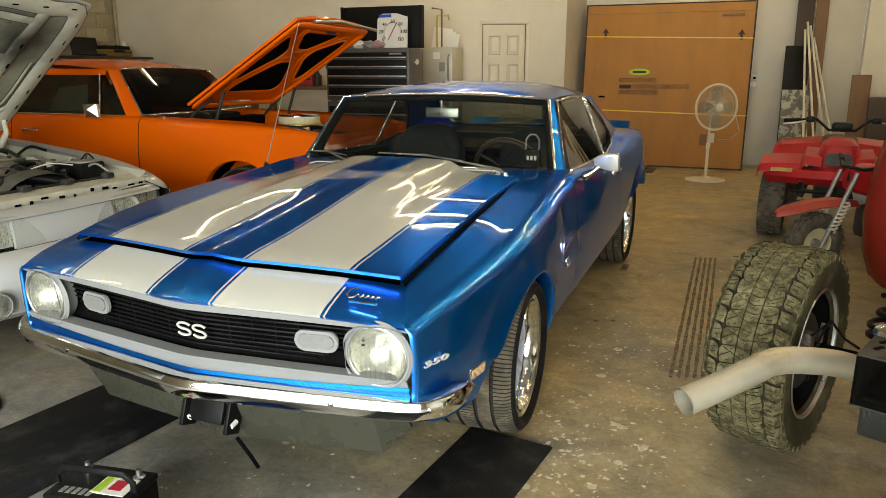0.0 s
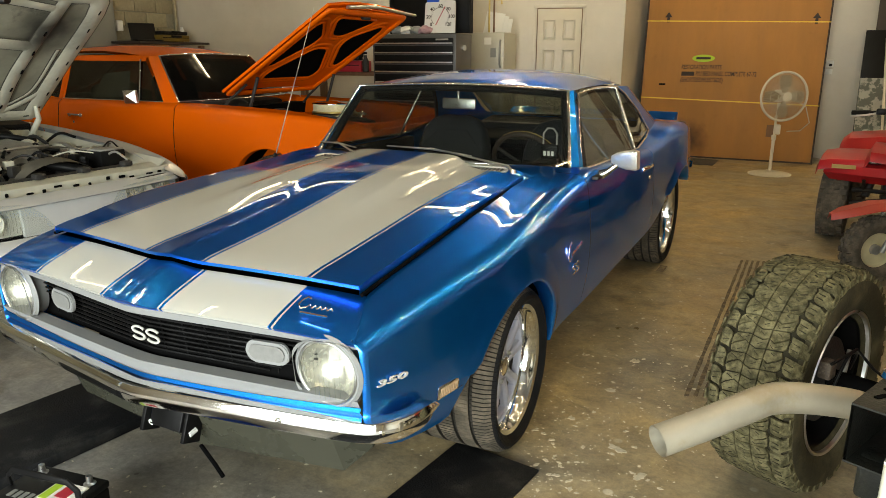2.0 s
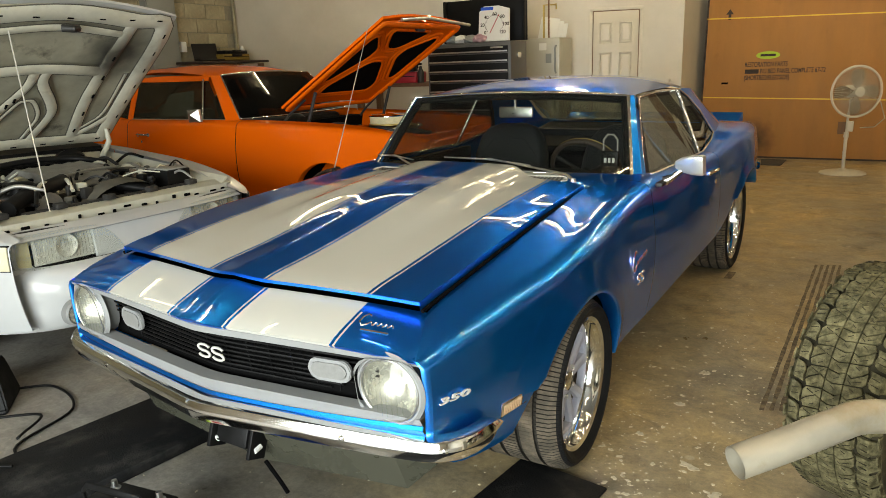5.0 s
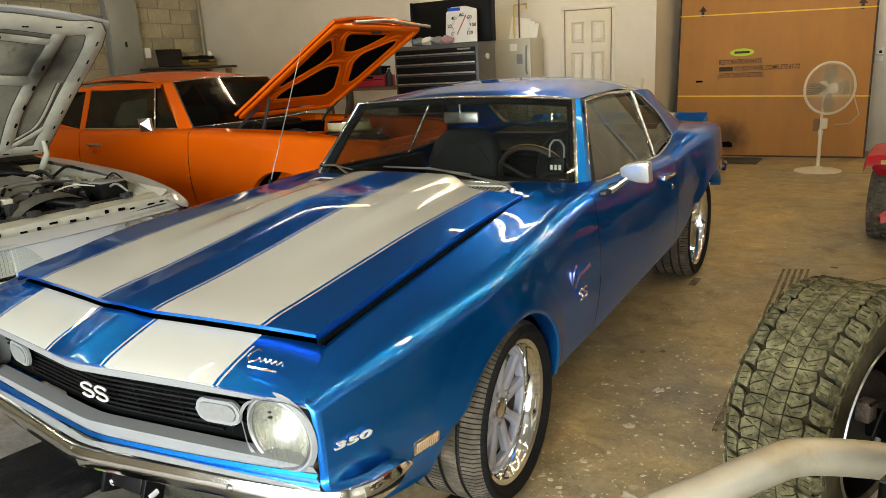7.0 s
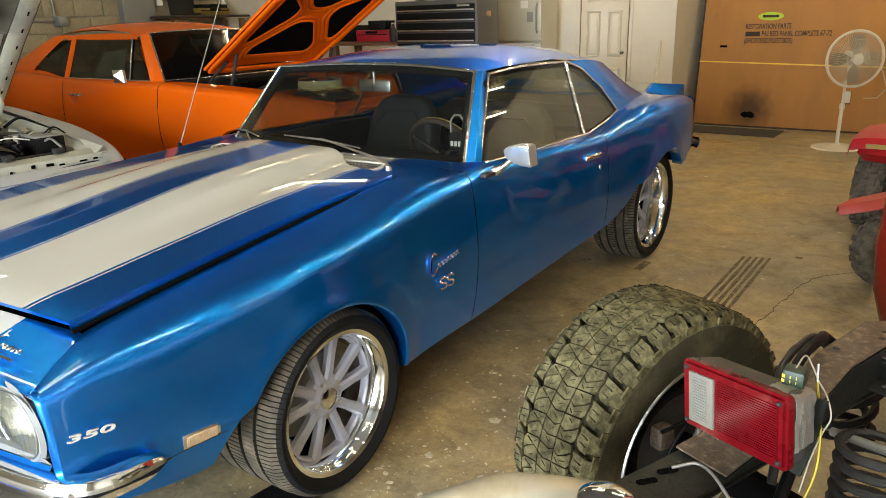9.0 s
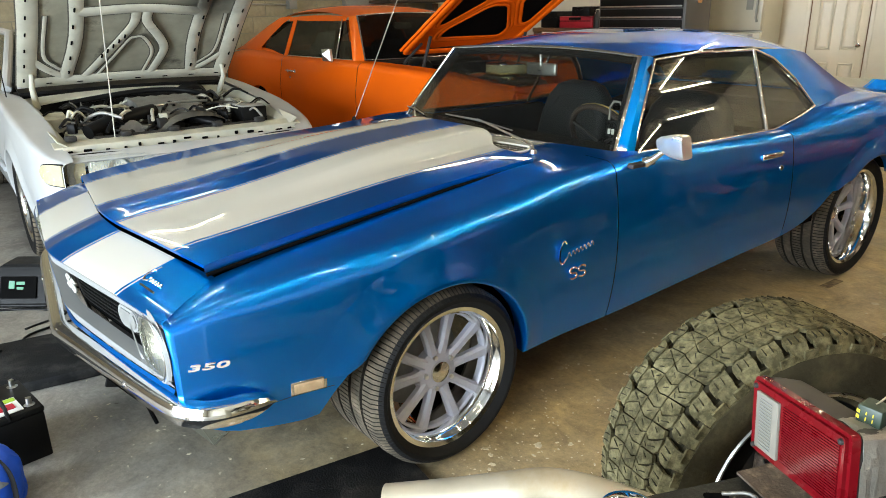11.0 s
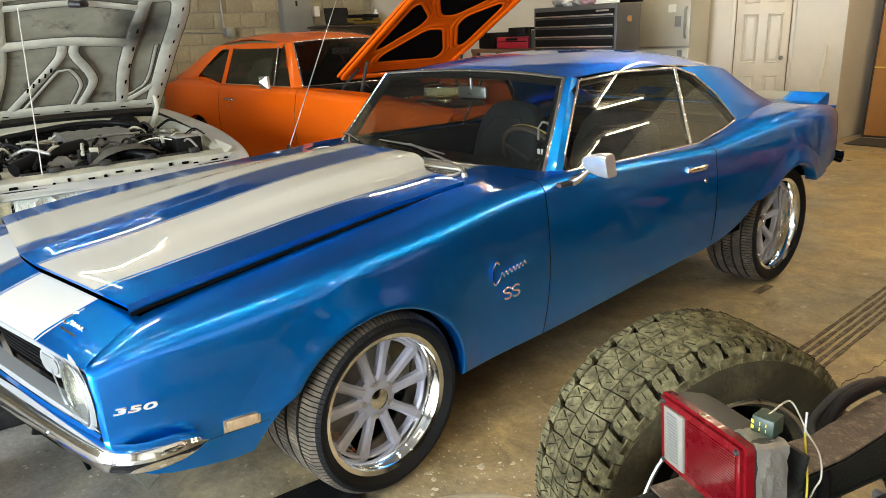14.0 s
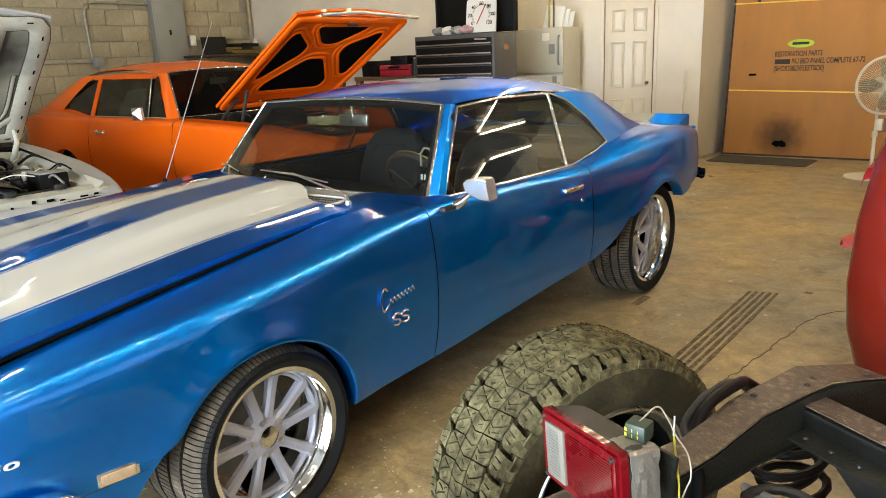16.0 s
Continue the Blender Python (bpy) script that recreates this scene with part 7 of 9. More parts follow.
    for u in [-0.8 + 0.27 * k for k in range(7)]:
        slots += [(u, 0.985), (u + 0.06, 0.065)]
    for k in range(5):
        slots += [(-0.30 + 0.045 * k, 0.28 + 0.04 * k), (0.58, 0.16 + 0.14 * k)]
    for u, v in slots:
        bm = B()
        p = F(u, v, 0.02)
        side = v > 0.98 or v < 0.07
        q = F(u + (0.025 if side else 0), v + (0 if side else 0.013), 0.020)
        q2 = F(u - (0.025 if side else 0), v - (0 if side else 0.013), 0.020)
        tube(bm, [q, q2], 0.006, 8)
        part("hood_slot", bm, MATT, hood)
    strip("hood_latch", [F(-0.06, 0.95, 0.05), F(0.0, 0.97, 0.075), F(0.07, 0.95, 0.05)], 0.02, DARKMET, hood)
    strip("prop_rod", [V(-0.40, -0.66, 0.785), F(-0.44, 0.92, 0.04)], 0.0035, material("pale_rod", (0.45, 0.43, 0.37), 0.4), t)
    for s in (-1, 1):
        strip("hood_hinge", [V(s * 0.62, 0.50, 0.86), V(s * 0.64, 0.40, 1.0), F(s * 0.90, 0.16, 0.03)], [0.022, 0.018, 0.014], BAYWHITE, t)
    for s in (-1, 1):
        wheel(t, (s * 0.755, 0.0, 0.318), s, 0.318, 0.215, 0.215, dish=0.02, name="front_wheel", seg=40)
        wheel(t, (s * 0.755, 2.55, 0.318), s, 0.318, 0.215, 0.215, dish=0.02, name="rear_wheel", seg=40)


white_hatchback()
# ---------- pickup chassis with its bed taken off ----------
def truck_tyre(parent, R=0.385, w=0.275, rim=0.232):
    root = new("rear_wheel")
    root.parent = parent
    root.matrix_basis = Matrix.Translation((0, 0, R))
    h = w / 2
    bm = B()
    r = R - 0.014
    lathe(bm, [(rim - 0.01, -h * 0.78), (rim + 0.014, -h * 0.92), (rim + 0.05, -h * 1.0), (R * 0.80, -h * 1.03), (R * 0.90, -h * 1.0), (R - 0.04, -h * 0.93), (r - 0.014, -h * 0.82), (r, -h * 0.5), (r, h * 0.5), (r - 0.014, h * 0.82), (R - 0.04, h * 0.93), (R * 0.90, h * 1.0), (R * 0.80, h * 1.03), (rim + 0.05, h), (rim + 0.014, h * 0.92), (rim - 0.01, h * 0.78)], seg=96)
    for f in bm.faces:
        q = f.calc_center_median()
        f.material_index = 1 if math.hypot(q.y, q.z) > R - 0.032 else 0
    part("tyre", bm, [SIDEWALL, SHADEDGROOVE], root, "worn dusty all-terrain tyre", sharp=40)
    # tread: slotted shoulder lugs and irregular flat blocks between thin grooves
    random.seed(8)
    bm, sipes = B(), B()

    def lump(pts, hh, depth=0.010, gap=0.0018):
        """One block from (across, along) metres on the rolled-out tread."""
        ca, ct = sum(p[0] for p in pts) / len(pts), sum(p[1] for p in pts) / len(pts)
        top, bot = [], []
        for a, u in pts:
            d = math.hypot(a - ca, u - ct) or 1.0
            a, u = a + (ca - a) * gap / d, u + (ct - u) * gap / d
            th = u / R
            e = abs(a) / h
            drop = 0.005 * max(0, e - 0.45) / 0.4 + 0.050 * max(0, e - 0.80) ** 2 / 0.06
            top.append(bm.verts.new((a, (R - drop + hh) * math.cos(th), (R - drop + hh) * math.sin(th))))
            bot.append(bm.verts.new((a, (R - drop - depth) * math.cos(th), (R - drop - depth) * math.sin(th))))
        bm.faces.new(top)
        for k in range(len(top)):
            bm.faces.new((top[k], top[(k + 1) % len(top)], bot[(k + 1) % len(top)], bot[k]))

    turn = 2 * math.pi * R
    n = 38
    p = turn / n
    # one pitch of the pattern: (across in half widths, along in pitches)
    D = [(0.195, 0.04), (0.53, -0.05), (0.575, 0.20), (0.50, 0.36), (0.30, 0.62), (0.195, 0.50)]
    link = [(0.20, 0.54), (0.30, 0.67), (0.51, 0.41), (0.58, 0.26), (0.585, 0.72), (0.52, 0.90), (0.195, 1.00)]
    spine = [[(-0.175, 0.02), (-0.03, 0.14), (0.175, 0.04), (0.175, 0.46), (0.06, 0.60), (-0.175, 0.50)], [(-0.175, 0.54), (0.06, 0.64), (0.175, 0.50), (0.175, 1.00), (-0.03, 1.10), (-0.175, 0.98)]]
    lug = [(0.605, 0.06), (0.74, 0.12), (0.85, 0.17), (0.85, 1.03), (0.72, 0.98), (0.64, 0.86), (0.605, 0.60), (0.63, 0.32)]
    cuts = [(0.36, 0.16, 0.10, 0.5), (0.42, 0.74, 0.16, -0.4), (0.28, 0.84, 0.09, 0.7), (0.0, 0.30, 0.12, 0.6), (0.02, 0.82, 0.12, -0.6)]
    for i in range(n):
        for q in spine:
            lump([(h * a, p * (i + u)) for a, u in q], random.uniform(-0.0006, 0.0004), gap=0.0003)
        for side, o in ((1, 0.0), (-1, 0.5)):
            for q, g in ((D, 0.0004), (link, 0.0004), (lug, 0.0012)):
                lump([(side * h * a, p * (i + o + side * u)) for a, u in q], random.uniform(-0.0008, 0.0004), gap=g)
            lump([(side * h * a, p * (i + o + side * u)) for a, u in ((0.835, 0.18), (0.985, 0.24), (0.985, 0.95), (0.835, 0.97))], -0.0006, gap=0.0016)
            # dark strips laid on lugs and blocks, for the shade inside sipes
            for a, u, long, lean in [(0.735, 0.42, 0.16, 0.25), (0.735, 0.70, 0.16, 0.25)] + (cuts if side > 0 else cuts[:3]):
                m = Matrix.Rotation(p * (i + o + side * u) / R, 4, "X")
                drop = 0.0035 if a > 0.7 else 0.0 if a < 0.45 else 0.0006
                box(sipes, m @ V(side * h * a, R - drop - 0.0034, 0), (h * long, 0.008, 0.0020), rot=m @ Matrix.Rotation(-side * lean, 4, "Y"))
    tagged(part("tread_sipe", sipes, SHADEDGROOVE, root, flat=True), kind="stuff")
    bmesh.ops.recalc_face_normals(bm, faces=bm.faces[:])
    tagged(part("tread", bm, DUSTRUBBER, root, "dusty worn tread blocks", flat=True), kind="stuff")
    # shoulder lugs on the inner sidewall
    bm = B()
    for i in range(n):
        th = 2 * math.pi * (i + 0.25) / n
        for s in (-1, 1):
            m = Matrix.Rotation(th, 4, "X")
            box(bm, m @ V(s * h * 0.975, R - 0.035, 0), (0.005, 0.034, 0.034), rot=m)
    tagged(part("shoulder_tread", bm, DUSTRUBBER, root, flat=True), kind="stuff")
    bm = B()
    lathe(bm, [(rim + 0.012, h * 0.86), (rim + 0.016, h * 0.80), (rim + 0.004, h * 0.76), (rim - 0.008, h * 0.70), (rim - 0.012, h * 0.2), (rim - 0.03, -h * 0.2), (rim - 0.05, -h * 0.4), (0.05, -h * 0.45)], seg=64)
    part("wheel_rim", bm, BLACK, root, "black steel wheel seen from inside")
    bm = B()
    lathe(bm, [(rim + 0.002, h * 0.80), (rim + 0.006, h * 0.94), (rim + 0.014, h * 0.96), (rim + 0.018, h * 0.90)], seg=64)
    part("rim_edge", bm, DULLCHROME, root, "bright bare rim edge")
    bm = B()
    lathe(bm, [(0.0, 0.10), (0.12, 0.10), (0.145, 0.085), (0.15, 0.0), (0.15, -0.05)], seg=36)
    part("brake_drum", bm, DARKMET, root)
    bm = B()
    cyl(bm, (0.05, 0, 0), (1.6, 0, 0), 0.042)
    part("axle_tube", bm, MATT, root)
    bm = B()
    box(bm, (0.12, -0.10, 0.08), (0.04, 0.05, 0.06), 0.008)
    part("brake_adjuster", bm, RUSTPLATE, root)
    strip("brake_lever", [V(0.125, 0.06, 0.10), V(0.135, 0.0, 0.02), V(0.13, -0.05, -0.06)], 0.008, GREYMET, root)
    strip("cable_loop", [V(0.12, 0.10, 0.02), V(0.15, 0.05, 0.10), V(0.16, -0.06, 0.12), V(0.15, -0.12, 0.02), V(0.13, -0.08, -0.08)], 0.005, BLACK, root, curve=6)
    strip("brake_line", [V(0.14, -0.13, 0.11), V(0.17, -0.02, 0.14), V(0.20, 0.06, 0.06), V(0.26, 0.02, 0.05)], 0.005, BLACK, root)
    return root


def pickup():
    t = thing("pickup_chassis", Matrix.Translation((1.76, 0.30, 0)) @ Matrix.Rotation(radians(-21), 4, "Z"), "bare pickup truck chassis with red cab and bed removed", "truck")
    truck_tyre(t)
    # frame rails: a channel that climbs over the axle
    def rail(x, inner):
        line = [(-0.865, 0.668), (-0.45, 0.668), (-0.10, 0.668), (0.08, 0.672), (0.32, 0.675), (0.50, 0.64), (0.72, 0.53), (1.0, 0.47), (2.6, 0.47)]
        deep = (0.066, 0.066, 0.054, 0.036, 0.034, 0.044, 0.066, 0.066, 0.066)
        r = new("frame_rail")
        r.parent = t
        bm = B()
        rows = []
        for k, (y, z) in enumerate(line):
            a, b = (x - 0.055, x + 0.055)
            lip = b if inner or not 1 <= k <= 6 else x + (0.045, 0.0, -0.04, -0.052, -0.04, 0.01)[k - 1]
            rows.append([V(lip if not inner else a, y, z + 0.064), V(a if not inner else b, y, z + 0.064), V(a if not inner else b, y, z - deep[k]), V((a + 0.014 if 1 <= k <= 6 else b) if not inner else a, y, z - deep[k])])
        slab(bm, rows, (0, 0, -0.004))
        rows = [[V((x - 0.055) if not inner else (x + 0.055), y, z + 0.06), V((x - 0.049) if not inner else (x + 0.049), y, z + 0.06), V((x - 0.049) if not inner else (x + 0.049), y, z - d), V((x - 0.055) if not inner else (x + 0.055), y, z - d)] for (y, z), d in zip(line, deep)]
        grid(bm, rows, close_v=True)
        part("channel", bm, STEEL, r, "dark weathered steel channel", sharp=25)
        bm = B()
        slab(bm, [[V(x - e, y, z + 0.0685), V(x + q, y, z + 0.0685)] for (y, z), e, q in zip(line[1:7], (0.058, 0.072, 0.118, 0.142, 0.125, 0.07), (0.045, 0.0, -0.04, -0.055, -0.04, 0.01))], (0, 0, 0.004))
        part("top_plate", bm, RUSTPLATE, r, "scuffed rusty top flange")
        for dx, y in ((-0.085, 0.296), (-0.072, 0.259), (-0.103, 0.130), (-0.06, 0.45)):
            bm = B()
            lathe(bm, [(0.0, 0.004), (0.005, 0.0035), (0.0075, 0.0)], (x + dx, y, 0.746 if y < 0.4 else 0.727), 10, "z")
            part("rivet", bm, DARKMET, r)
        for y in (-0.79, -0.735, -0.56, -0.51, -0.30):
            bm = B()
            prism(bm, rounded(0.038, 0.013, 0.006, 3), 0.003, Matrix.Translation((x - 0.025, y, 0.7305)) @ Matrix.Rotation(radians(70), 4, "Z"))
            part("slot", bm, MATT, r)
        return r
    rail(0.49, False)
    rail(1.20, True)
    # rear cross member and coil perches
    bm = B()
    slab(bm, [[V(x, y, 0.672), V(x, y, 0.712), V(x, y + 0.072, 0.712), V(x, y + 0.072, 0.672)] for x, y in ((0.43, 0.222), (0.60, 0.205), (1.17, 0.205))], (0, 0, -0.006))
    part("cross_member", bm, STEEL, t, "riveted steel cross member")
    bm = B()
    slab(bm, [[V(x, y, 0.7165), V(x, y + 0.066, 0.7165)] for x, y in ((0.44, 0.226), (0.60, 0.209), (1.14, 0.209))], (0, 0, 0.003))
    part("rusted_strip", bm, RUSTPLATE, t)
    for k in range(5):
        bm = B()
        lathe(bm, [(0.0, 0.005), (0.0045, 0.004), (0.0065, 0.0)], (0.475 + 0.058 * k, 0.182 - 0.004 * k, 0.0), 10, "z")
        o = part("bolt", bm, DARKMET, t)
        o.location.z = 0.673
    bm = B()
    slab(bm, [[V(x, y, 0.668), V(x, y + 0.058, 0.674)] for x, y in ((0.45, 0.166), (0.60, 0.150), (1.14, 0.150))], (0, 0, -0.006))
    part("flange", bm, STEEL, t)
    bm = B()
    prism(bm, [(0.515, 0.668), (0.90, 0.668), (0.90, 0.20), (0.72, 0.48)], 0.008, Matrix.Translation((0, 0.19, 0)) @ Matrix.Rotation(radians(90), 4, "X"))
    part("gusset", bm, STEEL, t)
    bm = B()
    box(bm, (0.80, 1.1, 0.47), (0.74, 0.1, 0.1), 0.01)
    part("frame_tie", bm, STEEL, t)
    bm = B()
    box(bm, (0.80, -0.80, 0.555), (0.70, 0.05, 0.10), 0.01)
    part("frame_tie", bm, STEEL, t)
    for x in (0.56, 1.05):
        bm = B()
        pts = [V(x + 0.075 * math.cos(a), 0.02 + 0.075 * math.sin(a), 0.43 + 0.034 * a / (2 * math.pi)) for a in [2 * math.pi * k / 16 for k in range(16 * 6 + 1)]]
        tube(bm, pts, 0.010, 8)
        part("coil_spring", bm, DARKMET, t, "dark coil spring")
    strip("damper", [V(0.62, -0.10, 0.36), V(0.70, 0.06, 0.66)], 0.028, BLACK, t)
    strip("brake_rod", [V(0.45, 0.04, 0.60), V(0.62, 0.02, 0.63)], 0.010, GREYMET, t)
    # loose hoses and cables
    strip("fuel_hose", [V(0.50, -0.22, 0.56), V(0.464, -0.111, 0.64), V(0.42, -0.073, 0.70), V(0.392, -0.034, 0.738), V(0.379, 0.012, 0.760), V(0.370, 0.069, 0.768), V(0.358, 0.119, 0.764), V(0.338, 0.165, 0.748), V(0.335, 0.215, 0.715), V(0.36, 0.27, 0.67)], 0.012, BLACK, t, "black rubber hose", curve=6)
    strip("fuel_hose", [V(0.47, -0.20, 0.58), V(0.402, -0.073, 0.69), V(0.362, -0.037, 0.72), V(0.345, 0.027, 0.748), V(0.343, 0.06, 0.755), V(0.335, 0.109, 0.756), V(0.318, 0.17, 0.735), V(0.32, 0.23, 0.69)], 0.009, DARKMET, t, "black rubber hose", curve=6)
    bm = B()
    pts = [V(0.265 + (0.060 + 0.016 * math.sin(0.7 * a)) * math.cos(a), 0.465 + (0.10 + 0.02 * math.cos(0.6 * a)) * math.sin(a), 0.33 + 0.008 * a) for a in [2 * math.pi * k / 18 for k in range(18 * 3 + 8)]]
    tube(bm, pts, 0.0115, 8)
    part("coiled_cable", bm, BLACK, t, "loose coil of black cable")
    # tail lamp on its wires
    lamp = new("tail_lamp")
    lamp.parent = t
    lamp.matrix_basis = Matrix.Translation((0.521, -0.4215, 0.847)) @ Matrix.Rotation(radians(-7), 4, "Z") @ Matrix.Rotation(radians(-7), 4, "Y") @ Matrix.Scale(1.13, 4)
    W, Ht = 0.188, 0.108
    bm = B()
    prism(bm, rounded(W, Ht, 0.008, 3), 0.016, Matrix.Rotation(radians(90), 4, "X") @ Matrix.Translation((0, 0, -0.002)), bev=0.005)
    part("lens_surround", bm, REDLENS, lamp, "glossy red lens surround")
    bm = B()
    for k in range(22):
        z = -0.038 + 0.0036 * k
        box(bm, (0.030, -0.0145, z), (0.105, 0.003, 0.0022))
    tagged(part("red_ribs", bm, REDLENS, lamp, flat=True), kind="stuff")
    bm = B()
    box(bm, (-0.052, -0.0155, 0.0), (0.048, 0.006, 0.080), 0.002)
    part("reverse_lens", bm, WHITELENS, lamp, "pale reverse lamp lens")
    bm = B()
    for k in range(15):
        box(bm, (-0.052, -0.0195, -0.032 + 0.0046 * k), (0.026, 0.0006, 0.0012))
    tagged(part("lens_lettering", bm, GREYPANEL, lamp, flat=True), kind="stuff")
    for x, z in ((-0.083, 0.043), (0.083, 0.043), (-0.083, -0.043), (0.083, -0.043)):
        bm = B()
        lathe(bm, [(0.0, -0.004), (0.003, -0.003), (0.0042, 0.0)], (x, -0.014, z), 10, "y")
        part("screw", bm, DARKMET, lamp)
    bm = B()
    rows = []
    for y, s in ((0.002, 0.97), (0.02, 0.95), (0.045, 0.88), (0.055, 0.78)):
        rows.append([V(p[0], y, p[1]) for p in rounded(W * s, Ht * s, 0.008, 3)])
    vs = grid(bm, rows, close_v=True)
    bm.faces.new(vs[-1])
    part("lamp_housing", bm, material("dusty_grey_plastic", (0.045, 0.043, 0.040), 0.6, 0, 0.2, 12), lamp, "dusty dark plastic housing")
    random.seed(31)
    bm = B()
    rows = []
    for i in range(9):
        y = 0.006 + 0.048 * i / 8
        k = 0.97 - 0.10 * i / 8
        edge = [V(W * k / 2 - 0.040, y, Ht * k / 2), V(W * k / 2 - 0.015, y, Ht * k / 2), V(W * k / 2, y, Ht * k / 2 - 0.006), V(W * k / 2, y, 0.01), V(W * k / 2, y, -0.03)]
        rows.append([p + V(random.uniform(0.001, 0.003) if j > 1 else 0, random.uniform(-0.002, 0.002), random.uniform(0.001, 0.003) if j < 3 else 0) for j, p in enumerate(spline(edge, 3))])
    slab(bm, rows, (-0.0008, 0, -0.0008))
    part("silver_tape", bm, GREYMET, lamp, "crumpled silver tape on the housing", sharp=12)
    cn = new("wiring_connector")
    cn.parent = t
    cn.matrix_basis = Matrix.Translation((-0.070, 0.006, -0.032))
    bm = B()
    box(bm, (0.655, -0.385, 0.955), (0.032, 0.032, 0.028), 0.004, Matrix.Rotation(radians(20), 4, "Z"))
    part("connector_shell", bm, material("dark_green_plastic", (0.02, 0.035, 0.022), 0.4), cn)
    bm = B()
    for i in range(3):
        for j in range(2):
            box(bm, (0.6475 + 0.008 * i, -0.403 + 0.003 * i, 0.951 + 0.008 * j), (0.005, 0.003, 0.005))
    tagged(part("pins", bm, YELLOWWIRE, cn, flat=True), kind="stuff")
    strip("white_wire", [V(0.655, -0.385, 0.968), V(0.640, -0.335, 0.970), V(0.646, -0.318, 0.945), V(0.655, -0.312, 0.923), V(0.664, -0.294, 0.890), V(0.676, -0.298, 0.86), V(0.668, -0.30, 0.83), V(0.66, -0.31, 0.78), V(0.66, -0.33, 0.72)], 0.0014, WHITEWIRE, cn, curve=6)
    strip("yellow_wire", [V(0.654, -0.314, 0.922), V(0.660, -0.316, 0.90), V(0.666, -0.316, 0.875), V(0.676, -0.321, 0.83), V(0.68, -0.33, 0.76), V(0.67, -0.36, 0.68)], 0.0017, YELLOWWIRE, cn, curve=6)
    strip("ring_terminal", [V(0.648, -0.308, 0.950), V(0.654, -0.314, 0.922)], 0.002, DULLCHROME, cn)
    bm = B()
    slab(bm, [[V(0.52, -0.34, 0.735), V(0.60, -0.35, 0.735)], [V(0.53, -0.33, 0.80), V(0.61, -0.34, 0.80)], [V(0.54, -0.33, 0.87), V(0.62, -0.34, 0.88)]], (0, 0.006, 0))
    part("lamp_bracket", bm, STEEL, t)
    strip("bracket_leg", [V(0.50, -0.33, 0.72), V(0.55, -0.34, 0.77)], 0.014, STEEL, t)
    # chrome filler cap on the rail
    bm = B()
    lathe(bm, [(0.0, 0.022), (0.03, 0.020), (0.044, 0.012), (0.048, 0.0)], (0.469, -0.658, 0.733), 28, "z")
    part("filler_cap", bm, CHROME, t, "round chrome cap lying on the rail")
    strip("thin_cable", [V(0.465, -0.50, 0.735), V(0.50, -0.47, 0.748), V(0.58, -0.50, 0.74), V(0.72, -0.52, 0.62)], 0.003, GREYMET, t, curve=5)
    strip("corrugated_conduit", [V(0.53, -0.62, 0.745), V(0.60, -0.50, 0.71), V(0.74, -0.42, 0.66), V(0.95, -0.35, 0.60)], 0.016, BLACK, t, curve=6)
    # exhaust
    bm = B()
    path = [V(0.055, -0.945, 0.504), V(0.11, -0.82, 0.531), V(0.16, -0.71, 0.560), V(0.185, -0.65, 0.570), V(0.23, -0.58, 0.567), V(0.31, -0.47, 0.545), V(0.37, -0.38, 0.505), V(0.43, -0.26, 0.44), V(0.5, 0.0, 0.36), V(0.55, 0.9, 0.32)]
    path = spline(path, 6)
    tube(bm, path, 0.040, 24, caps=False)
    tube(bm, path[:6], 0.0365, 24, caps=False)
    part("exhaust_pipe", bm, PIPE, t, "bare bent exhaust tailpipe", sharp=60)
    # bumper bracket at the rail's end
    bm = B()
    slab(bm, [[V(0.552, y, 0.725), V(0.552, y, 0.56)] for y in (-0.86, -0.60)], (0.012, 0, 0))
    part("bumper_bracket", bm, STEEL, t)
    # cab
    cab = new("cab")
    cab.parent = t
    bm = B()
    cx, cy, dpt = 0.87, 1.72, 1.46
    rows = []
    for z, s, r in ((0.385, 0.72, 0.10), (0.40, 0.80, 0.14), (0.44, 0.855, 0.17), (0.55, 0.895, 0.18), (0.70, 0.91, 0.18), (0.90, 0.90, 0.18), (1.10, 0.865, 0.18), (1.25, 0.82, 0.18), (1.30, 0.79, 0.17), (1.62, 0.70, 0.16), (1.70, 0.66, 0.15), (1.74, 0.55, 0.12)):
        rows.append([V(cx + p[0], cy + p[1], z) for p in rounded(2 * s, dpt * (0.86 + 0.14 * s / 0.91), r, 8)])
    vs = grid(bm, rows, close_v=True)
    bm.faces.new(vs[-1])
    bm.faces.new(vs[0])
    part("cab_shell", bm, CABRED, cab, "faded red rounded cab shell", sharp=50)
    bm = B()
    prism(bm, rounded(1.1, 0.28, 0.06), 0.012, Matrix.Translation((cx, cy - 0.685, 1.47)) @ Matrix.Rotation(radians(90 - 11), 4, "X"))
    part("rear_window", bm, BLACK, cab)
    strip("drip_seam", [V(cx - 0.60, cy - 0.60, 1.66), V(cx + 0.60, cy - 0.60, 1.66)], 0.012, CABRED, cab)
    bm = B()
    box(bm, (cx, cy - 0.1, 0.55), (1.5, 1.0, 0.2))
    part("cab_floor", bm, MATT, cab)
    for x in (0.0, 1.66):
        bm = B()
        lathe(bm, [(0.2, -0.12), (0.32, -0.13), (0.37, -0.1), (0.37, 0.1), (0.32, 0.13), (0.2, 0.12)], (x if x == 0 else 1.66, 2.95 if x == 0 else 0, 0.37), 40)
        part("road_wheel", bm, DUSTRUBBER, t)
    bm = B()
    lathe(bm, [(0.2, -0.12), (0.32, -0.13), (0.37, -0.1), (0.37, 0.1), (0.32, 0.13), (0.2, 0.12)], (1.66, 2.95, 0.37), 40)
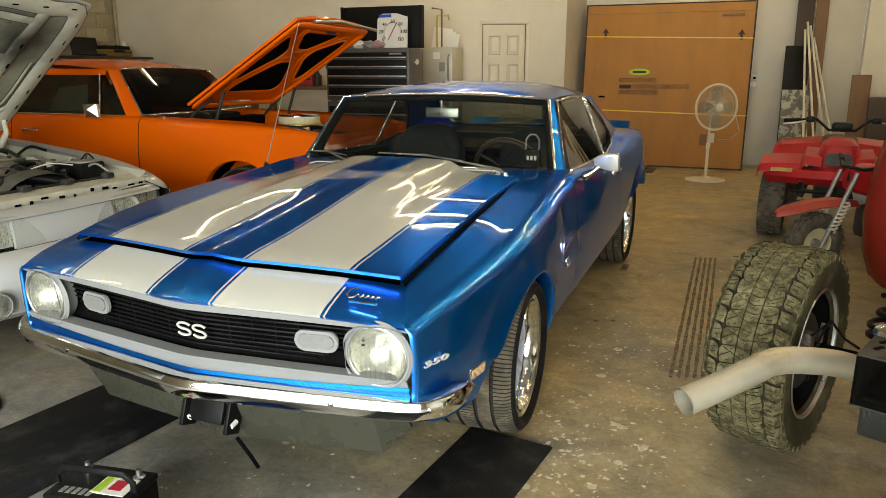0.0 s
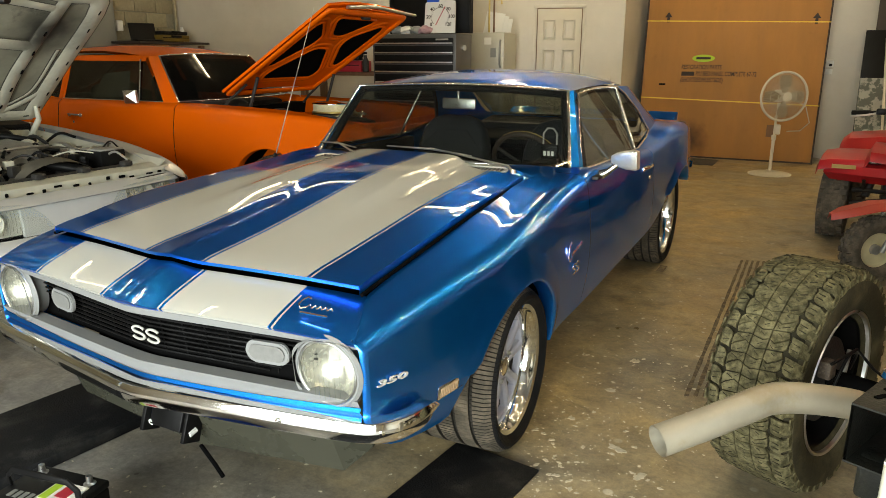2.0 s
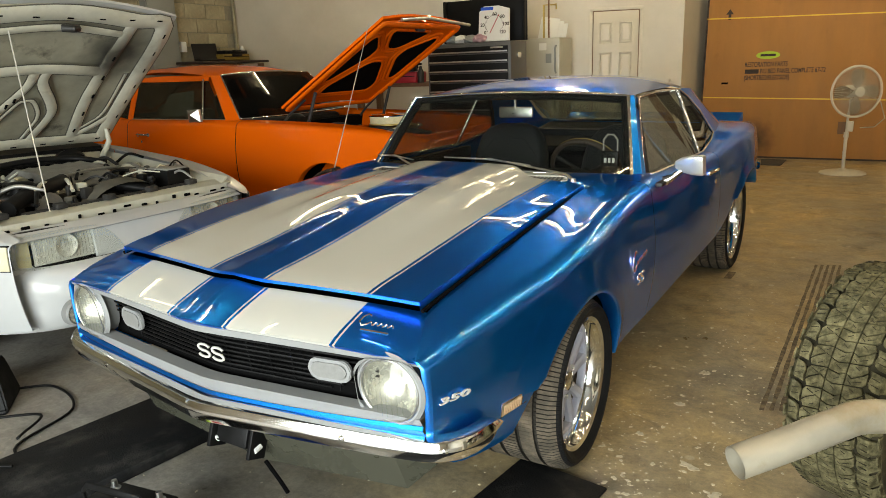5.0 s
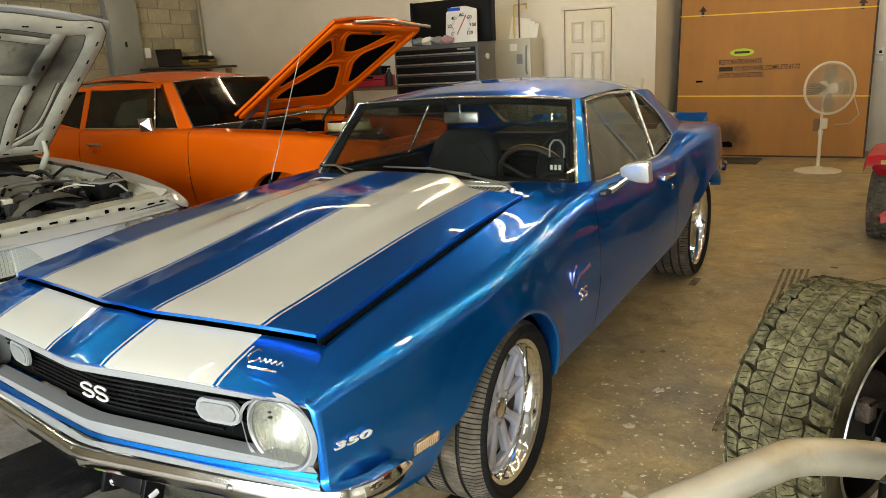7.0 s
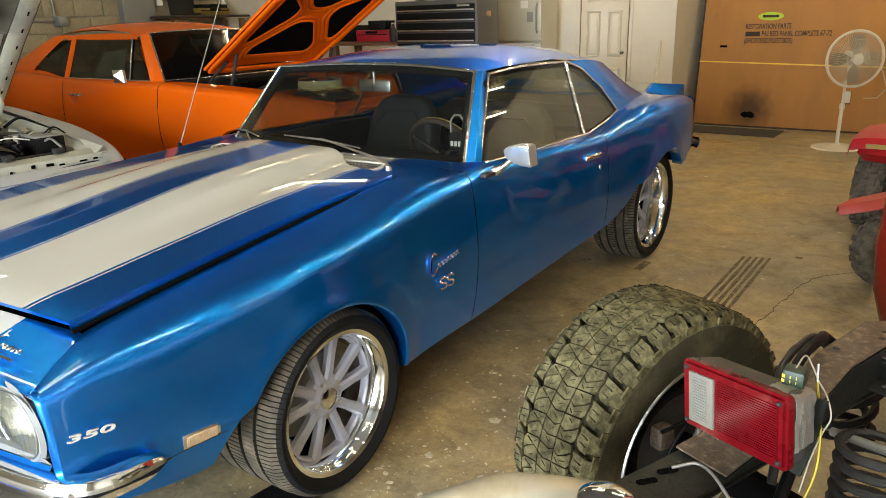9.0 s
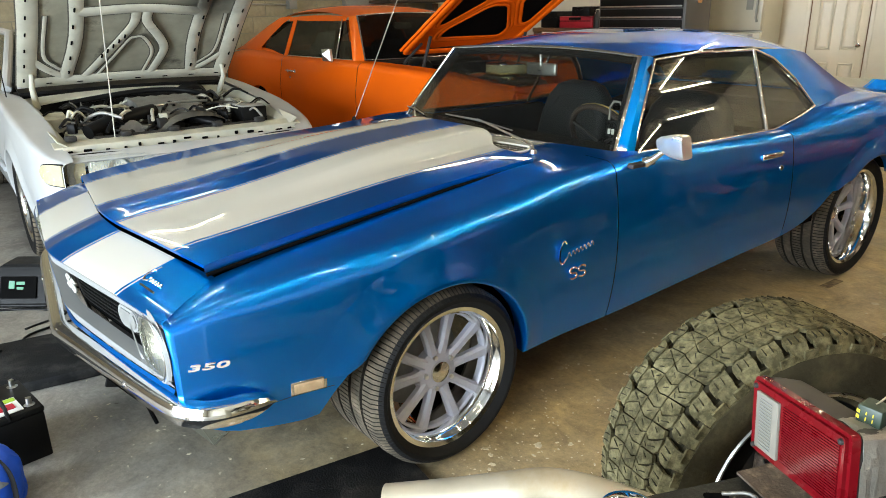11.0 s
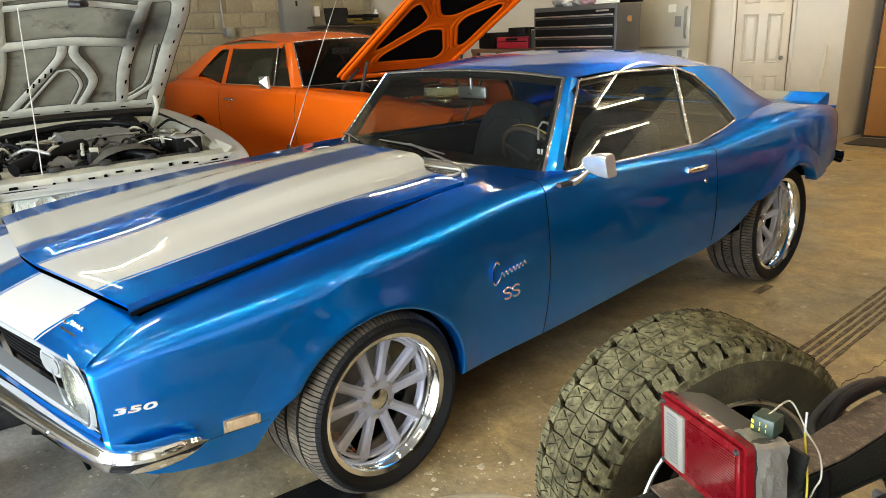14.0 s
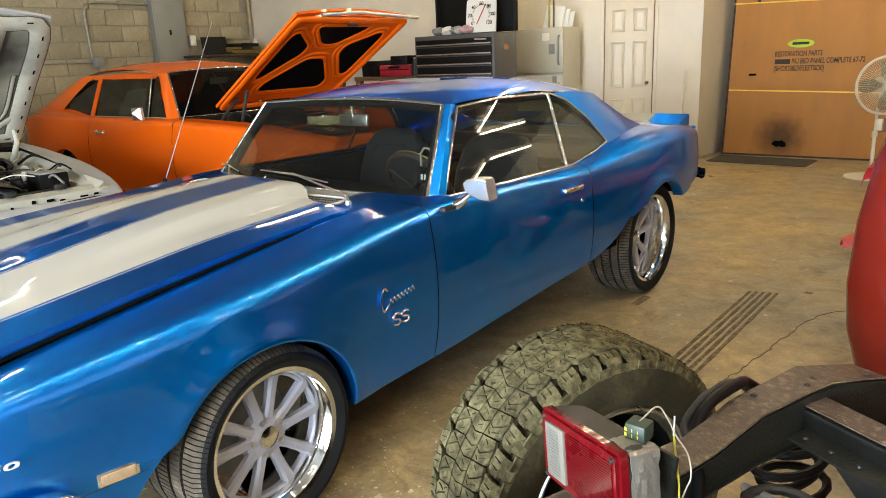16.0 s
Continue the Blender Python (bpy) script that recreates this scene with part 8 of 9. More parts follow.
    part("road_wheel", bm, DUSTRUBBER, t)
    bm = B()
    rows = []
    for y, z1, s in ((2.40, 1.10, 0.90), (2.5, 1.12, 0.92), (3.3, 1.06, 0.92), (3.55, 1.0, 0.88)):
        rows.append([V(cx - s, y, 0.62), V(cx - s, y, z1 - 0.1), V(cx - s + 0.1, y, z1), V(cx + s - 0.1, y, z1), V(cx + s, y, z1 - 0.1), V(cx + s, y, 0.62)])
    vs = grid(bm, rows)
    part("front_clip", bm, CABRED, cab)


pickup()


# pale box with a thick lid standing behind the rail's end
bx = thing("storage_box", Matrix.Translation((1.888, -0.99, 0)) @ Matrix.Rotation(radians(-13.4), 4, "Z"), "pale cream plastic storage box with a thick lid", "box")
bm = B()
rows = []
for z, s in ((0.0, 0.86), (0.012, 0.88), (0.69, 0.90), (0.71, 0.90)):
    rows.append([V(0.20 + p[0], 0.115 + p[1], z) for p in rounded(0.40 * s, 0.23 * s, 0.02, 4)])
vs = grid(bm, rows, close_v=True)
bm.faces.new(vs[0])
part("box_body", bm, CREAMPLASTIC, bx)
bm = B()
prism(bm, rounded(0.40, 0.23, 0.012), 0.075, Matrix.Translation((0.20, 0.115, 0.705)), bev=0.006)
part("box_lid", bm, CREAMPLASTIC, bx)
# ---------- carton against the back wall ----------
def carton():
    w, h, d = 2.36, 2.36, 0.17
    t = thing("carton", Matrix.Translation((-0.745, 8.43, 0.002)) @ Matrix.Rotation(radians(2.0), 4, "Z") @ Matrix.Rotation(radians(-5.5), 4, "X"), "tall brown cardboard carton leaning on the wall", "carton")
    bm = B()
    box(bm, (w / 2, d / 2, h / 2), (w, d, h), 0.006)
    part("carton_body", bm, CARDBOARD, t, "brown cardboard")
    bm = B()
    box(bm, (w / 2, -0.0025, h - 0.135), (w, 0.005, 0.004))
    part("carton_seam", bm, BROWNWOOD, t, flat=True)
    for z0, z1 in ((1.905, 1.85), (0.83, 0.775)):
        bm = B()
        slab(bm, [[V(-0.003, -0.005, z0 - 0.008), V(-0.003, -0.005, z0 + 0.008)], [V(w + 0.003, -0.005, z1 - 0.008), V(w + 0.003, -0.005, z1 + 0.008)]], (0, 0.003, 0))
        part("strap", bm, YELLOWBAND, t, "yellow packing strap", flat=True)
    up = Matrix.Rotation(radians(90), 4, "X")
    for x, z in ((0.30, 1.95), (2.19, 1.90)):
        bm = B()
        prism(bm, [(-0.018, -0.07), (0.018, -0.07), (0.018, 0.0), (0.05, 0.0), (0, 0.07), (-0.05, 0.0), (-0.018, 0.0)], 0.003, Matrix.Translation((x, -0.001, z)) @ up)
        part("arrow_print", bm, INK, t, "printed up arrow", flat=True)
    bm = B()
    prism(bm, [(0.15 * math.cos(a), 0.05 * math.sin(a)) for a in [2 * math.pi * k / 28 for k in range(28)]], 0.003, Matrix.Translation((0.83, -0.001, 1.385)) @ up)
    part("logo_oval", bm, GREENLOGO, t, "green oval print", flat=True)
    bm = B()
    box(bm, (0.83, -0.0055, 1.385), (0.19, 0.003, 0.03))
    part("logo_bar", bm, INK, t, flat=True)
    for k, (s, x, z) in enumerate((("RESTORATION PARTS", 0.545, 1.235), ("P/U BED PANEL COMPLETE 67-72", 0.745, 1.145), ("(SHORTBED/FLEETSIDE)", 0.545, 1.06))):
        letter_part("print_line", s, 0.088, Matrix.Translation((x, -0.003, z)) @ up @ Matrix.Diagonal((0.62, 1, 1, 1)), INK, t, 0.001)
    bm = B()
    box(bm, (0.64, -0.0025, 1.172), (0.175, 0.003, 0.058))
    part("print_bar", bm, INK, t, flat=True)
    bm = B()
    box(bm, (0.30, -0.0025, 1.02), (0.09, 0.003, 0.026))
    part("hand_hole", bm, MATT, t, flat=True)
    bm = B()
    box(bm, (2.06, -0.003, 2.17), (0.30, 0.003, 0.035))
    part("faint_print", bm, BROWNWOOD, t, flat=True)
    # dark strips added round the face stand for the carton's shadow gap
    for x, z, sx, sz in ((0.009, h / 2, 0.022, h + 0.004), (w - 0.009, h / 2, 0.022, h + 0.004), (w / 2, h - 0.008, w - 0.04, 0.018), (w / 2, 0.010, w - 0.04, 0.022)):
        bm = B()
        box(bm, (x, 0.004, z), (sx, 0.018, sz))
        part("edge_tape", bm, INK, t, "dark strip for the shadow along the carton edge", flat=True)
    # torn scorched hole near the floor
    random.seed(3)
    bm = B()
    pts = [((0.07 + 0.03 * random.random()) * math.cos(a), (0.03 + 0.025 * random.random()) * math.sin(a)) for a in [2 * math.pi * k / 16 for k in range(16)]]
    prism(bm, pts, 0.003, Matrix.Translation((0.70, -0.001, 0.16)) @ up)
    part("torn_hole", bm, MATT, t, "ragged dark hole", flat=True)
    bm = B()
    box(bm, (1.80, -0.0025, 0.42), (0.10, 0.003, 0.16))
    part("worn_label", bm, BROWNWOOD, t, flat=True)


carton()


# ---------- pedestal fan ----------
def pedestal_fan():
    t = thing("pedestal_fan", Matrix.Translation((1.175, 7.37, 0)), "ivory pedestal fan on a round base", "fan")
    bm = B()
    lathe(bm, [(0.0, 0.06), (0.04, 0.055), (0.06, 0.035), (0.20, 0.025), (0.245, 0.012), (0.25, 0.0), (0.0, 0.0)], seg=48, axis="z")
    part("base", bm, FANWHITE, t)
    bm = B()
    tube(bm, [V(0, 0, 0.03), V(0, 0, 0.45), V(0, 0, 0.46), V(0, 0, 0.72)], [0.019, 0.019, 0.014, 0.014], 16)
    part("pole", bm, FANWHITE, t)
    bm = B()
    cyl(bm, (0, 0, 0.42), (0, 0, 0.48), 0.027)
    part("height_collar", bm, FANWHITE, t)
    head = new("fan_head")
    head.parent = t
    head.matrix_basis = Matrix.Translation((0.06, -0.02, 0.945)) @ Matrix.Rotation(radians(32), 4, "Z")
    R = 0.285
    bm = B()
    tube(bm, [V(R * math.cos(a), 0, R * math.sin(a)) for a in [2 * math.pi * k / 48 for k in range(48)]], 0.014, 8, closed=True)
    part("guard_ring", bm, FANWHITE, head)
    bm = B()
    for k in range(72):
        a = 2 * math.pi * k / 72
        c, s = math.cos(a), math.sin(a)
        for d in (-1, 1):
            tube(bm, [V(0.05 * c, d * 0.075, 0.05 * s), V(0.16 * c, d * 0.07, 0.16 * s), V(0.25 * c, d * 0.045, 0.25 * s), V(R * c, 0, R * s)], 0.0014, 4, caps=False)
    for rr, y in ((0.11, 0.072), (0.2, 0.06)):
        tube(bm, [V(rr * math.cos(a), -y, rr * math.sin(a)) for a in [2 * math.pi * k / 36 for k in range(36)]], 0.002, 4, closed=True)
    tagged(part("wire_guard", bm, FANWHITE, head, "ivory wire guard"), kind="stuff")
    bm = B()
    lathe(bm, [(0.0, -0.088), (0.03, -0.086), (0.052, -0.076), (0.055, -0.07)], seg=28, axis="y")
    part("guard_badge", bm, FANWHITE, head, "bright centre badge")
    blade_mat = material("dusty_fan_blade", (0.20, 0.15, 0.085), 0.5)
    for k in range(4):
        bm = B()
        rows = []
        for i in range(9):
            r = 0.04 + 0.21 * i / 8
            wd = 0.9 * math.sin(math.pi * (0.25 + 0.6 * i / 8))
            a0 = 2 * math.pi * k / 4
            rows.append([V(r * math.cos(a0 + wd * (j / 4 - 0.5)), 0.03 * (j / 4 - 0.5), r * math.sin(a0 + wd * (j / 4 - 0.5))) for j in range(5)])
        slab(bm, rows, (0, 0.003, 0))
        part("blade", bm, blade_mat, head, "dusty plastic blade")
    bm = B()
    lathe(bm, [(0.045, -0.03), (0.045, 0.03), (0.07, 0.08), (0.075, 0.16), (0.05, 0.20), (0.0, 0.205)], seg=28, axis="y")
    part("motor_housing", bm, FANWHITE, head)
    bm = B()
    box(bm, (0, 0.07, -0.16), (0.05, 0.06, 0.16), 0.015)
    part("neck", bm, FANWHITE, head)
    bm = B()
    box(bm, (0.03, 0.0, 0.55), (0.07, 0.05, 0.12), 0.012)
    part("switch_box", bm, FANWHITE, t)
    strip("cord", [V(0.12, 0.16, 0.93), V(0.30, 0.22, 0.82), V(0.36, 0.30, 0.62), V(0.26, 0.5, 0.50), V(0.10, 0.8, 0.46)], 0.006, WHITEWIRE, t)


pedestal_fan()


# ---------- tool chest, fridge, thermometer ----------
def tool_chest():
    t = thing("tool_chest", pose(-3.22, 5.2, 0, 0, 0, 3), "black rolling tool chest with open lid and drawers", "tool chest")
    w, d = 1.10, 0.46
    bm = B()
    box(bm, (w / 2, d / 2, 0.58), (w, d, 0.90), 0.006)
    part("cabinet_body", bm, GREYSIDE, t)
    bm = B()
    box(bm, (w / 2, d / 2, 1.35), (w, d, 0.61), 0.006)
    part("top_chest_body", bm, GREYSIDE, t, "dark grey steel chest sides")
    z = 1.615
    for hgt in (0.085, 0.105, 0.11, 0.11, 0.125):
        dr = new("drawer")
        dr.parent = t
        bm = B()
        box(bm, (w / 2 - 0.0, -0.008, z - hgt / 2), (w - 0.06, 0.014, hgt - 0.012), 0.003)
        part("drawer_front", bm, BLACK, dr, "glossy black drawer front")
        bm = B()
        box(bm, (w / 2, -0.022, z - hgt + 0.020), (w - 0.07, 0.016, 0.016), 0.004)
        part("drawer_pull", bm, DULLCHROME, dr, "bright full-width pull")
        z -= hgt
    z = 0.98
    for hgt in (0.12, 0.12, 0.2, 0.34):
        dr = new("drawer")
        dr.parent = t
        bm = B()
        box(bm, (w / 2, -0.008, z - hgt / 2), (w - 0.06, 0.014, hgt - 0.012), 0.003)
        part("drawer_front", bm, BLACK, dr)
        bm = B()
        box(bm, (w / 2, -0.022, z - hgt + 0.024), (w - 0.07, 0.016, 0.016), 0.004)
        part("drawer_pull", bm, DULLCHROME, dr)
        z -= hgt
    lid = new("lid")
    lid.parent = t
    bm = B()
    box(bm, (w / 2, d + 0.02, 1.92), (w, 0.04, 0.50), 0.006)
    part("lid_panel", bm, BLACK, lid, "raised black lid")
    for x in (0.02, w - 0.02):
        bm = B()
        box(bm, (x, d - 0.02, 1.92), (0.03, 0.06, 0.5), 0.006)
        part("lid_flange", bm, BLACK, lid)
    bm = B()
    box(bm, (w / 2 + 0.38, -0.0165, 1.592), (0.16, 0.003, 0.018))
    part("maker_plate", bm, DULLCHROME, t, flat=True)
    bm = B()
    prism(bm, rounded(0.09, 0.06, 0.02), 0.02, Matrix.Translation((w, d / 2 - 0.02, 1.50)) @ Matrix.Rotation(radians(90), 4, "Z") @ Matrix.Rotation(radians(90), 4, "X"))
    part("side_grip", bm, CHROME, t)
    for x in (0.12, w - 0.12):
        for y in (0.08, d - 0.08):
            bm = B()
            lathe(bm, [(0, -0.02), (0.06, -0.02), (0.065, 0), (0.06, 0.02), (0, 0.02)], (x, y, 0.065), 20)
            part("castor", bm, BLACK, t)


tool_chest()

# dial thermometer leaning in the open chest
th = thing("dial_thermometer", pose(-2.43, 5.44, 1.665, -8, 0, 3), "white dial thermometer leaning in the open tool chest", "thermometer")
bm = B()
prism(bm, [(-0.20, 0.0), (0.20, 0.0), (0.185, 0.36), (0.05, 0.40), (-0.14, 0.40), (-0.20, 0.34)], 0.02, Matrix.Rotation(radians(90), 4, "X"))
part("dial_plate", bm, WHITEPAPER, th, "white dial card")
bm = B()
box(bm, (-0.10, -0.0225, 0.372), (0.16, 0.003, 0.035))
part("blue_band", bm, BLUEFABRIC, th, flat=True)
for k, s in enumerate(("0", "20", "40", "60", "80", "100", "120")):
    a = radians(222 - 264 * k / 6)
    letter_part("dial_number", s, 0.055, Matrix.Translation((0.15 * math.cos(a), -0.023, 0.165 + 0.125 * math.sin(a))) @ Matrix.Rotation(radians(90), 4, "X"), INK, th, 0.001, "CENTER")
bm = B()
for k in range(37):
    a = radians(222 - 264 * k / 36)
    m = Matrix.Translation((0.112 * math.cos(a), -0.022, 0.185 + 0.112 * math.sin(a))) @ Matrix.Rotation(-a, 4, "Y")
    box(bm, m.translation, (0.016, 0.003, 0.003), rot=Matrix.Rotation(-a, 4, "Y"))
tagged(part("dial_ticks", bm, INK, th, flat=True), kind="stuff")
strip("needle", [V(-0.05, -0.025, 0.09), V(0.06, -0.025, 0.30)], 0.005, REDBITS, th)


def fridge():
    t = thing("refrigerator", pose(-2.88, 6.70, 0, 0, 0, 5), "pale two-door refrigerator with papers on top", "refrigerator")
    bm = B()
    box(bm, (0.36, 0.27, 0.86), (0.70, 0.46, 1.70), 0.012)
    part("cabinet", bm, TEAL, t)
    for z0, z1 in ((0.04, 1.14), (1.16, 1.71)):
        bm = B()
        box(bm, (0.36, 0.015, (z0 + z1) / 2), (0.70, 0.06, z1 - z0), 0.014)
        d = part("fridge_door", bm, TEAL, t)
        strip("door_grip", [V(0.66, -0.02, z0 + 0.1), V(0.66, -0.05, z0 + 0.14), V(0.66, -0.05, z1 - 0.14), V(0.66, -0.02, z1 - 0.1)], 0.014, GREYPANEL, t)
    for x, z, w, h, m in ((0.48, 1.60, 0.10, 0.09, WHITEPAPER), (0.56, 1.45, 0.08, 0.12, GREYPANEL), (0.60, 1.02, 0.06, 0.2, GREYPANEL)):
        bm = B()
        box(bm, (x, -0.0175, z), (w, 0.003, h))
        part("note", bm, m, t, flat=True)
    return t


fridge()
pp = thing("paper_holder", pose(-2.42, 6.93, 1.715, 0, 0, 8), "wire holder with loose white papers", "papers")
for k in range(3):
    bm = B()
    slab(bm, [[V(-0.14 + 0.05 * k, 0.05 * k, 0.0), V(0.12 + 0.05 * k, 0.05 * k, 0.0)], [V(-0.10 + 0.03 * k, 0.05 * k + 0.05, 0.28 - 0.05 * k), V(0.16 + 0.04 * k, 0.05 * k + 0.04, 0.24 - 0.03 * k)]], (0, 0.004, 0))
    part("paper", bm, WHITEPAPER, pp)
strip("wire_frame", [V(-0.05, -0.02, 0.0), V(-0.05, -0.02, 0.42), V(0.12, -0.02, 0.42), V(0.12, -0.02, 0.36)], 0.014, GOLD, pp)
strip("hook", [V(0.02, -0.03, 0.0), V(0.02, -0.03, 0.5), V(-0.12, -0.03, 0.52)], 0.012, BROWNWOOD, pp)

# rags, bottles and cases on and beside the chest
rag = thing("rag_heap", pose(-2.78, 5.33, 1.655), "crumpled grey and pink shop rags", "rags")
random.seed(9)
for k, m in enumerate((GREYPANEL, WHITEPAPER, GREYPANEL, material("pink_rag", (0.42, 0.26, 0.28), 0.9))):
    bm = B()
    bmesh.ops.create_icosphere(bm, subdivisions=3, radius=0.09, matrix=Matrix.Translation((-0.16 + 0.11 * k, 0.02 * k, 0.045)) @ Matrix.Diagonal((1.2, 0.9, 0.5, 1)))
    for v in bm.verts:
        v.co += V(*noise.noise_vector(v.co * 22)) * 0.028
        v.co.z = max(v.co.z, 0.001)
    part("rag", bm, m, rag)
bench = thing("workbench", pose(-4.62, 5.55, 0, 0, 0, 6), "low wooden workbench with a cluttered top", "workbench")
bm = B()
box(bm, (0.6, 0.3, 1.18), (1.3, 0.6, 0.05), 0.004)
part("bench_top", bm, BROWNWOOD, bench)
for x in (0.0, 1.2):
    for y in (0.05, 0.55):
        bm = B()
        box(bm, (x, y, 0.578), (0.08, 0.08, 1.155), 0.004)
        part("bench_leg", bm, BROWNWOOD, bench)
bm = B()
box(bm, (0.6, 0.3, 0.55), (1.2, 0.5, 0.03), 0.003)
part("bench_shelf", bm, BROWNWOOD, bench)


def spray_bottle(x, y, z, m, first=None):
    if first:
        return copy_thing(first, pose(x, y, z, 0, 0, 40))
    t = thing("spray_bottle", pose(x, y, z), "dark trigger spray bottle on the workbench", "spray bottle", "spray bottles")
    bm = B()
    lathe(bm, [(0, 0), (0.042, 0.0), (0.045, 0.02), (0.045, 0.13), (0.02, 0.18), (0.016, 0.21), (0, 0.21)], seg=20, axis="z")
    part("bottle", bm, m, t)
    bm = B()
    box(bm, (-0.02, 0, 0.235), (0.08, 0.03, 0.03), 0.006)
    box(bm, (-0.04, 0, 0.205), (0.012, 0.02, 0.05), 0.003)
    part("trigger", bm, BLACK, t)
    return t


sb = spray_bottle(-3.62, 5.62, 1.206, DARKMET)
spray_bottle(-3.48, 5.72, 1.206, None, sb)


def case(name, x, y, z, w, d, h, m, label, turn=0):
    t = thing(name, pose(x, y, z, 0, 0, turn), label, "tool case")
    bm = B()
    box(bm, (0, 0, h / 2), (w, d, h), 0.012)
    part("case_shell", bm, m, t)
    bm = B()
    box(bm, (0, -d / 2 - 0.003, h * 0.6), (w * 0.94, 0.008, 0.010), 0.002)
    part("case_seam", bm, BLACK, t)
    bm = B()
    box(bm, (0, -d / 2 - 0.01, h * 0.8), (w * 0.35, 0.02, 0.03), 0.006)
    part("case_grip", bm, BLACK, t)


case("tool_case", -3.95, 5.72, 1.205, 0.5, 0.3, 0.14, REDBITS, "red plastic tool case on the workbench", 6)
case("tool_case", -4.42, 5.75, 1.205, 0.34, 0.28, 0.2, BLACK, "black plastic tool case on the workbench", -8)
case("tool_case", -3.78, 5.55, 1.348, 0.24, 0.16, 0.11, BLACK, "small black case stacked on the red one", 14)
case("carton_box", -4.2, 5.72, 0.565, 0.7, 0.4, 0.25, CARDBOARD, "brown carton on the workbench shelf", 4)


# ---------- west wall: panel, conduit, bench with laptop ----------
def on_block(s, z, o=0.02):
    """A place on the block wall: s metres from the corner."""
    p = CORNER + DB * s + V(-DB.y, DB.x, 0) * o
    return V(p.x, p.y, z)


WESTM = Matrix.Rotation(math.atan2(DB.y, DB.x) + math.pi, 4, "Z")


def breaker_panel():
    p = on_block(1.53, 1.95, 0.07)
    t = thing("breaker_panel", Matrix.Translation(p) @ WESTM, "grey steel electrical panel on the block wall", "electrical panel")
    bm = B()
    box(bm, (0, 0, 0), (0.50, 0.11, 1.05), 0.006)
    part("panel_box", bm, GREYPANEL, t)
    bm = B()
    box(bm, (0, -0.058, 0), (0.46, 0.008, 1.0), 0.003)
    part("panel_cover", bm, GREYPANEL, t)
    bm = B()
    box(bm, (-0.02, -0.066, -0.04), (0.03, 0.012, 0.07), 0.004)
    part("panel_latch", bm, BLACK, t)


breaker_panel()
cd = thing("wall_conduit", Matrix.Identity(4), "bare steel conduit with junction box on blocks", "conduit")
strip("conduit_run", [on_block(1.78, 2.27, 0.04), on_block(2.55, 2.28, 0.04), on_block(2.66, 2.25, 0.04), on_block(2.69, 2.15, 0.04), on_block(2.68, 1.60, 0.04)], 0.016, GREYMET, cd)
strip("conduit_branch", [on_block(2.65, 1.55, 0.04), on_block(4.4, 1.57, 0.04)], 0.012, GREYMET, cd)
strip("corner_pipe", [on_block(0.06, 0.0, 0.05), on_block(0.06, 3.45, 0.05)], 0.025, BLOCK, cd)
bm = B()
box(bm, on_block(2.63, 1.55, 0.06), (0.12, 0.10, 0.12), 0.008, WESTM)
part("junction_box", bm, GREYPANEL, cd)
so = thing("wall_socket", Matrix.Translation(on_block(1.16, 1.80, 0.05)) @ WESTM, "white socket box on the block wall", "socket")
bm = B()
box(bm, (0, 0, 0), (0.10, 0.07, 0.14), 0.01)
part("socket_box", bm, WHITEPAPER, so)
hb = thing("wall_shelf", Matrix.Translation(on_block(0.72, 1.57, 0.34)) @ WESTM, "high wooden shelf bench against the block wall", "shelf")
bm = B()
box(bm, (0, 0, 0.005), (1.35, 0.60, 0.03), 0.004)
part("shelf_board", bm, DARKBOARD, hb)
for x in (-0.6, 0.6):
    bm = B()
    box(bm, (x, -0.2, -0.77), (0.07, 0.07, 1.49), 0.004)
    part("shelf_leg", bm, BROWNWOOD, hb)
    bm = B()
    box(bm, (x, 0.2, -0.77), (0.07, 0.07, 1.49), 0.004)
    part("shelf_leg", bm, BROWNWOOD, hb)
lp = thing("laptop", Matrix.Translation(on_block(0.98, 1.597, 0.36)) @ WESTM @ Matrix.Rotation(radians(-25), 4, "Z"), "open black laptop on the high shelf", "laptop")
bm = B()
box(bm, (0, 0, 0.012), (0.36, 0.25, 0.02), 0.005)
part("keyboard_deck", bm, BLACK, lp)
bm = B()
box(bm, (0, 0.15, 0.13), (0.36, 0.014, 0.24), 0.005, Matrix.Rotation(radians(-18), 4, "X"))
part("screen", bm, BLACK, lp)
case("organiser_case", *on_block(0.52, 1.597, 0.30), 0.55, 0.3, 0.09, material("dull_yellow_plastic", (0.16, 0.105, 0.012), 0.5), "dull yellow and black tool organiser on the shelf", math.degrees(math.atan2(DB.y, DB.x)) + 180)
case("organiser_case", *on_block(0.52, 1.688, 0.32), 0.5, 0.25, 0.05, BLACK, "flat black case on the yellow organiser", math.degrees(math.atan2(DB.y, DB.x)) + 182)
ct = thing("spray_can", Matrix.Translation(on_block(0.17, 1.597, 0.25)), "small white spray can on the shelf", "spray can")
bm = B()
lathe(bm, [(0, 0), (0.033, 0), (0.033, 0.17), (0.02, 0.19), (0.02, 0.215), (0, 0.215)], seg=20, axis="z")
part("can", bm, WHITEPAPER, ct)
bm = B()
lathe(bm, [(0.0335, 0.06), (0.034, 0.06), (0.034, 0.12), (0.0335, 0.12)], seg=20, axis="z")
part("can_band", bm, REDBITS, ct)

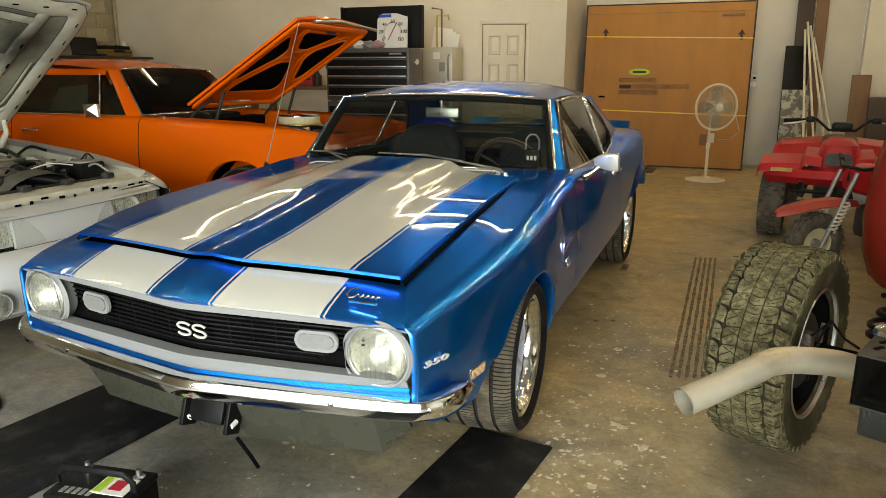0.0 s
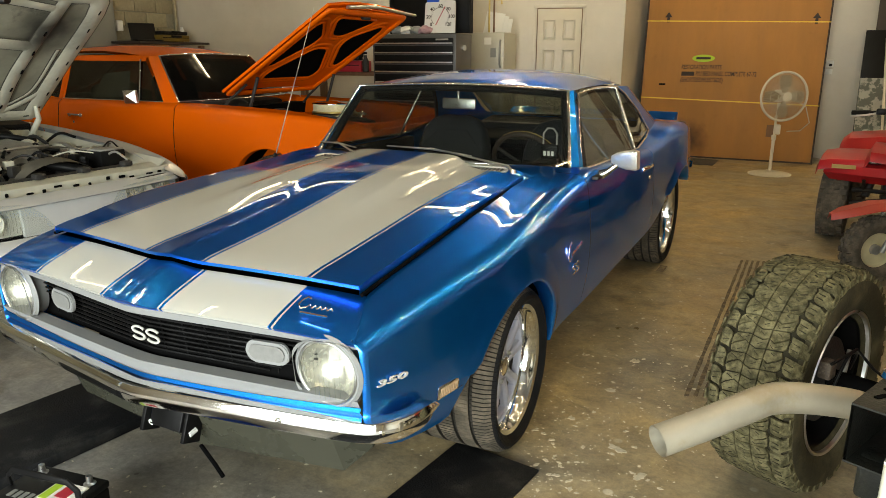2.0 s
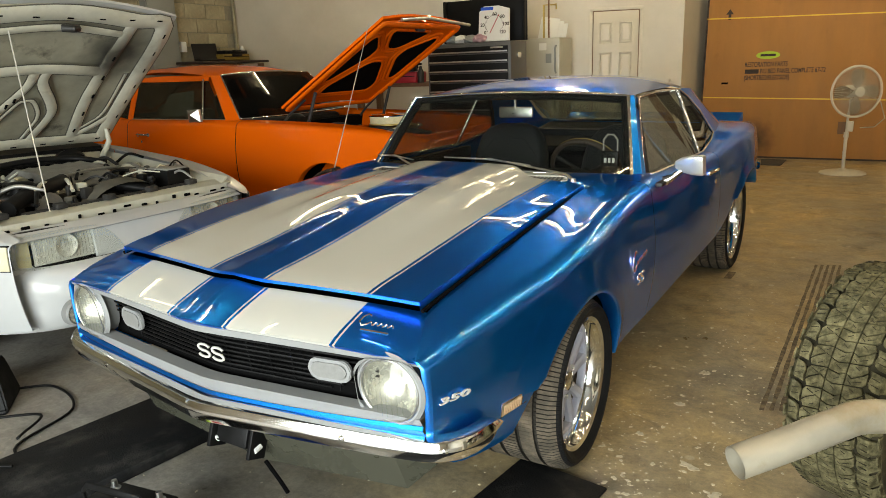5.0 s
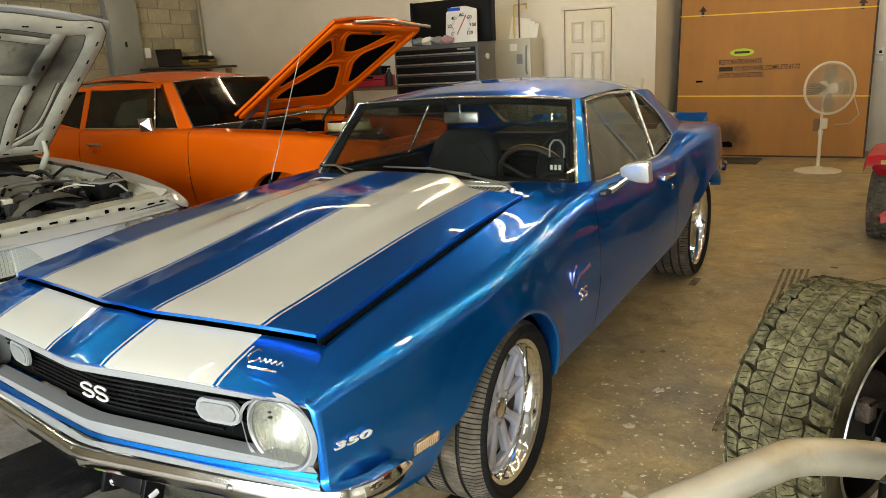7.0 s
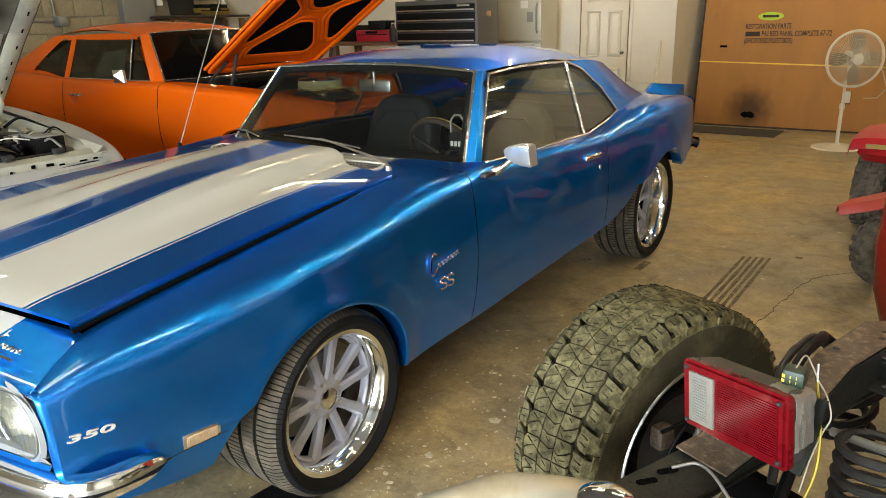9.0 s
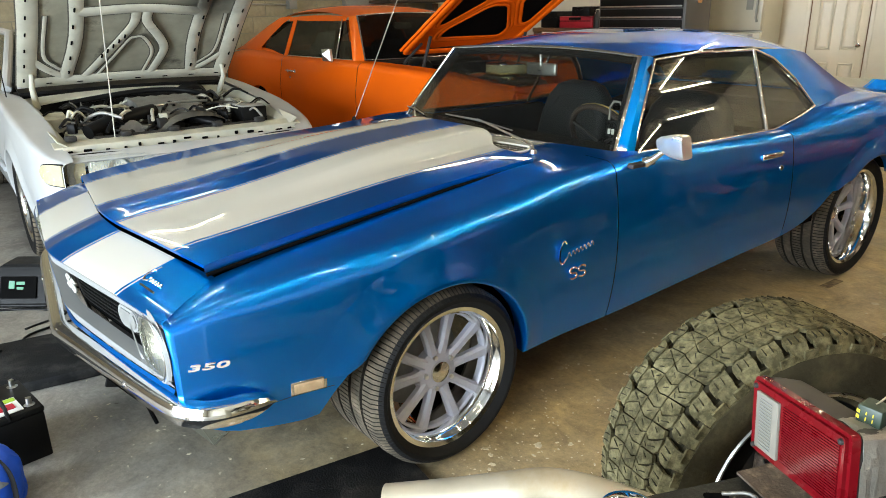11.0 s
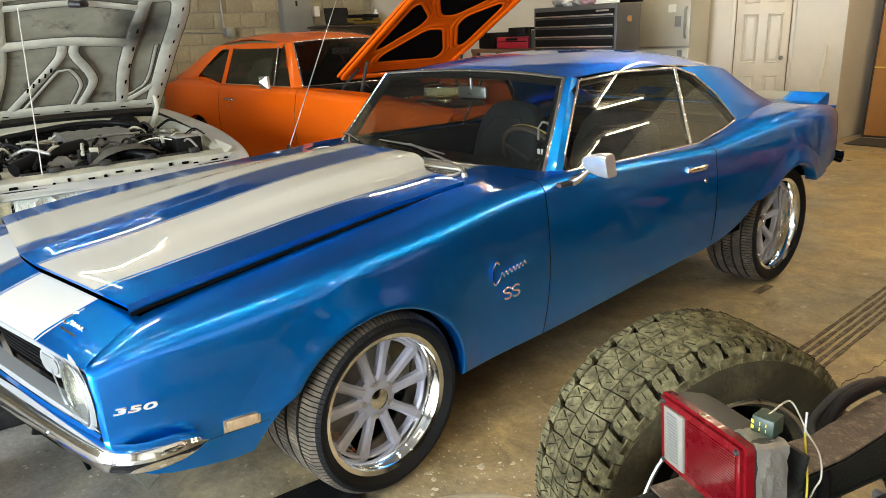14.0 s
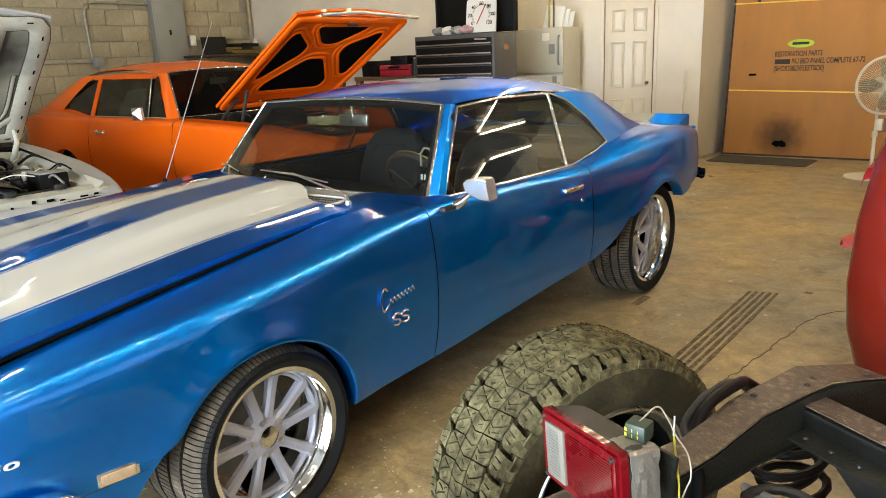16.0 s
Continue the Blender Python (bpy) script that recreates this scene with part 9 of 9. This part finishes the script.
# sockets and small things on the cream walls
for x, y, z, a in ((1.66, 9.215, 1.31, 5), (1.655, 9.213, 1.205, 5)):
    s = thing("outlet", pose(x, y, z, 0, 0, a), "white wall outlet with dark plug", "outlet", "wall outlets")
    bm = B()
    box(bm, (0, 0, 0), (0.09, 0.02, 0.09 if z > 1.3 else 0.07), 0.006)
    part("face_plate", bm, WHITEPAPER, s)
    bm = B()
    box(bm, (0.005, -0.018, -0.015), (0.035, 0.03, 0.035), 0.006)
    part("plug", bm, BLACK if z > 1.3 else WHITEPAPER, s)
st = thing("broom_stick", pose(-1.03, 7.66, 0, 0, 0, 10), "slim wooden stick leaning by the door", "stick")
strip("stick", [V(0.0, -0.10, 0.002), V(0.05, 0.02, 1.12)], 0.016, PALEROD, st)


# ---------- boards and rods in the far corner ----------
def leaning(name, label, x, y, w, h, lean, turn, m, th_=0.012, z=0.0):
    t = thing(name, Matrix.Translation((x, y, z)) @ Matrix.Rotation(radians(turn), 4, "Z") @ Matrix.Rotation(radians(-lean), 4, "X"), label, "board")
    bm = B()
    box(bm, (0, 0, h / 2), (w, th_, h), 0.003)
    part("sheet", bm, m, t)
    return t


leaning("leaning_board", "dark narrow board leaning in the corner", 2.27, 8.93, 0.22, 2.9, 5, 8, DARKBOARD, 0.02)
leaning("leaning_board", "brown narrow board leaning in the corner", 2.47, 8.98, 0.16, 2.95, 4.5, 6, BROWNWOOD, 0.02)
leaning("leaning_board", "dark sheet leaning in the corner", 2.20, 8.86, 0.30, 1.75, 5, 8, BLACK, 0.015)
leaning("camouflage_panel", "grey camouflage printed panel against the boards", 2.235, 8.60, 0.36, 1.15, 8, 8, CAMO, 0.02)
for k, (x0, x1, z1) in enumerate(((2.40, 2.24, 1.95), (2.56, 2.26, 2.05), (2.72, 2.30, 2.0), (2.84, 2.36, 1.85), (2.46, 2.33, 1.2))):
    r = thing("plastic_pipe", Matrix.Identity(4), "long white plastic pipe leaning in the corner", "pipe", "leaning pipes")
    strip("pipe", [V(x0, 8.45 + 0.05 * k, 0.014), V(x1, 8.78 + 0.02 * k, z1)], 0.015, PALEROD, r)
leaning("leaning_board", "brown board offcut leaning on the wall", 3.02, 8.8, 0.24, 1.35, 6, 0, BROWNWOOD, 0.03)
leaning("leaning_board", "dark tall box panel leaning on the wall", 3.30, 8.72, 0.34, 1.05, 6, 0, DARKBOARD, 0.12)
leaning("leaning_board", "black panel leaning on the wall", 3.75, 8.72, 0.46, 0.92, 6, 0, BLACK, 0.10)


# ---------- quad bike ----------
def knobby(parent, at, R, w, rim, m, turn=0.0, name="wheel", rim_mat=None, seed=1):
    root = new(name)
    root.parent = parent
    root.matrix_basis = Matrix.Translation(at) @ Matrix.Rotation(radians(turn), 4, "Z")
    h = w / 2
    bm = B()
    lathe(bm, [(rim, -h * 0.7), (rim + 0.03, -h), (R * 0.85, -h), (R * 0.97, -h * 0.7), (R, 0), (R * 0.97, h * 0.7), (R * 0.85, h), (rim + 0.03, h), (rim, h * 0.7)], seg=40)
    part("tyre", bm, m, root, "black knobby tyre")
    bm = B()
    n = 22
    for i in range(n):
        for j, a in enumerate((-0.75, -0.25, 0.25, 0.75)):
            th = 2 * math.pi * (i + 0.5 * (j % 2)) / n
            mm = Matrix.Rotation(th, 4, "X")
            rr = R * (1.0 - 0.03 * (abs(a) > 0.5))
            box(bm, mm @ V(a * h, rr, 0), (h * 0.36, 0.024, 2 * math.pi * R / n * 0.55), rot=mm)
    tagged(part("tread", bm, m, root, flat=True), kind="stuff")
    bm = B()
    lathe(bm, [(rim + 0.004, -h * 0.72), (rim - 0.006, -h * 0.3), (rim * 0.55, -h * 0.1), (rim * 0.3, h * 0.1), (rim * 0.55, h * 0.12), (rim - 0.006, h * 0.3), (rim + 0.004, h * 0.72)], seg=32)
    part("rim", bm, rim_mat or DARKMET, root)
    bm = B()
    cyl(bm, (-h * 0.6, 0, 0), (h * 0.6, 0, 0), rim * 0.28, seg=16)
    part("hub", bm, GREYMET, root)
    return root


def quad_bike():
    t = thing("quad_bike", pose(2.36, 4.55, 0, 0, 0, -6), "red quad bike with black handlebars", "quad bike")
    for s in (-1, 1):
        knobby(t, (s * 0.46, -0.36, 0.285), 0.275, 0.20, 0.13, RUBBER, name="front_wheel")
        knobby(t, (s * 0.44, 0.80, 0.275), 0.265, 0.25, 0.12, RUBBER, name="rear_wheel")
        # front fender
        bm = B()
        rows = []
        for y, z in ((-0.74, 0.60), (-0.70, 0.66), (-0.55, 0.69), (-0.3, 0.70), (-0.1, 0.68), (0.05, 0.60)):
            rows.append([V(s * 0.12, y, z + 0.06), V(s * 0.24, y, z + 0.07), V(s * 0.27, y, z + 0.01), V(s * 0.50, y, z), V(s * 0.57, y, z - 0.015), V(s * 0.585, y, z - 0.06)])
        slab(bm, rows, (0, 0, -0.006))
        part("front_fender", bm, REDPAINT, t, "red plastic front fender")
        bm = B()
        rows = []
        for y, z in ((0.40, 0.55), (0.55, 0.70), (0.8, 0.74), (1.1, 0.70)):
            rows.append([V(s * 0.14, y, z + 0.04), V(s * 0.5, y, z), V(s * 0.56, y, z - 0.06)])
        slab(bm, rows, (0, 0, -0.006))
        part("rear_fender", bm, REDPAINT, t)
        bm = B()
        box(bm, (s * 0.40, -0.742, 0.615), (0.16, 0.004, 0.03), rot=Matrix.Rotation(radians(10), 4, "X"))
        part("decal", bm, GOLD, t, flat=True)
        strip("shock_absorber", [V(s * 0.26, -0.34, 0.34), V(s * 0.17, -0.28, 0.66)], 0.03, DARKMET, t)
        strip("suspension_arm", [V(s * 0.36, -0.36, 0.28), V(s * 0.1, -0.3, 0.32)], 0.018, DARKMET, t)
    bm = B()
    rows = []
    for z, y0, w in ((0.50, -0.74, 0.50), (0.56, -0.80, 0.54), (0.62, -0.78, 0.52), (0.64, -0.70, 0.46)):
        rows.append([V(w * u, y0 + 0.12 * u * u, z) for u in (-1, -0.6, -0.2, 0.2, 0.6, 1)])
    slab(bm, rows, (0, 0.01, 0))
    part("front_cowl", bm, REDPAINT, t, "red front cowl")
    bm = B()
    rows = []
    for z, w, d in ((0.62, 0.17, 0.24), (0.72, 0.16, 0.26), (0.82, 0.13, 0.22), (0.86, 0.08, 0.14)):
        rows.append([V(p[0], -0.42 + p[1], z) for p in rounded(2 * w, 2 * d, 0.07, 4)])
    vs = grid(bm, rows, close_v=True)
    bm.faces.new(vs[-1])
    part("nose_pod", bm, REDPAINT, t, "red steering pod")
    bm = B()
    prism(bm, rounded(0.20, 0.10, 0.045), 0.03, Matrix.Translation((0, -0.655, 0.70)) @ Matrix.Rotation(radians(75), 4, "X"))
    part("headlamp", bm, DARKMET, t)
    bm = B()
    box(bm, (0, 0.45, 0.74), (0.30, 0.75, 0.12), 0.05, seg=3)
    part("saddle", bm, BLACK, t)
    bm = B()
    box(bm, (0, 0.1, 0.42), (0.32, 0.9, 0.26), 0.05)
    part("engine", bm, DARKMET, t)
    strip("handlebar", [V(-0.44, 0.02, 0.965), V(-0.2, -0.06, 0.985), V(-0.1, -0.10, 0.90), V(0.1, -0.10, 0.90), V(0.2, -0.06, 0.985), V(0.44, 0.02, 0.965)], 0.013, BLACK, t)
    for s in (-1, 1):
        strip("grip", [V(s * 0.33, -0.015, 0.972), V(s * 0.46, 0.028, 0.962)], 0.021, BLACK, t)
        strip("brake_lever", [V(s * 0.28, -0.05, 0.97), V(s * 0.36, -0.09, 0.955), V(s * 0.46, -0.06, 0.94)], 0.008, DULLCHROME, t)
        bm = B()
        box(bm, (s * 0.25, -0.06, 0.985), (0.07, 0.06, 0.05), 0.012)
        part("switch_pod", bm, BLACK, t)
    bm = B()
    box(bm, (0, -0.08, 0.93), (0.16, 0.10, 0.07), 0.02)
    part("instrument_pod", bm, BLACK, t)
    bm = B()
    for x in (-0.25, 0, 0.25):
        tube(bm, [V(x, -0.80, 0.46), V(x, -0.84, 0.54)], 0.012, 8)
    tube(bm, [V(-0.32, -0.80, 0.46), V(0.32, -0.80, 0.46)], 0.016, 8)
    part("front_bumper_bar", bm, BLACK, t)


quad_bike()


def mini_bike():
    t = thing("child_dirt_bike", pose(2.10, 2.98, 0, 0, 0, -62) @ Matrix.Scale(1.20, 4), "small red child's dirt bike with blue seat", "dirt bike")
    cream = material("cream_wheel_paint", (0.50, 0.44, 0.26), 0.45, 0, 0.15, 12)
    knobby(t, (0, 0, 0.178), 0.172, 0.085, 0.095, RUBBER, 8, "front_wheel", cream)
    knobby(t, (0, 0.86, 0.168), 0.165, 0.10, 0.09, RUBBER, 0, "rear_wheel", cream)
    for s in (-1, 1):
        strip("fork_leg", [V(s * 0.075, 0.0, 0.178), V(s * 0.075, 0.16, 0.60)], 0.013, GREYMET, t)
        bm = B()
        pts = [V(s * 0.075 + 0.024 * math.cos(a), 0.045 + 0.075 * a / 50 * 1.0 + 0.0, 0.26 + 0.0035 * a) + V(0, 0.024 * math.sin(a), 0) for a in [2 * math.pi * k / 10 for k in range(81)]]
        tube(bm, pts, 0.0055, 5)
        part("fork_spring", bm, PALEROD, t, "pale coil spring")
    bm = B()
    rows = []
    for y, z, w in ((-0.26, 0.375, 0.02), (-0.2, 0.40, 0.07), (-0.05, 0.435, 0.085), (0.1, 0.445, 0.08), (0.22, 0.43, 0.05)):
        rows.append([V(-w, y, z - 0.03), V(-w * 0.5, y, z), V(w * 0.5, y, z), V(w, y, z - 0.03)])
    slab(bm, rows, (0, 0, -0.006))
    part("front_mudguard", bm, material("faded_red_plastic", (0.36, 0.035, 0.02), 0.5), t, "faded red mudguard")
    bm = B()
    rows = []
    for y, z, w, hh in ((0.16, 0.55, 0.05, 0.06), (0.26, 0.55, 0.09, 0.09), (0.42, 0.54, 0.10, 0.09), (0.50, 0.52, 0.07, 0.05)):
        rows.append([V(p[0], y, z + p[1]) for p in rounded(2 * w, 2 * hh, 0.04, 4)])
    vs = grid(bm, rows, close_v=True)
    bm.faces.new(vs[0])
    bm.faces.new(vs[-1])
    part("fuel_tank", bm, REDPAINT, t, "red fuel tank")
    bm = B()
    box(bm, (0, 0.66, 0.56), (0.16, 0.44, 0.09), 0.035, seg=3)
    part("seat", bm, material("dark_blue_vinyl", (0.02, 0.035, 0.09), 0.5), t, "dark blue vinyl seat")
    for s in (-1, 1):
        bm = B()
        slab(bm, [[V(s * 0.10, 0.30, 0.36), V(s * 0.11, 0.26, 0.52)], [V(s * 0.10, 0.66, 0.40), V(s * 0.11, 0.72, 0.53)]], (s * 0.006, 0, 0))
        part("side_panel", bm, CREAMPLASTIC if s < 0 else REDPAINT, t)
        strip("swing_arm", [V(s * 0.06, 0.4, 0.25), V(s * 0.075, 0.86, 0.168)], 0.014, DARKMET, t)
        strip("rear_shock", [V(s * 0.08, 0.78, 0.20), V(s * 0.08, 0.66, 0.50)], 0.02, PALEROD, t)
    bm = B()
    rows = [[V(-0.09, y, z - 0.03), V(0, y, z), V(0.09, y, z - 0.03)] for y, z in ((0.80, 0.54), (0.95, 0.55), (1.12, 0.53))]
    slab(bm, rows, (0, 0, -0.006))
    part("rear_mudguard", bm, REDPAINT, t)
    bm = B()
    box(bm, (0, 0.40, 0.30), (0.16, 0.26, 0.20), 0.04)
    part("engine", bm, DARKMET, t)
    strip("handlebar", [V(-0.24, 0.26, 0.66), V(-0.1, 0.18, 0.62), V(0.1, 0.18, 0.62), V(0.24, 0.26, 0.66)], 0.011, BLACK, t)
    strip("steering_stem", [V(0, 0.17, 0.54), V(0, 0.18, 0.62)], 0.018, BLACK, t)
    for s in (-1, 1):
        strip("grip", [V(s * 0.17, 0.225, 0.643), V(s * 0.25, 0.265, 0.663)], 0.015, BLACK, t)
    strip("kickstand", [V(-0.06, 0.5, 0.22), V(-0.20, 0.52, 0.004)], 0.010, DARKMET, t)


mini_bike()


# ---------- things on the floor before the coupe ----------
def floor_mat(x, y, w, length, turn, th_, label):
    t = thing("rubber_ramp_mat", Matrix.Translation((x, y, 0)) @ Matrix.Rotation(radians(turn), 4, "Z"), label, "mat", "wheel mats")
    bm = B()
    box(bm, (0, 0, th_ / 2), (w, length, th_), min(0.012, th_ * 0.4))
    part("mat_sheet", bm, MATRUBBER, t)


floor_mat(0.735, -1.03, 0.34, 1.86, -6, 0.012, "flat black rubber mat before the front wheel")
floor_mat(-0.80, -1.27, 0.48, 1.80, -6, 0.05, "thick black rubber mat under the front wheel")


def car_battery():
    t = thing("car_battery", pose(-0.125, -1.165, 0, 0, 0, 10), "black car battery with carry handle and label", "battery")
    bm = B()
    box(bm, (0, 0, 0.085), (0.26, 0.17, 0.17), 0.006)
    part("case", bm, BLACK, t)
    bm = B()
    box(bm, (0, 0, 0.182), (0.265, 0.175, 0.022), 0.006)
    part("lid", bm, BLACK, t)
    for k in range(4):
        bm = B()
        box(bm, (0, -0.0865 - 0.001, 0.05 + 0.03 * k), (0.25, 0.005, 0.008), 0.002)
        part("case_rib", bm, BLACK, t)
    for x in (-0.09, 0.09):
        bm = B()
        lathe(bm, [(0.0, 0.026), (0.009, 0.026), (0.010, 0.004), (0.018, 0.0)], (x, 0.055, 0.193), 16, "z")
        part("terminal", bm, DULLCHROME, t, "bright terminal post")
    bm = B()
    box(bm, (0.055, -0.01, 0.1945), (0.11, 0.085, 0.003))
    part("label_ground", bm, WHITEPAPER, t, flat=True)
    bm = B()
    box(bm, (0.066, -0.008, 0.197), (0.040, 0.048, 0.002))
    part("label_red", bm, REDBITS, t, flat=True)
    bm = B()
    box(bm, (0.018, -0.010, 0.197), (0.026, 0.078, 0.002))
    part("label_green", bm, GREENLOGO, t, flat=True)
    bm = B()
    for k in range(5):
        box(bm, (-0.085 + 0.022 * k, -0.055, 0.1945), (0.014, 0.03, 0.002))
    part("print_bars", bm, GREYPANEL, t, flat=True)
    bm = B()
    tube(bm, [V(-0.125, -0.02, 0.18), V(-0.128, -0.025, 0.225), V(-0.10, -0.03, 0.252), V(0.10, -0.03, 0.252), V(0.128, -0.025, 0.225), V(0.125, -0.02, 0.18)], 0.011, 8, flat=0.5)
    part("carry_handle", bm, BLACK, t, "folding black carry handle")


car_battery()


def charger():
    t = thing("battery_charger", pose(-1.67, -0.90, 0, 0, 0, 52), "black battery charger with green display and leads", "battery charger")
    bm = B()
    rows = []
    for z, w, d0, d1 in ((0.0, 0.15, -0.13, 0.13), (0.02, 0.155, -0.135, 0.135), (0.19, 0.12, -0.06, 0.11), (0.21, 0.11, -0.045, 0.10)):
        rows.append([V(-w, d0, z), V(w, d0, z), V(w, d1, z), V(-w, d1, z)])
    vs = grid(bm, rows, close_v=True)
    bm.faces.new(vs[-1])
    bm.faces.new(vs[0])
    bmesh.ops.bevel(bm, geom=list(bm.edges), offset=0.008, segments=2, affect="EDGES", clamp_overlap=True)
    part("case", bm, BLACK, t)
    face = Matrix.Translation((0, -0.1015, 0.105)) @ Matrix.Rotation(radians(66), 4, "X")
    for x, y, w, h, m in ((0.0, 0.0, 0.19, 0.115, MATT), (-0.035, 0.014, 0.030, 0.040, GREENLED), (0.012, 0.022, 0.045, 0.016, GREENLED), (0.010, -0.004, 0.036, 0.014, GREENLED)):
        bm = B()
        prism(bm, rounded(w, h, 0.004, 2), 0.004 if m is MATT else 0.006, face @ Matrix.Translation((x, y, 0.0)))
        part("display" if m is GREENLED else "face_plate", bm, m, t)
    strip("mains_lead", [V(0.1, 0.12, 0.02), V(0.3, 0.1, 0.008), V(0.42, -0.2, 0.008), V(0.25, -0.5, 0.008), V(0.5, -0.75, 0.008)], 0.006, BLACK, t, curve=8)
    strip("output_lead", [V(-0.13, 0.05, 0.02), V(-0.3, 0.02, 0.008), V(-0.5, 0.15, 0.008), V(-0.65, 0.05, 0.008)], 0.006, BLACK, t, curve=8)
    strip("red_clamp", [V(-0.33, 0.20, 0.014), V(-0.48, 0.23, 0.02)], [0.014, 0.010], REDBITS, t)
    strip("black_clamp", [V(-0.30, 0.07, 0.014), V(-0.46, 0.09, 0.02)], [0.014, 0.010], BLACK, t)


charger()


def blue_bag(x, y, sx, sy, sz, turn):
    t = thing("blue_bag", pose(x, y, 0, 0, 0, turn), "slumped bright blue nylon bag with grey and black straps", "bag")
    bm = B()
    bmesh.ops.create_icosphere(bm, subdivisions=5, radius=1.0, matrix=Matrix.Translation((0, 0, 0.85)))
    for v in bm.verts:
        n = noise.noise(v.co * 1.2 + V(2.0, 0, 0)) * 0.16 + abs(noise.noise(v.co * V(3.2, 3.2, 1.4) + V(2.0, 3, 0))) * -0.09
        c = v.co - V(0, 0, 0.85)
        c = V(*[math.copysign(abs(q) ** 0.72, q) for q in c]) * (1 + n)
        v.co = V(c.x * sx, c.y * sy, max(0.0, (c.z + 0.85) * sz))
    part("bag_body", bm, BLUEFABRIC, t)
    bm = B()
    tube(bm, spline([V(-sx * 1.02, 0, sz * 1.0), V(-sx * 0.7, 0, sz * 1.72), V(0, 0, sz * 1.93), V(sx * 0.65, 0, sz * 1.75), V(sx * 1.02, 0, sz * 1.1)], 6), 0.020, 8, flat=0.22, up=V(0, 0, 1))
    part("edge_band", bm, GREYFABRIC, t, "grey edge band")
    bm = B()
    tube(bm, spline([V(sx * 0.55, 0.03, sz * 1.72), V(sx * 1.0, 0.03, sz * 1.30), V(sx * 1.16, 0.02, sz * 0.6), V(sx * 1.28, 0.0, 0.02), V(sx * 1.62, -0.02, 0.006)], 6), 0.013, 8, flat=0.35, up=V(0, 1, 0))
    part("strap", bm, DARKTRIM, t, "loose black webbing strap")
    strip("piping", [V(sx * 0.25, -sy * 1.02, sz * 0.3), V(sx * 0.30, -sy * 0.98, sz * 1.0), V(sx * 0.20, -sy * 0.75, sz * 1.6)], 0.004, BLUEFABRIC, t, curve=5)


blue_bag(0.195, -1.285, 0.125, 0.12, 0.115, 30)
cb = thing("extension_cable", Matrix.Identity(4), "black cable lying loose on the floor", "cable")
strip("cable", [V(-1.1, -1.0, 0.058), V(-1.35, -0.8, 0.008), V(-1.6, -1.15, 0.008), V(-1.25, -1.4, 0.008), V(-1.02, -1.2, 0.058), V(-0.9, -1.12, 0.06)], 0.006, BLACK, cb, curve=8)
block_wall()
